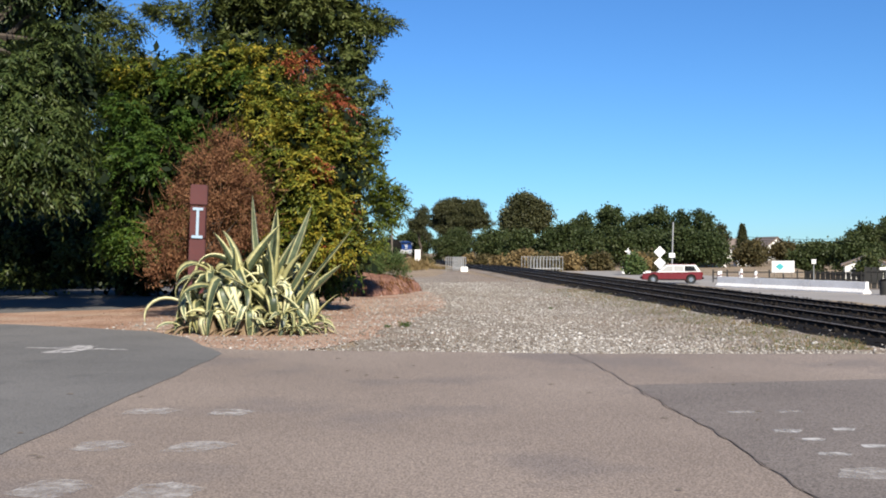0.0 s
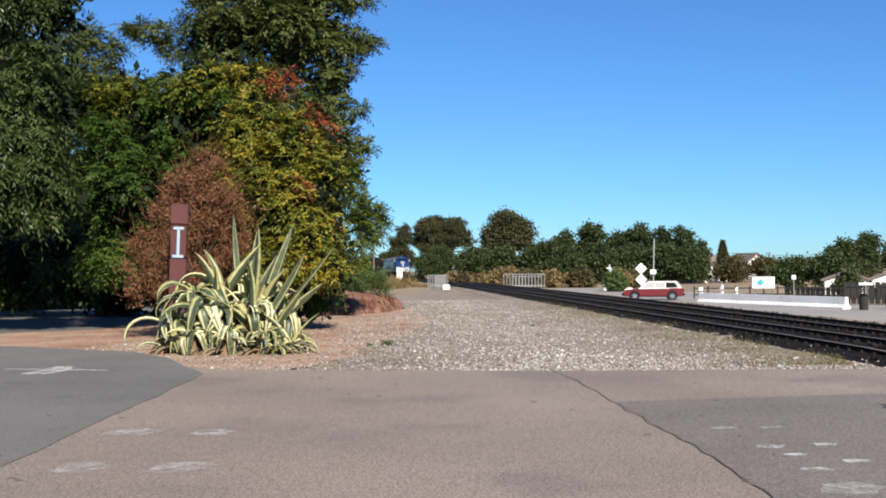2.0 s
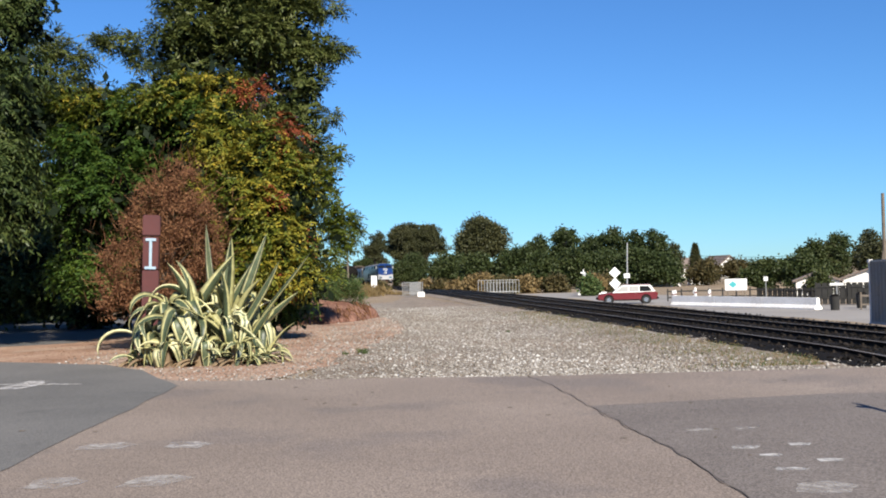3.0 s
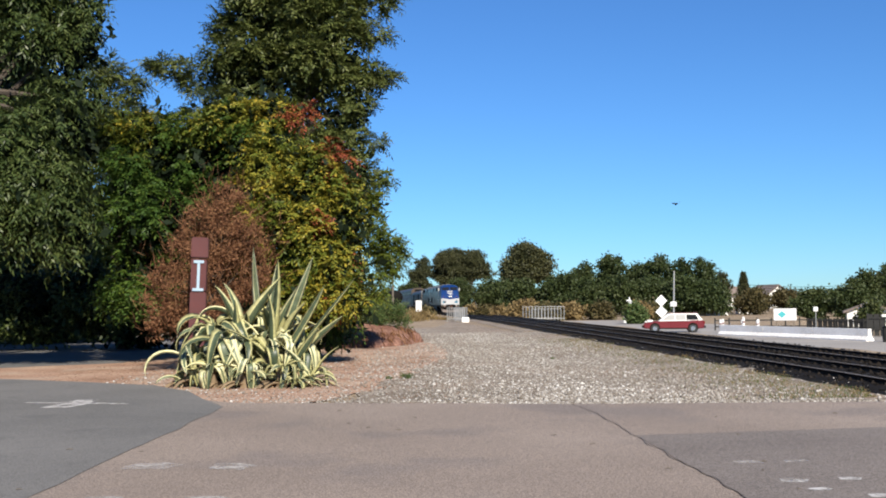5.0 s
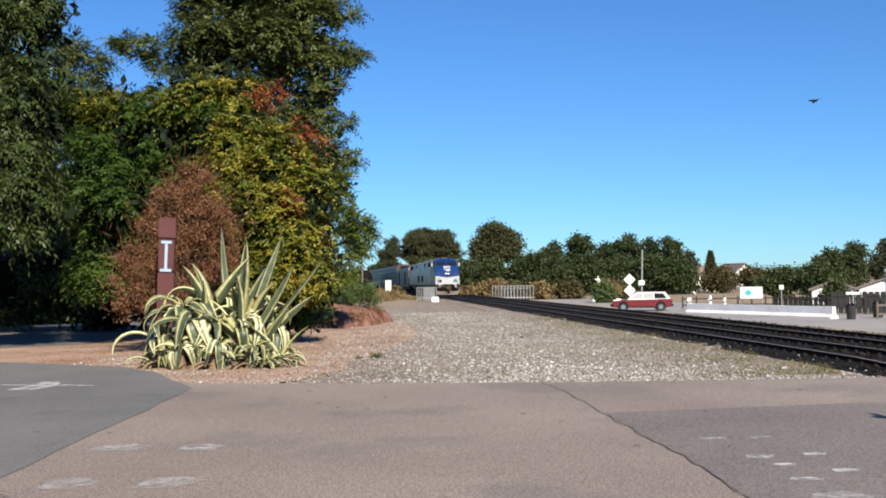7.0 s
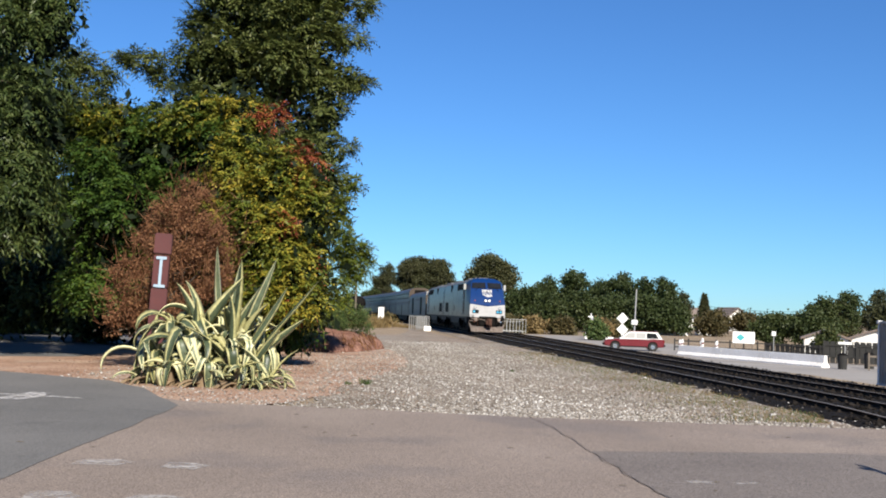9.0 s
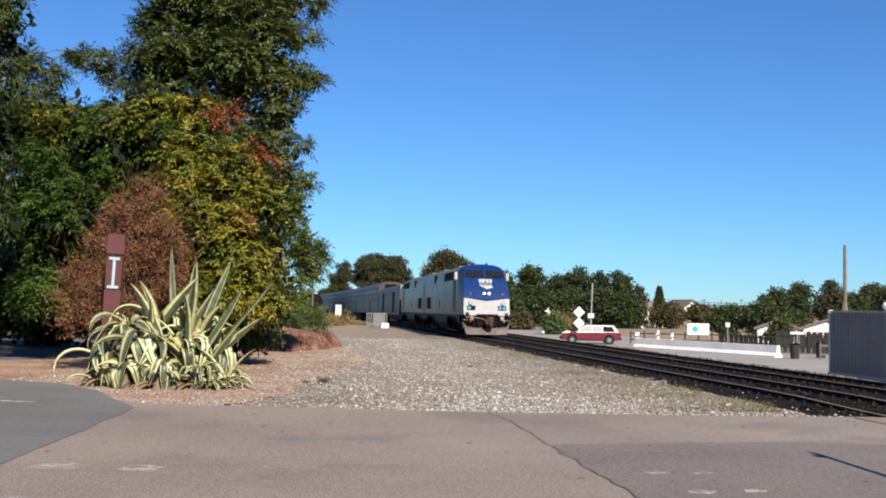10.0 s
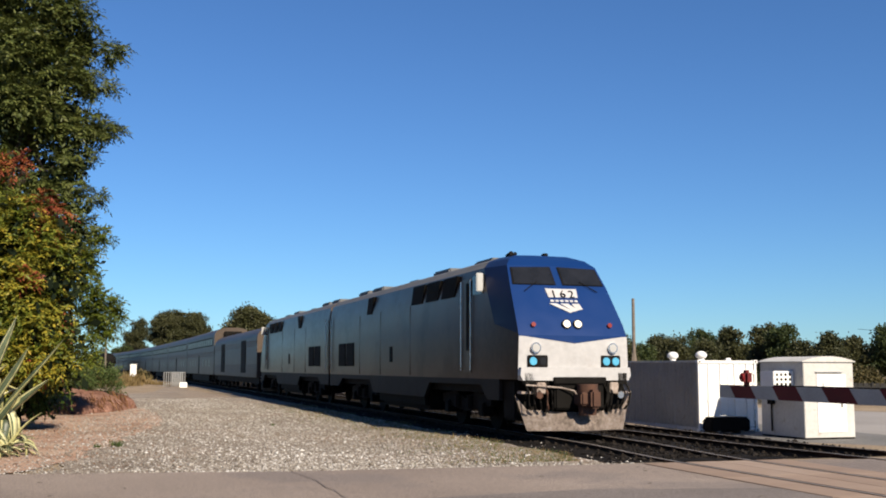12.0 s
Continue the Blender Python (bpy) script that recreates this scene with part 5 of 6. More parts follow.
    for x, y, sc, z, kinds in rosettes:
        stem = rodded((x, y, 0), (x, y, z + 0.12), 0.16 * sc, 0.12 * sc, 8)
        part("stem", stem, M_AGAVE_DRY, ob)
        turn = rnd.uniform(0, 360)
        for kind, n in kinds.items():
            for i in range(n):
                turn += 137.5
                k = sc * rnd.uniform(0.8, 1.15)
                leaf_of(rnd.choice(sets[kind]), Matrix.Translation((x, y, z + rnd.uniform(-0.1, 0.15))) @ pose(0, 0, 0, 0, 0, turn + rnd.uniform(-30, 30)) @ pose(0, 0, 0, rnd.uniform(-16, 10), rnd.uniform(-35, 35), 0) @ Matrix.Translation((0, 0.06, 0)) @ Matrix.Diagonal((k, k, k, 1)))
        for i in range(5):
            leaf_of(withered, Matrix.Translation((x, y, 0.06)) @ pose(0, 0, 0, rnd.uniform(-8, 4), 0, rnd.uniform(0, 360)) @ Matrix.Diagonal((sc, sc, sc, 1)), "withered_leaf")
    return ob


build_agave()


# ---- sculpted post ----
def carved_post():
    ob = thing("post", pose(-5.95, 25.0, -0.05) @ pose(0, 0, 0, 0, 2.0, 8), "dark red timber post with a pale blue beam emblem", "post")
    rnd = random.Random(3)
    for z0, z1, w, tw in ((0.0, 1.0, 0.19, 0), (1.0, 2.02, 0.19, 1.5), (2.035, 2.80, 0.178, -1.0), (2.83, 3.32, 0.20, 1.5)):
        bm = boxed(-w, w, -w, w, z0, z1, 0.02)
        for v in bm.verts:
            v.co += Vector((noise.noise(v.co * 7), noise.noise(v.co * 7 + Vector((5, 0, 0))), 0)) * 0.012
        b = part("block", bm, M_REDPAINT, ob)
        b.matrix_basis = pose(0, 0, 0, 0, 0, tw)
    e = part("emblem", boxed(-0.032, 0.032, -0.205, -0.17, 2.10, 2.74, 0.008), M_PALEBLUE, ob, "pale blue letter I shaped emblem")
    part("flange", boxed(-0.12, 0.12, -0.209, -0.17, 2.70, 2.77, 0.008), M_PALEBLUE, e)
    part("flange", boxed(-0.13, 0.13, -0.213, -0.17, 2.035, 2.105, 0.008), M_PALEBLUE, e)
    return ob


carved_post()


# ---- loose stones, litter, weeds ----
def stones(name, n, place, size, material, label, category, zbase):
    """Angular pebbles: squashed, jittered octahedra in one mesh."""
    base = np.array([(1, 0, 0), (0, 1, 0), (-1, 0, 0), (0, -1, 0), (0, 0, 0.8), (0, 0, -0.6)], float)
    tri = np.array([(0, 1, 4), (1, 2, 4), (2, 3, 4), (3, 0, 4), (1, 0, 5), (2, 1, 5), (3, 2, 5), (0, 3, 5)])
    c = place(n)
    n = len(c)
    a = rng.uniform(0, 2 * np.pi, n)
    r = size * np.exp(rng.normal(0, 0.35, n))
    v = base[None] * (1 + rng.uniform(-0.35, 0.35, (n, 6, 3))) * r[:, None, None] * np.array((1, 1, 0.75))
    x = v[:, :, 0] * np.cos(a)[:, None] - v[:, :, 1] * np.sin(a)[:, None]
    y = v[:, :, 0] * np.sin(a)[:, None] + v[:, :, 1] * np.cos(a)[:, None]
    v = np.stack([x + c[:, :1], y + c[:, 1:2], v[:, :, 2] + zbase + r[:, None] * 0.25 + c[:, 2:3]], 2).reshape(-1, 3)
    f = (tri[None] + 6 * np.arange(n)[:, None, None]).reshape(-1, 3)
    return tagged(raw(name, v, f, material), label, category, "", "stuff")


def on_gravel(n):
    y = 17.3 + 42 * rng.uniform(0, 1, n) ** 1.7
    lo, hi = -1.7 - 0.02 * y, 7.9 - (y - 17) * 0.053
    hi = hi + rng.normal(0, 0.4, n)
    x = lo + (hi - lo) * rng.uniform(0, 1, n) ** 0.85
    patch = 0.5 + 0.25 * np.sin(1.3 * x + 0.35 * y) + 0.25 * np.sin(2.9 * x - 0.8 * y + 1.0) * np.sin(0.6 * y)
    centre = 3.0 - (y - 17) * 0.045
    keep = 0.22 + 0.55 * np.exp(-((x - centre) / 2.2) ** 2) + 0.45 * (patch - 0.4)
    return np.stack([x, y, 0 * x], 1)[rng.uniform(0, 1, n) < keep]


def on_soil(n):
    y = 17.9 + 20 * rng.uniform(0, 1, n) ** 1.5
    x = -7.5 + 8 * rng.uniform(0, 1, n)
    k = (x > -3.4 - (y - 17.8) * 0.9) & (x < 0.5)
    return np.stack([x, y, 0 * x], 1)[k]


def on_bed(n):
    s = 17.5 + 45 * rng.uniform(0, 1, n) ** 1.5
    d = np.where(rng.uniform(0, 1, n) < 0.5, TRACK_1, TRACK_2) + rng.uniform(-1.95, 2.0, n)
    out = np.array([tuple(on_line(a, b)) for a, b in zip(s, d)])
    out[:, 2] = np.where(d > 12.4, -0.11, np.where(np.abs(d - TRACK_1 + 1.8) < 0.3, -0.06, 0))
    return out


stones("gravel_stones", 84000, on_gravel, 0.019, M_STONE, "loose pale crushed stones", "gravel", GZ)
stones("soil_pebbles", 6000, on_soil, 0.018, M_STONE, "scattered pebbles on bare soil", "pebbles", GZ + 0.004)
stones("ballast_stones", 9000, on_bed, 0.035, M_BALLAST_STONE, "dark oily ballast stones", "ballast", -0.035)


def litter_points(n):
    y = 18.2 + 12 * rng.uniform(0, 1, n)
    x = -9.5 + 10 * rng.uniform(0, 1, n)
    return np.stack([x, y, np.full(n, -0.015)], 1)


pts_ = litter_points(1800)
v_, f_ = leaf_cloud(pts_, np.tile((0.0, 0.0, 0.05), (len(pts_), 1)), 0.07, 0.035, 0.0, 1, 0.01)
v_[:, 2] = -0.024 + 0.02 * rng.uniform(0, 1, len(v_))
tagged(raw("leaf_litter", v_, f_, L_DRY), "fallen dry leaves on the soil", "leaf litter", "", "stuff")


def tuft(name, x, y, z, n, h, material, label, category, spread):
    base = np.stack([rng.normal(x, spread, n), rng.normal(y, spread, n), np.full(n, z)], 1)
    d = unit(np.stack([rng.normal(0, 0.45, n), rng.normal(0, 0.45, n), np.ones(n)], 1))
    side = unit(np.cross(d, rng.normal(0, 1, (n, 3)))) * h * 0.035
    ln = h * rng.uniform(0.5, 1.2, (n, 1))
    v = np.stack([base - side, base + side, base + d * ln * 0.6 + side * 0.7, base + d * ln + rng.normal(0, h * 0.1, (n, 3))], 1).reshape(-1, 3)
    return tagged(raw(name, v, np.arange(4 * n).reshape(n, 4), material), label, category, "", "stuff")


def verge_grass(n):
    """Sparse short blades, half dry, that grow thicker towards the ballast."""
    s = 17.6 + 30 * rng.uniform(0, 1, n) ** 1.6
    d = 8.6 - np.abs(rng.normal(0, 1.1, n)) + 0.3 * np.sin(s * 1.7)
    base = np.array([tuple(on_line(a, b, GZ)) for a, b in zip(s, d)])
    up = unit(np.stack([rng.normal(0, 0.6, n), rng.normal(0, 0.6, n), np.ones(n)], 1))
    side = unit(np.cross(up, rng.normal(0, 1, (n, 3)))) * 0.006
    ln = 0.06 * rng.uniform(0.5, 1.4, (n, 1))
    v = np.stack([base - side, base + side, base + up * ln * 0.6 + side * 0.7, base + up * ln], 1).reshape(-1, 3)
    for name, mt, k in (("short_grass", L_WEED, 0), ("dry_grass", L_GRASS, 1)):
        w = v.reshape(-1, 4, 3)[k::2].reshape(-1, 3)
        tagged(raw(name, w, np.arange(len(w)).reshape(-1, 4), mt), "sparse short grass in the gravel beside the ballast", "grass", "", "stuff")


verge_grass(9000)
for x, y, h in ((-0.85, 23.6, 0.16), (-1.25, 23.4, 0.09), (3.2, 31, 0.07)):
    tuft("weed", x, y, GZ, 90, h, L_WEED, "small green weed in the gravel", "weed", h * 0.4)
for x, y, h, n in ((-3.2, 100, 1.0, 500), (-4.6, 98, 0.9, 500), (-1.2, 106, 0.5, 300), (0.2, 104, 0.4, 300), (-6, 104, 1.2, 500), (-8, 96, 1.3, 600), (-2.8, 92, 0.7, 300), (-5.4, 88, 0.8, 400)):
    tuft("dry_grass", x, y, ground_z(x, y), n, h, L_GRASS, "tuft of dry straw-coloured grass", "grass", h * 0.9)
for s, d in [(24 + 7 * i, 8.2 + 0.4 * math.sin(i * 2.1)) for i in range(9)]:
    p = on_line(s, d)
    tuft("dry_grass", p.x, p.y, -0.05, 60, 0.14, L_GRASS, "tuft of dry straw-coloured grass", "grass", 0.3)


# ---- container and signal hut beyond the tracks ----
def line_pose(s, d, z):
    """A frame with x to the right of the line and y along it, away."""
    return Matrix.Translation(U * s + NR * d + Vector((0, 0, z))) @ pose(0, 0, 0, 0, 0, 2.9)


def container():
    W, Lg, Hh = 2.44, 6.06, 2.59
    ob = thing("shipping_container", line_pose(33.1, 20.35, -0.63), "off-white corrugated steel shipping container", "container")
    def corr(n, length, place):
        bm = bmesh.new()
        prof, k = [], length / n
        for i in range(n):
            for u, o in ((0.0, 0.0), (0.32, 0.0), (0.5, 0.036), (0.82, 0.036)):
                prof.append(((i + u) * k, o))
        prof.append((length, 0.0))
        lo = [bm.verts.new(place(a, o, 0.16)) for a, o in prof]
        hi = [bm.verts.new(place(a, o, Hh - 0.1)) for a, o in prof]
        for i in range(len(prof) - 1):
            bm.faces.new((lo[i], lo[i + 1], hi[i + 1], hi[i]))
        bmesh.ops.solidify(bm, geom=bm.faces[:], thickness=0.004)
        bmesh.ops.recalc_face_normals(bm, faces=bm.faces[:])
        return bm
    part("side_panel", corr(22, Lg - 0.2, lambda a, o, z: (0.02 + o, 0.1 + a, z)), M_CREAM, ob, "corrugated side wall")
    part("side_panel", corr(22, Lg - 0.2, lambda a, o, z: (W - 0.02 - o, 0.1 + a, z)), M_CREAM, ob)
    part("end_panel", corr(8, W - 0.2, lambda a, o, z: (0.1 + a, Lg - 0.03 - o, z)), M_CREAM, ob)
    part("roof_panel", boxed(0.05, W - 0.05, 0.05, Lg - 0.05, Hh - 0.08, Hh - 0.02), M_CREAM, ob)
    part("floor_frame", boxed(0.04, W - 0.04, 0.04, Lg - 0.04, 0.05, 0.18), M_BLACK, ob)
    for x in (0.05, W - 0.05):
        for y in (0.05, Lg - 0.05):
            part("corner_post", boxed(x - 0.05, x + 0.05, y - 0.05, y + 0.05, 0.1, Hh - 0.1, 0.01), M_WHITE, ob)
            for z in (0.0, Hh - 0.13):
                c = part("corner_casting", boxed(x - 0.085, x + 0.085, y - 0.085, y + 0.085, z, z + 0.13, 0.012), M_WHITE, ob)
                part("slot", boxed(x - 0.03, x + 0.03, y - 0.089, y - 0.08, z + 0.035, z + 0.095), M_BLACK, c)
    for x in (0.03, W - 0.03):
        part("top_rail", boxed(x - 0.03, x + 0.03, 0.13, Lg - 0.13, Hh - 0.1, Hh - 0.02, 0.008), M_CREAM, ob)
        part("bottom_rail", boxed(x - 0.03, x + 0.03, 0.13, Lg - 0.13, 0.04, 0.18, 0.008), M_CREAM, ob)
    for z in (0.11, Hh - 0.08):
        part("end_rail", boxed(0.13, W - 0.13, 0.0, 0.08, z - 0.055, z + 0.055, 0.01), M_WHITE, ob)
    for i in range(2):
        x0 = 0.12 + i * 1.1
        dr = part("door", boxed(x0, x0 + 1.09, 0.03, 0.08, 0.18, Hh - 0.15, 0.008), M_WHITE, ob, "white steel end door")
        for x in (x0 + 0.28, x0 + 0.78):
            rb = rodded((x, 0.0, 0.12), (x, 0.0, Hh - 0.12), 0.017, 0.017, 8)
            part("locking_bar", rb, M_WHITE, dr)
            part("cam_bracket", boxed(x - 0.04, x + 0.04, -0.03, 0.035, 1.1, 1.18, 0.006), M_WHITE, dr)
        for k in range(5):
            part("hinge", boxed(x0 - 0.02 if i == 0 else x0 + 1.05, x0 + 0.04 if i == 0 else x0 + 1.11, -0.005, 0.04, 0.4 + 0.42 * k, 0.52 + 0.42 * k), M_WHITE, dr)
    for x, y in ((0.35, 0.35), (0.35, 2.35)):
        v = rodded((x, y, Hh - 0.05), (x, y, Hh + 0.10), 0.11, 0.11, 14)
        bmesh.ops.create_uvsphere(v, u_segments=18, v_segments=10, radius=0.21, matrix=Matrix.Translation((x, y, Hh + 0.17)) @ Matrix.Diagonal((1, 1, 0.72, 1)))
        part("roof_vent", v, M_WHITE, ob, "round white turbine vent", True)
    part("lifting_eye", boxed(1.25, 1.45, 0.1, 0.2, Hh - 0.03, Hh + 0.07, 0.02), M_WHITE, ob)
    return ob


container()
pad_ = [(U * a + NR * b)[:2] for a, b in ((25.5, 19.6), (25.5, 26), (41, 26), (41, 19.4), (33, 19.3))]
tagged(part("gravel_pad", prism([tuple(p) for p in pad_], -0.95, -0.632, "z"), M_ROAD_DARK), "low dark grey grit pad under the container and hut", "gravel pad", "", "structure")


def cabinet():
    """Near-black box added for a shadow's dark shape in front of the container's doors."""
    ob = thing("utility_box", line_pose(32.25, 20.3, -0.632), "near-black box put where a shadow lies before the container", "utility box")
    part("body", boxed(0, 1.6, 0, 0.6, 0.08, 0.52, 0.05), M_BLACK, ob, "near-black body as dark as the shadow")
    part("lid", boxed(0.06, 1.54, 0.05, 0.55, 0.515, 0.58, 0.03), M_BLACK, ob)
    for x in (0.25, 1.2):
        part("skid", boxed(x, x + 0.15, 0.03, 0.57, 0.0, 0.11), M_WOODPOLE, ob)
    hd = bmesh.new()
    tube(hd, [(0.4, 0.1, 0.56), (0.42, 0.1, 0.63), (0.7, 0.1, 0.64), (0.95, 0.1, 0.63), (0.97, 0.1, 0.56)], [0.012] * 5, 6)
    part("handle", hd, M_GALV, ob)
    return ob


cabinet()


def signal_hut():
    W, Lg, Hh = 1.95, 2.35, 2.42
    ob = thing("signal_hut", line_pose(28.94, 21.69, -0.55), "white sheet-metal railway signal hut with a curved roof", "hut")
    part("wall", boxed(0, W, 0, Lg, -0.04, Hh, 0.015), M_CREAM, ob, "off-white sheet metal walls")
    part("base", boxed(0.01, W - 0.01, 0.01, Lg - 0.01, -0.08, 0.0), M_BLACK, ob)
    pts = [(-0.07, Hh)] + [(-0.07 + (W + 0.14) * k / 10, Hh + 0.02 + 0.17 * math.sin(math.pi * k / 10) ** 0.8) for k in range(11)] + [(W + 0.07, Hh)]
    part("roof", prism(pts, -0.05, Lg + 0.05, "y"), M_CREAM, ob, "shallow curved metal roof")
    dr = part("door", boxed(0.5, 1.62, -0.022, 0.02, 0.14, 2.02, 0.006), M_WHITE, ob, "white steel door")
    part("handle", boxed(1.42, 1.45, -0.06, -0.02, 0.95, 1.12, 0.005), M_BLACK, dr)
    part("drip_rail", boxed(0.45, 1.5, -0.06, 0.0, 2.08, 2.11), M_GALV, ob)
    part("latch_bar", boxed(0.72, 0.74, -0.05, -0.02, 1.3, 1.75), M_GALV, dr)
    ac = part("air_conditioner", boxed(-0.78, -0.003, 0.5, 1.25, 1.42, 2.12, 0.02), M_WHITE, ob, "white perforated air conditioner box")
    for r in range(4):
        for c in range(4):
            part("vent_hole", boxed(-0.69 + 0.165 * c, -0.61 + 0.165 * c, 0.49, 0.51, 1.50 + 0.155 * r, 1.58 + 0.155 * r), M_BLACK, ac)
    part("conduit", rodded((-0.05, 1.7, 0.1), (-0.05, 1.7, 1.5), 0.03, 0.03, 8), M_BLACK, ob)
    part("switch_box", boxed(-0.14, 0, 1.55, 1.82, 1.0, 1.45, 0.01), M_BLACK, ob)
    return ob


signal_hut()


# ---- crossing gate ----
def crossing_gate():
    ob = thing("crossing_gate", pose(6.1, 0, 0), "lowered red and white striped crossing gate arm", "crossing gate")
    z, y0, y1 = 1.40, 2.2, 10.65
    h, edge, i = 0.07, y1, 0
    while edge > y0:
        b = max(y0, edge - (0.27 if i == 0 else 0.42))
        pts = [(edge if i == 0 else edge - 0.06, z - h), (edge if i == 0 else edge + 0.06, z + h), (b + 0.06, z + h), (b - 0.06, z - h)]
        part("arm_board", prism(pts, -0.012, 0.012, "x"), M_GATEGREY if i % 2 == 0 else M_GATERED, ob)
        edge, i = b, i + 1
    for y in (10.1, 7.5, 4.9):
        lamp = part("warning_lamp", boxed(-0.05, 0.05, y - 0.055, y + 0.055, z + 0.075, z + 0.235, 0.03), M_GATERED, ob, "red gate lamp")
        part("lens", rodded((-0.05, y, z + 0.155), (-0.065, y, z + 0.155), 0.045, 0.04, 14), M_LENSRED, lamp)
        part("bracket", boxed(-0.015, 0.015, y - 0.03, y + 0.03, z + 0.055, z + 0.10), M_BLACK, ob)
    part("cable", rodded((0.014, 2.3, z + 0.075), (0.014, 9.6, z + 0.075), 0.008, 0.008, 6), M_BLACK, ob)
    part("mechanism", boxed(-0.25, 0.25, 1.6, 2.25, 0.95, 1.75, 0.05), M_GALV, ob, "grey gate mechanism box")
    part("mast", rodded((0, 1.75, -0.01), (0, 1.75, 3.6), 0.06, 0.06, 14), M_GALV, ob, "silver mast", True)
    part("foundation", boxed(-0.35, 0.35, 1.4, 2.1, -0.02, 0.25, 0.03), M_CONCRETE, ob)
    return ob


crossing_gate()


# ---- the lot: car, barrier, signs ----
LZ = LOT_Z - 0.035


def station_wagon():
    """Local: nose towards -x, middle at the origin."""
    ob = thing("station_wagon", pose(17.75, 81.0, LZ) @ pose(0, 0, 0, 0, 0, -9), "parked red station wagon with sun glare painted on its upper half", "car")
    low = [(-2.28, 0.32), (-2.32, 0.55), (-2.22, 0.74), (-1.1, 0.90), (2.18, 0.93), (2.28, 0.70), (2.24, 0.34), (1.75, 0.27), (-1.75, 0.27)]
    lb = prism(low, -0.86, 0.86, "y")
    bmesh.ops.bevel(lb, geom=[e for e in lb.edges if abs(e.verts[0].co.y - e.verts[1].co.y) < 0.01], offset=0.07, segments=3, affect="EDGES", clamp_overlap=True)
    part("body", lb, M_CARRED, ob, "red lower body", True, 40)
    cab = [(-1.15, 0.90), (-0.45, 1.40), (-0.25, 1.46), (1.75, 1.46), (2.15, 0.93)]
    bm = prism(cab, -0.78, 0.78, "y")
    # white stands for sun glare on the windows of a red cabin
    part("cabin", bm, M_WHITE, ob, "cabin coloured white for the window glare")
    part("roof", prism([(-0.32, 1.455), (-0.2, 1.50), (1.7, 1.50), (1.8, 1.455)], -0.74, 0.74, "y"), M_CARRED, ob, "red roof")
    for sy in (-1, 1):
        for pts in ([(-0.92, 0.96), (-0.40, 1.36), (0.05, 1.38), (0.05, 0.96)], [(0.12, 0.96), (0.12, 1.38), (0.85, 1.38), (0.85, 0.96)], [(0.93, 0.96), (0.93, 1.38), (1.62, 1.36), (1.85, 0.98)]):
            # the front panes are pale too, as painted glare
            part("side_window", prism(pts, sy * 0.78, sy * 0.792, "y"), M_GLASS if pts[0][0] > 0.5 else M_LAMPGLASS, ob, "side window, the front ones coloured pale for sun glare")
        for x in (-1.45, 1.4):
            part("wheel_arch", rodded((x, sy * 0.80, 0.36), (x, sy * 0.866, 0.36), 0.39, 0.39, 24), M_BLACK, ob, "dark wheel arch", True)
        part("sill", prism([(-1.0, 0.27), (0.95, 0.27), (0.95, 0.36), (-1.0, 0.36)], sy * 0.86, sy * 0.868, "y"), M_BLACK, ob)
        part("body_stripe", prism([(-1.2, 0.87), (1.2, 0.90), (1.2, 0.94), (-1.1, 0.90)], sy * 0.86, sy * 0.868, "y"), M_WHITE, ob, "white stripe under the windows")
        for x in (-1.45, 1.4):
            w = part("wheel", rodded((x, sy * 0.70, 0.32), (x, sy * 0.885, 0.32), 0.32, 0.31, 24), M_RUBBER, ob, "", True)
            part("hubcap", rodded((x, sy * 0.85, 0.32), (x, sy * 0.895, 0.32), 0.19, 0.17, 18), M_CHROME, w, "bright hubcap", True)
        part("headlight", boxed(-2.29, -2.2, sy * 0.62 - 0.16, sy * 0.62 + 0.16, 0.56, 0.70, 0.02), M_LAMPGLASS, ob)
        part("tail_light", boxed(2.2, 2.285, sy * 0.74 - 0.1, sy * 0.74 + 0.1, 0.62, 0.88, 0.02), M_LENSRED, ob)
    part("windscreen", prism([(-1.13, 0.93), (-0.46, 1.40), (-0.48, 1.42), (-1.16, 0.95)], -0.70, 0.70, "y"), M_GLASS, ob)
    part("bumper", boxed(-2.40, -2.26, -0.84, 0.84, 0.36, 0.52, 0.03), M_BLACK, ob)
    part("bumper", boxed(2.22, 2.36, -0.84, 0.84, 0.36, 0.52, 0.03), M_BLACK, ob)
    return ob


station_wagon()


def barrier_block(m, length):
    ob = thing("concrete_barrier", m, "white-painted concrete road barrier block", "barrier", "barriers round the lot")
    pts = [(-0.30, 0), (0.30, 0), (0.30, 0.08), (0.14, 0.28), (0.10, 0.70), (-0.10, 0.70), (-0.14, 0.28), (-0.30, 0.08)]
    part("block", prism(pts, 0.02, length - 0.02, "x"), M_CONCRETE, ob)
    return ob


a_, b_ = Vector((24.6, 60.5, LZ)), Vector((19.45, 73.6, LZ))
run = b_ - a_
turn_ = math.degrees(math.atan2(run.y, run.x))
nb = 3
for i in range(nb):
    p = a_.lerp(b_, i / nb)
    barrier_block(Matrix.Translation(p) @ pose(0, 0, 0, 0, 0, turn_), run.length / nb)
kb = thing("kerb", pose(20.2, 117.6, LZ) @ pose(0, 0, 0, 0, 0, -6), "low white-painted kerb at the lot's end", "kerb")
part("kerb_stone", boxed(0, 3.2, 0, 0.35, 0, 0.32, 0.04), M_WHITE, kb)


def bollard(x, y, h, r=0.09):
    ob = thing("bollard", pose(x, y, LZ), "white-painted round steel bollard with a band", "bollard", "bollards")
    bm = rodded((0, 0, 0), (0, 0, h), r, r, 14)
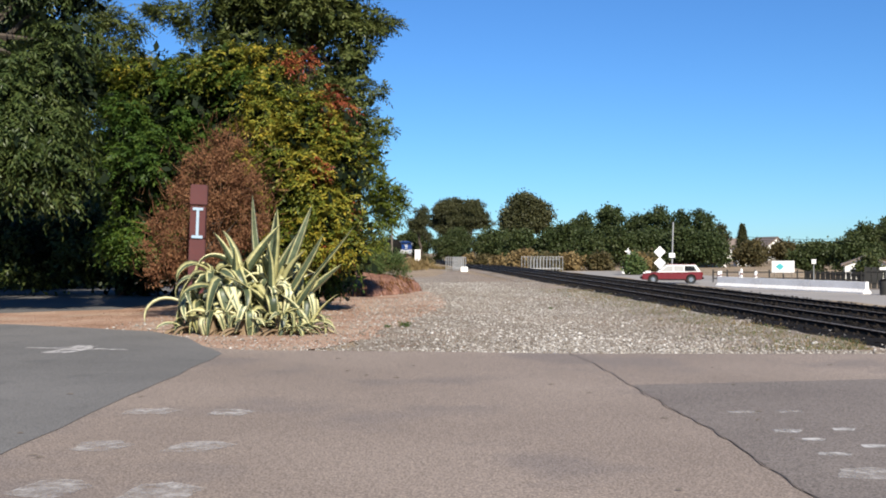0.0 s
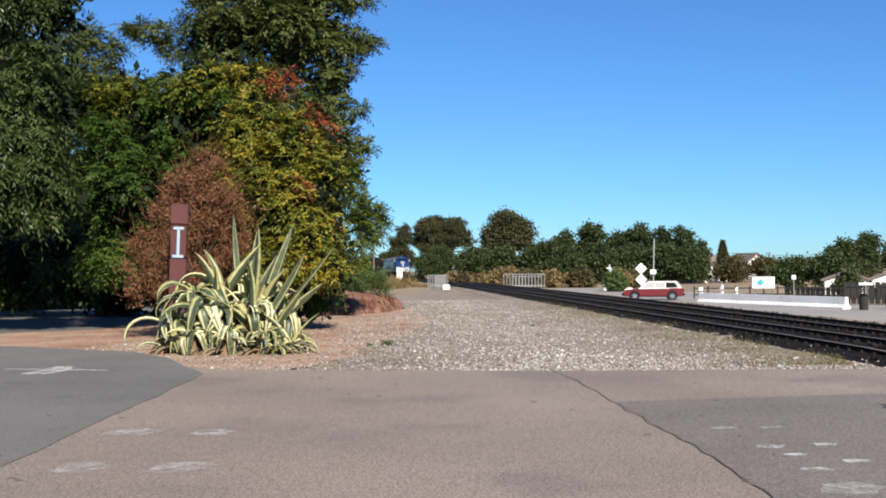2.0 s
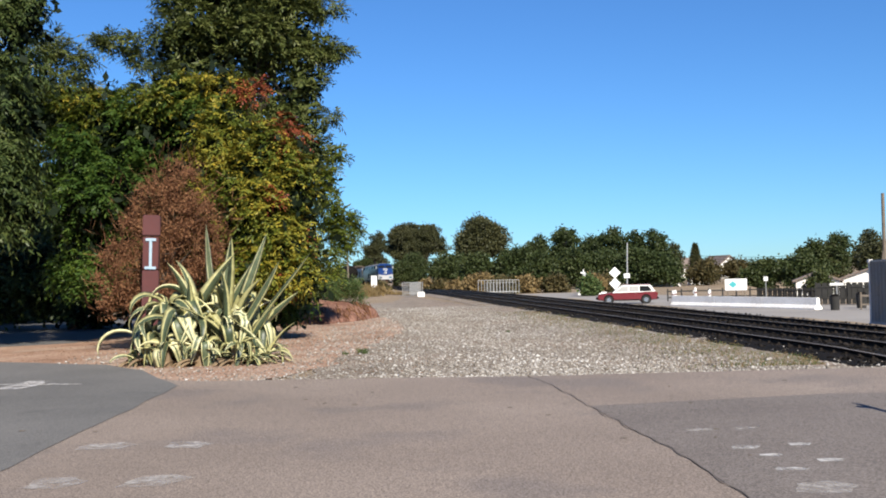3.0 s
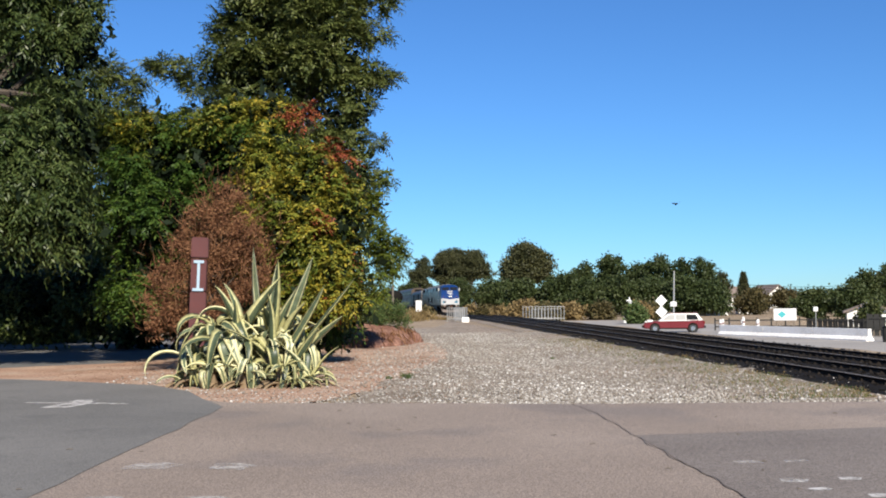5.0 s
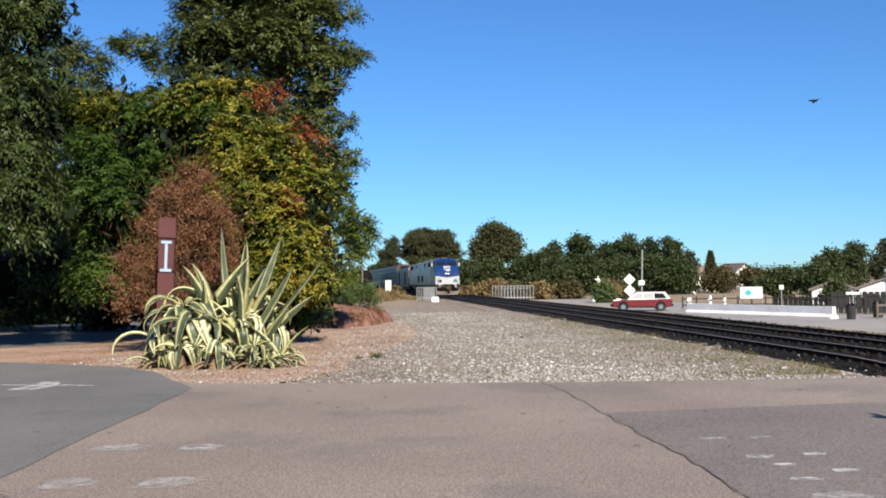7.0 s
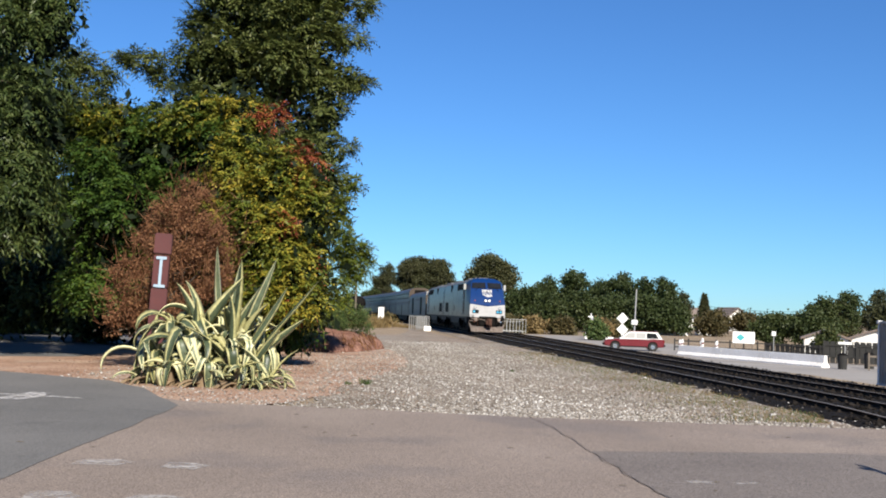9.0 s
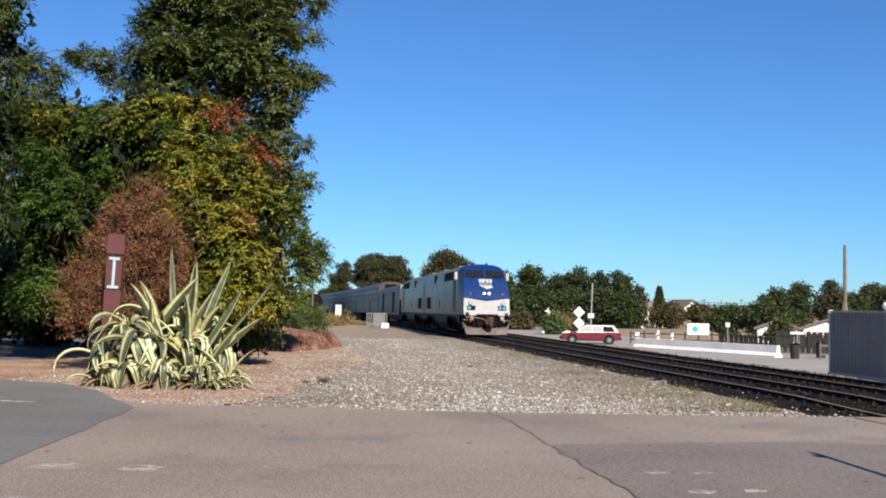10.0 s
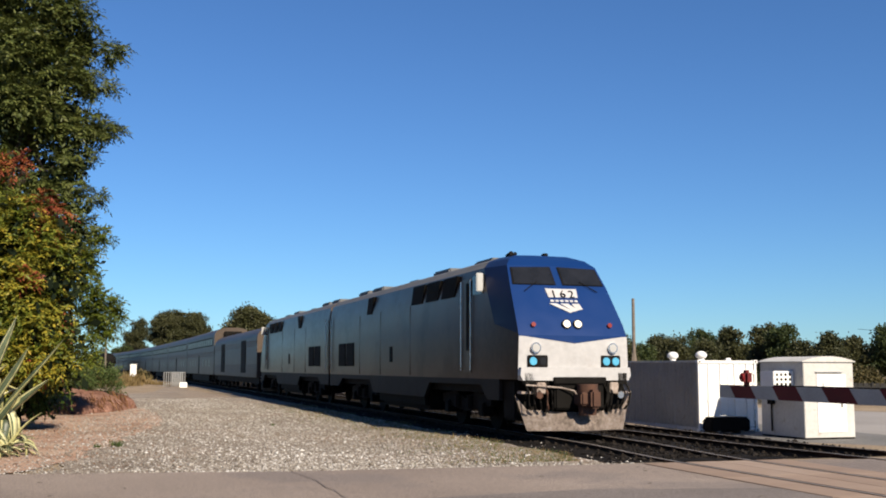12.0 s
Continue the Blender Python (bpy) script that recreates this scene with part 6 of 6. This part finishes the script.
    bmesh.ops.create_uvsphere(bm, u_segments=14, v_segments=6, radius=r, matrix=Matrix.Translation((0, 0, h)))
    part("post", bm, M_WHITE, ob, "", True)
    part("band", rodded((0, 0, h * 0.7), (0, 0, h * 0.8), r + 0.004, r + 0.004, 14), M_GATERED, ob)
    return ob


for x, y, h in ((20.2, 76.5, 0.95), (20.9, 78.5, 0.95), (22.2, 78.0, 0.9), (21.5, 75.2, 1.15), (22.9, 76.5, 0.9), (24.0, 80, 0.9)):
    bollard(x, y, h)


def diamond_sign():
    x, y = 17.7, 85.2
    ob = thing("road_sign", pose(x, y, LZ), "two white diamond boards on one post, seen from behind", "road sign")
    part("post", rodded((0.05, 0.05, 0), (0.05, 0.05, 2.9), 0.035, 0.035, 8), M_GALV, ob)
    for z in (1.55, 2.45):
        part("board", prism([(-0.48, z), (0, z - 0.48), (0.48, z), (0, z + 0.48)], -0.012, 0.012, "y"), M_WHITE, ob, "white diamond board")
    return ob


diamond_sign()


def lamp_pole():
    ob = thing("lamp_pole", pose(21.8, 99.5, LZ), "tall thin grey pole with a small box", "pole")
    part("pole", rodded((0, 0, 0), (0.15, 0, 5.3), 0.08, 0.06, 12), M_GALV, ob, "", True)
    part("box", boxed(-0.28, 0.28, -0.2, 0.1, 1.9, 2.35, 0.03), M_WHITE, ob, "white switch box")
    return ob


lamp_pole()


def board_sign():
    ob = thing("sign_board", pose(24.6, 75.5, LZ) @ pose(0, 0, 0, 0, 0, -16), "white sign board with a teal mark", "sign")
    part("board", boxed(-0.78, 0.78, -0.03, 0.03, 0.95, 1.80, 0.01), M_WHITE, ob)
    part("mark", prism([(-0.52, 1.38), (-0.22, 1.12), (0.08, 1.38), (-0.22, 1.64)], -0.042, -0.031, "y"), M_TEAL, ob, "teal lozenge")
    for x in (-0.6, 0.6):
        part("leg", boxed(x - 0.04, x + 0.04, 0.031, 0.09, 0, 1.7), M_WOODPOLE, ob)
    return ob


board_sign()


def small_sign(x, y, h, w, hh, label, post=M_GALV):
    ob = thing("post_sign", pose(x, y, LZ) @ pose(0, 0, 0, 0, 0, -18), label, "sign", "small signs in the lot")
    part("post", rodded((0, 0.03, 0), (0, 0.03, h), 0.03, 0.03, 8), post, ob)
    part("board", boxed(-w, w, -0.015, 0.0, h - hh, h, 0.004), M_WHITE, ob)
    return ob


small_sign(27.0, 76.0, 1.9, 0.15, 0.32, "small white sign on a thin post")
small_sign(25.3, 59.5, 1.55, 0.38, 0.14, "flat white sign on a low post")


def bin_thing(x, y, h, r):
    ob = thing("waste_bin", pose(x, y, LZ), "dark grey round waste bin in the lot", "bin", "bins")
    part("drum", rodded((0, 0, 0), (0, 0, h), r * 0.9, r, 18), M_DARKFENCE, ob, "", True)
    part("lid", rodded((0, 0, h), (0, 0, h + 0.12), r * 1.05, r * 0.5, 18), M_BLACK, ob, "", True)
    return ob


bin_thing(24.95, 59.0, 0.8, 0.27)
bin_thing(27.4, 61.0, 0.85, 0.3)


def fence(p, q, h, posts, rails, material, label, name="fence", slats=0):
    p, q = Vector(p), Vector(q)
    ob = thing(name, Matrix.Translation(p) @ pose(0, 0, 0, 0, 0, math.degrees(math.atan2((q - p).y, (q - p).x))), label, "fence", "fences")
    ln = (q - p).length
    for i in range(posts):
        x = ln * i / (posts - 1)
        part("post", boxed(x - 0.05, x + 0.05, -0.05, 0.05, 0, h, 0.01), material, ob)
    for k in range(rails):
        z = h * (k + 0.6) / rails
        part("rail", boxed(0, ln, -0.025, 0.025, z - 0.05, z + 0.05), material, ob)
    for i in range(slats):
        x = ln * (i + 0.5) / slats
        part("slat", boxed(x - ln / slats * 0.42, x + ln / slats * 0.42, 0.03, 0.05, 0.05, h * 0.97), material, ob)
    return ob


fence((28.8, 83, LZ), (46, 65, LZ), 0.95, 12, 2, M_DARKFENCE, "long dark timber fence behind the lot", "fence", 60)
fence((27.5, 68, LZ), (48, 60, LZ), 1.5, 12, 2, M_DARKFENCE, "dark boarded fence at the lot's edge", "fence", 60)
fence((26.3, 58.6, LZ), (27.3, 58.2, LZ), 1.0, 2, 2, M_WOODPOLE, "short weathered timber rack", "timber_rack")
fence((22.0, 85, LZ), (30.0, 85, LZ), 1.0, 8, 2, M_DARKFENCE, "dark rail fence behind the bollards")


def railing(x, y, z, length, h, turn, label, n):
    ob = thing("railing", pose(x, y, z) @ pose(0, 0, 0, 0, 0, turn), label, "railing", "culvert railings")
    for k in (0.12, h * 0.97):
        part("rail", rodded((0, 0, k), (length, 0, k), 0.026, 0.026, 8), M_GALV, ob)
    for i in range(n):
        xx = length * i / (n - 1)
        part("post", rodded((xx, 0, -0.1), (xx, 0, h), 0.035, 0.035, 8), M_GALV, ob)
    return ob


railing(0.28, 93.5, 0.1, 2.3, 1.15, 48, "grey steel pipe railing beside the track", 9)
railing(0.95, 92.3, 0.1, 1.6, 1.15, 48, "grey steel pipe railing beside the track", 7)
railing(8.9, 118, -0.3, 4.6, 1.5, -6, "weathered pale pipe railing beyond the tracks", 14)
railing(10.2, 122, -0.3, 3.4, 1.2, -6, "weathered pale pipe railing beyond the tracks", 10)
ft = thing("footing", pose(1.88, 92.6, 0.0), "small white concrete footing beside a railing", "footing")
part("block", boxed(-0.32, 0.32, -0.25, 0.25, -0.1, 0.38, 0.04), M_WHITE, ft)


def relay_box():
    ob = thing("relay_cabinet", pose(-2.72, 112, -0.1), "narrow white steel relay cabinet", "cabinet")
    part("body", boxed(-0.30, 0.30, -0.25, 0.25, 0.0, 2.0, 0.02), M_WHITE, ob)
    part("roof", boxed(-0.34, 0.34, -0.29, 0.29, 2.0, 2.06, 0.01), M_WHITE, ob)
    part("door", boxed(-0.26, 0.26, -0.27, -0.24, 0.15, 1.9, 0.006), M_WHITE, ob)
    return ob


relay_box()


def signal_mast():
    ob = thing("signal_mast", pose(21.1, 119, LZ), "small white railway signal mast", "signal")
    part("mast", rodded((0, 0, 0), (0, 0, 2.9), 0.08, 0.07, 10), M_WHITE, ob, "", True)
    part("head", boxed(-0.1, 0.45, -0.15, 0.15, 1.9, 2.5, 0.05), M_GALV, ob)
    part("arm", boxed(-0.35, 0.2, -0.05, 0.05, 2.45, 2.6, 0.02), M_WHITE, ob)
    return ob


signal_mast()
for x in (20.4, 21.7, 22.2):
    bollard(x, 118.2, 0.9, 0.11)


def utility_pole(x, y, z, h, r, label, arm=0.0):
    ob = thing("utility_pole", pose(x, y, z), label, "pole", "poles")
    part("pole", rodded((0, 0, 0), (0, 0, h), r, r * 0.7, 12), M_WOODPOLE, ob, "", True)
    if arm:
        part("crossarm", boxed(-arm, arm, -0.06, 0.06, h - 0.5, h - 0.36, 0.01), M_WOODPOLE, ob)
    return ob


utility_pole(-4.9, 100, 0.1, 4.4, 0.1, "thin grey post near the parked tank car")
fp = utility_pole(37.9, 80.0, LZ, 8.2, 0.17, "weathered timber pole with braced struts")
for x in (-0.55, 0.55):
    part("strut", rodded((x, 0, 0), (0, 0, 4.2), 0.12, 0.09, 8), M_WOODPOLE, fp)


def cable(p, q, sag, label):
    p, q = Vector(p), Vector(q)
    bm = bmesh.new()
    n = 14
    tube(bm, [p.lerp(q, i / n) - Vector((0, 0, sag * 4 * (i / n) * (1 - i / n))) for i in range(n + 1)], [0.035] * (n + 1), 4)
    tagged(part("power_line", bm, M_BLACK), label, "cable", "", "structure")


cable((60.8, 211.5, 4.9), (84, 196, 4.9), 0.7, "thin dark overhead cable")
cable((60.8, 211.5, 4.4), (84, 196, 4.4), 0.7, "thin dark overhead cable")
cable((128, 172, 9.2), (150, 150, 9.6), 0.9, "thin dark overhead cable")


def tank_car():
    ob = thing("tank_car", pose(-9.6, 205, 0.3) @ pose(0, 0, 0, 0, 0, 8), "dark parked railway tank car", "railway car")
    bm = rodded((0, 0, 2.5), (0, 15, 2.5), 1.5, 1.5, 28)
    bmesh.ops.create_uvsphere(bm, u_segments=28, v_segments=12, radius=1.5, matrix=Matrix.Translation((0, 0, 2.5)) @ Matrix.Diagonal((1, 0.4, 1, 1)))
    bmesh.ops.create_uvsphere(bm, u_segments=28, v_segments=12, radius=1.5, matrix=Matrix.Translation((0, 15, 2.5)) @ Matrix.Diagonal((1, 0.4, 1, 1)))
    part("tank", bm, M_BLACK, ob, "dark grey tank", True)
    part("underframe", boxed(-1.2, 1.2, -0.6, 15.6, 0.75, 1.1), M_BLACK, ob)
    part("dome", rodded((0, 7.5, 3.9), (0, 7.5, 4.5), 0.6, 0.55, 16), M_BLACK, ob)
    part("placard", boxed(1.48, 1.53, 1.5, 3.2, 2.3, 2.8), M_WHITE, ob, "white placard")
    truck(ob, 1.6, 2, 1.8, 0.45)
    truck(ob, 13.4, 2, 1.8, 0.45)
    return ob


tc1 = tank_car()
tc2 = copy_thing(tc1, pose(-12.0, 222, 0.3) @ pose(0, 0, 0, 0, 0, 9))
strip("siding_bed", [170 + 10 * i for i in range(12)], [(-1.2, 0.18), (1.0, 0.3), (5.2, 0.3), (6.2, 0.1)], M_BALLAST, label="dark siding under the parked tank cars", category="ballast")


# ---- houses beyond ----
def house(x, y, z, w, dp, h, rh, turn, wall, label, windows):
    ob = thing("house", pose(x, y, z) @ pose(0, 0, 0, 0, 0, turn), label, "house", "houses beyond the lot")
    part("wall", prism([(-w / 2, 0), (w / 2, 0), (w / 2, h), (0, h + rh), (-w / 2, h)], 0, dp, "y"), wall, ob)
    rf = prism([(-w / 2 - 0.5, h - 0.15), (0, h + rh + 0.05), (w / 2 + 0.5, h - 0.15), (w / 2 + 0.5, h + 0.1), (0, h + rh + 0.3), (-w / 2 - 0.5, h + 0.1)], -0.4, dp + 0.4, "y")
    part("roof", rf, M_ROOFTILE, ob, "brown shingle roof")
    for wx, wz, ww, wh in windows:
        fr = part("window", boxed(wx - ww / 2 - 0.08, wx + ww / 2 + 0.08, -0.06, 0.05, wz - 0.08, wz + wh + 0.08, 0.01), M_WHITE, ob)
        part("pane", boxed(wx - ww / 2, wx + ww / 2, -0.075, -0.05, wz, wz + wh), M_GLASS, fr)
        part("sash_bar", boxed(wx - ww / 2, wx + ww / 2, -0.09, -0.07, wz + wh / 2 - 0.04, wz + wh / 2 + 0.04), M_WHITE, fr)
    return ob


house(72, 225, 0.0, 5.2, 9, 2.6, 2.2, 10, M_HOUSE, "white gabled house with a brown roof", ((-1.2, 1.2, 0.9, 1.2), (1.2, 1.2, 0.9, 1.2), (0, 3.0, 0.8, 0.8)))
house(66, 232, 0.0, 6, 8, 2.7, 1.8, 85, M_HOUSE, "long white house with a dark roof", ((-1.5, 1.2, 1.0, 1.2), (1.2, 1.2, 1.0, 1.2)))
house(61.0, 150, -2.85, 6, 8, 2.7, 1.1, -20, M_HOUSE, "low white house with a shallow brown roof", ((-1.6, 1.0, 1.2, 1.1), (1.2, 1.0, 1.2, 1.1)))
house(68.5, 150, -2.85, 7, 8, 2.9, 1.2, -24, M_HOUSE, "low white house beside the dark fence", ((-1.8, 1.0, 1.2, 1.1), (1.4, 1.0, 1.2, 1.1)))
house(76, 146, -2.85, 6, 8, 2.5, 1.3, -60, M_HOUSE_GREY, "grey house among the trees", ((-1.4, 1.0, 1.2, 1.1), (1.4, 1.0, 1.2, 1.1)))
house(44.5, 170, LZ, 4, 6, 2.4, 1.3, 20, M_HOUSE, "small white house half hidden by trees", ((0, 1.0, 1.2, 1.0),))
house(54.0, 186, LZ - 0.1, 3.0, 6, 1.7, 0.9, -10, M_HOUSE, "small pale shed among shrubs", ((0, 1.0, 1.0, 0.9),))


# ---- far trees ----
def lobes(x, y, z0, z1, w, n, rnd, flat=False):
    """Lobes that fill a crown between two heights, widest in its upper part."""
    out = []
    for i in range(n):
        u = rnd.uniform(0, 1) ** 0.8
        a = rnd.uniform(0, 2 * math.pi)
        wide = w * (0.55 + 0.45 * math.sin(math.pi * (0.25 + 0.6 * u))) * (1 if flat else 1 - 0.45 * u * u)
        r = wide * rnd.uniform(0.28, 0.45)
        k = (wide - r) * rnd.uniform(0.3, 1)
        zz = z0 + r * 0.5 + (z1 - z0 - r * 1.25) * u
        out.append((x + k * math.cos(a), y + 0.6 * k * math.sin(a), zz, r, r, r * 0.8))
    for u, k in ((1.0, 0.42), (0.72, 0.55), (0.4, 0.6)):
        r = w * k
        out.append((x + rnd.uniform(-0.15, 0.15) * w, y, z0 + r * 0.5 + (z1 - z0 - r * 1.3) * u, r, r, r * 0.8))
    return out


def far_tree(x, y, z0, height, w, skirt, leaf, label, n=16, flat=False, seed=0, dens=2.6, size=0.43):
    rnd = random.Random(seed + int(x * 7))
    return tree("far_tree", label, [(leaf, lobes(x, y, z0 + height * skirt, z0 + height * 1.02, w * 1.12, n, rnd, flat), dens, size, size * 0.8, 0.3, 6)],
                (x, y, z0 - 0.1, z0 + height * 0.7, 0.035 * height), "trees along the horizon", "tree", 9, 1.45)


FZ = -0.3
EUCA_LABEL, OAK_LABEL = "tall dark eucalyptus with a domed crown", "dense dark green tree in the far belt"
far_tree(-6.8, 312, FZ, 15.2, 4.4, 0.35, L_EUCA, "slim dark eucalyptus beside the line", 10)
far_tree(1.5, 322, FZ, 18.0, 7.3, 0.36, L_EUCA, EUCA_LABEL, 20, True)
far_tree(8.8, 321, FZ, 17.9, 6.6, 0.36, L_EUCA, EUCA_LABEL, 18, True)
far_tree(16.6, 205, FZ, 14.1, 6.0, 0.30, L_EUCA, EUCA_LABEL, 26)
far_tree(25.5, 190, FZ, 8.6, 3.6, 0.05, L_FAR, OAK_LABEL, 14)
far_tree(30.5, 190, FZ, 10.4, 4.6, 0.0, L_FAR, OAK_LABEL, 20)
far_tree(36.0, 192, FZ, 8.6, 4.0, 0.0, L_FAR, OAK_LABEL, 14)
far_tree(38.4, 188, FZ, 9.8, 4.4, 0.0, L_FAR, OAK_LABEL, 20)
far_tree(42.0, 186, FZ, 8.9, 3.0, 0.0, L_FAR, OAK_LABEL, 14)
far_tree(46.2, 186, FZ, 9.0, 4.5, 0.0, L_FAR, "broad mid-green tree behind the road signs", 22)
far_tree(53.5, 200, FZ, 7.2, 1.8, 0.0, L_EUCA, "narrow dark tree behind the belt", 10)
far_tree(58.5, 196, FZ, 4.0, 3.0, 0.0, L_FARBROWN, "bushy tree with browning leaves", 10)
far_tree(62.5, 190, FZ, 3.8, 3.6, 0.0, L_FARBROWN, "bushy tree with browning leaves", 12)
far_tree(51.5, 176, FZ, 3.4, 3.0, 0.0, L_FARBROWN, "bushy tree with browning leaves", 10)
far_tree(62.0, 175, -2.1, 6.0, 4.2, 0.0, L_FAR, "low green tree before the houses", 14)
far_tree(67.5, 172, -2.1, 6.2, 3.4, 0.0, L_FAR, "low green tree before the houses", 12)
far_tree(73.5, 182, -2.1, 8.2, 4.8, 0.0, L_FAR, "rounded green tree beside the houses", 16)
far_tree(57.5, 141, -2.2, 3.4, 2.0, 0.0, L_FAR, "dark shrub before the white houses", 8)
far_tree(68.5, 139, -2.2, 3.4, 1.5, 0.0, L_FARBROWN, "brownish shrub before the grey house", 8)
for i, (x, y, h, w) in enumerate(((3.2, 300, 6.4, 7), (10, 194, 4.8, 5.5), (14, 184, 4.4, 4.5), (20, 180, 5.2, 5.5), (24, 176, 4.0, 4), (-9.5, 330, 7.5, 7), (29, 172, 4.6, 5), (34, 172, 4.2, 4.5), (39, 170, 4.6, 5), (43, 168, 3.4, 3.6))):
    far_tree(x, y, FZ, h * 1.3, w, 0.0, L_FAR, "dense green shrubs below the far trees", 14, False, i)
for i, (x, y, h, w) in enumerate(((-3.0, 150, 0.9, 2.0), (4.0, 152, 1.3, 1.6), (6.0, 150, 1.6, 1.4), (10.8, 140, 2.2, 2.6), (14.0, 138, 1.8, 2.2), (17.0, 140, 1.6, 2.0), (21, 140, 1.5, 2.2), (8.0, 145, 1.2, 1.6), (26, 135, 1.3, 2.5), (24, 128, 1.6, 1.5))):
    far_tree(x, y, -0.5, h, w, 0.0, L_GRASS if i % 2 else L_FARBROWN, "dry straw-coloured shrub beside the railway", 7, False, i, 5, 0.4)
far_tree(20.5, 112, LZ, 1.9, 1.3, 0.0, L_WEED, "grey-green shrub beside the road signs", 8, False, 3, 8, 0.3)


def conifer(x, y, z0, h, w):
    ob = thing("conifer", pose(x, y, z0), "dark pointed conifer above the roofs", "tree", "trees along the horizon")
    part("trunk", rodded((0, 0, 0), (0, 0, h * 0.9), 0.2, 0.03, 8), M_BARK, ob)
    n = 2600
    u = rng.uniform(0.05, 1, n) ** 0.8
    a = rng.uniform(0, 2 * np.pi, n)
    r = w * (1 - u) * rng.uniform(0.35, 1, n) + 0.05
    p = np.stack([r * np.cos(a), r * np.sin(a), u * h], 1)
    o = np.stack([np.cos(a), np.sin(a), 0 * a], 1)
    v, f = leaf_cloud(p, o, 0.5, 0.2, 0.25, 2, 0.1)
    raw("crown", v, f, L_EUCA, ob)


conifer(60.8, 212, 0.0, 7.2, 2.3)
# wooded rise to the right
rw = random.Random(11)
for i in range(30):
    az = radians(21.0 + 24 * i / 29 + rw.uniform(-0.4, 0.4))
    d = rw.uniform(205, 255)
    x, y = d * math.sin(az), d * math.cos(az)
    deg = math.degrees(az)
    h = (4.8 if deg < 22.4 else 10.2) * rw.uniform(0.75, 1.12)
    far_tree(x, y, ground_z(x, y), h, rw.uniform(4.0, 6.0), 0.05, L_EUCA if i % 3 else L_FAR, "dark tree on the wooded rise", 15, False, i, 2.1, 0.46)
for i in range(9):
    az = radians(23.0 + 2.3 * i)
    x, y = 172 * math.sin(az), 172 * math.cos(az)
    far_tree(x, y, ground_z(x, y), rw.uniform(2.6, 4.6), 4.5, 0.0, L_FARBROWN if i % 3 == 0 else L_FAR, "lower tree before the wooded rise", 12, False, i)
# unseen trees, added along the side road and behind the view, to darken reflections
for x, y, h in ((-30, -40, 9), (0, -55, 10), (35, -45, 9), (-24, 20, 6), (-27, 8, 5.5), (-29, -4, 6), (-30, -17, 6), (-27, 34, 6.5), (-22, 50, 6), (-24, 66, 6), (-26, 84, 6), (-27, 104, 6)):
    far_tree(x, y, -0.06, h, 6.5, 0.0, L_FAR, "added leafy green tree, unseen, that darkens reflections", 9, False, 0, 1.0, 0.9)


# ---- bird ----
def crow():
    ob = thing("bird", pose(0, 0, 0), "dark bird flying with raised wings", "bird")
    bm = bmesh.new()
    tube(bm, [(0, 0.26, 0.02), (0, 0.2, 0.03), (0, 0.08, 0.0), (0, -0.1, 0), (0, -0.2, 0), (0, -0.36, 0.0)], [0.012, 0.045, 0.07, 0.07, 0.04, 0.07], 8)
    part("body", bm, M_BIRD, ob, "", True)
    wings = []
    for sx in (-1, 1):
        w = bmesh.new()
        pts = [(0.0, 0.12), (0.25, 0.19), (0.5, 0.13), (0.70, -0.05), (0.5, -0.14), (0.25, -0.18), (0.0, -0.16)]
        prism([(sx * x, y) for x, y in pts], -0.008, 0.012, "z", 0, w)
        wg = part("wing", w, M_BIRD, ob)
        wings.append((wg, sx))
    return ob, wings


BIRD, WINGS = crow()


def sky_place(az, el, d):
    a, e = radians(az), radians(el)
    return Vector((d * math.cos(e) * math.sin(a), d * math.cos(e) * math.cos(a), 1.65 + d * math.sin(e)))


FLIGHT = [(0.0, 6.6, 1.3, 225), (3.2, 9.4, 1.7, 178), (4.8, 12.17, 5.03, 130), (5.5, 14.13, 5.6, 116), (6.0, 15.7, 6.0, 106), (6.5, 17.64, 6.85, 96), (6.7, 19.1, 7.9, 90), (8.3, 31, 12, 66), (12.0, 75, 16, 50)]


def motions():
    for car, back, length in TRAIN:
        if car is loco_2:    # coupled the other way round, its cab to the rear
            walk(car, [(t / 2, car_pose(nose_at(t / 2) + back, length) @ pose(0, 21.0, 0, 0, 0, 180)) for t in range(25)])
            continue
        walk(car, [(t / 2, car_pose(nose_at(t / 2) + back, length)) for t in range(25)])
    walk(BIRD, [(t, Matrix.Translation(sky_place(az, el, d)) @ pose(0, 0, 0, 14, 12, -158)) for t, az, el, d in FLIGHT])
    for wing, sx in WINGS:
        walk(wing, [(t / 10, pose(0, 0, 0, 0, -sx * (24 + 30 * math.sin(t * 1.7)), 0)) for t in range(121)])


motions()
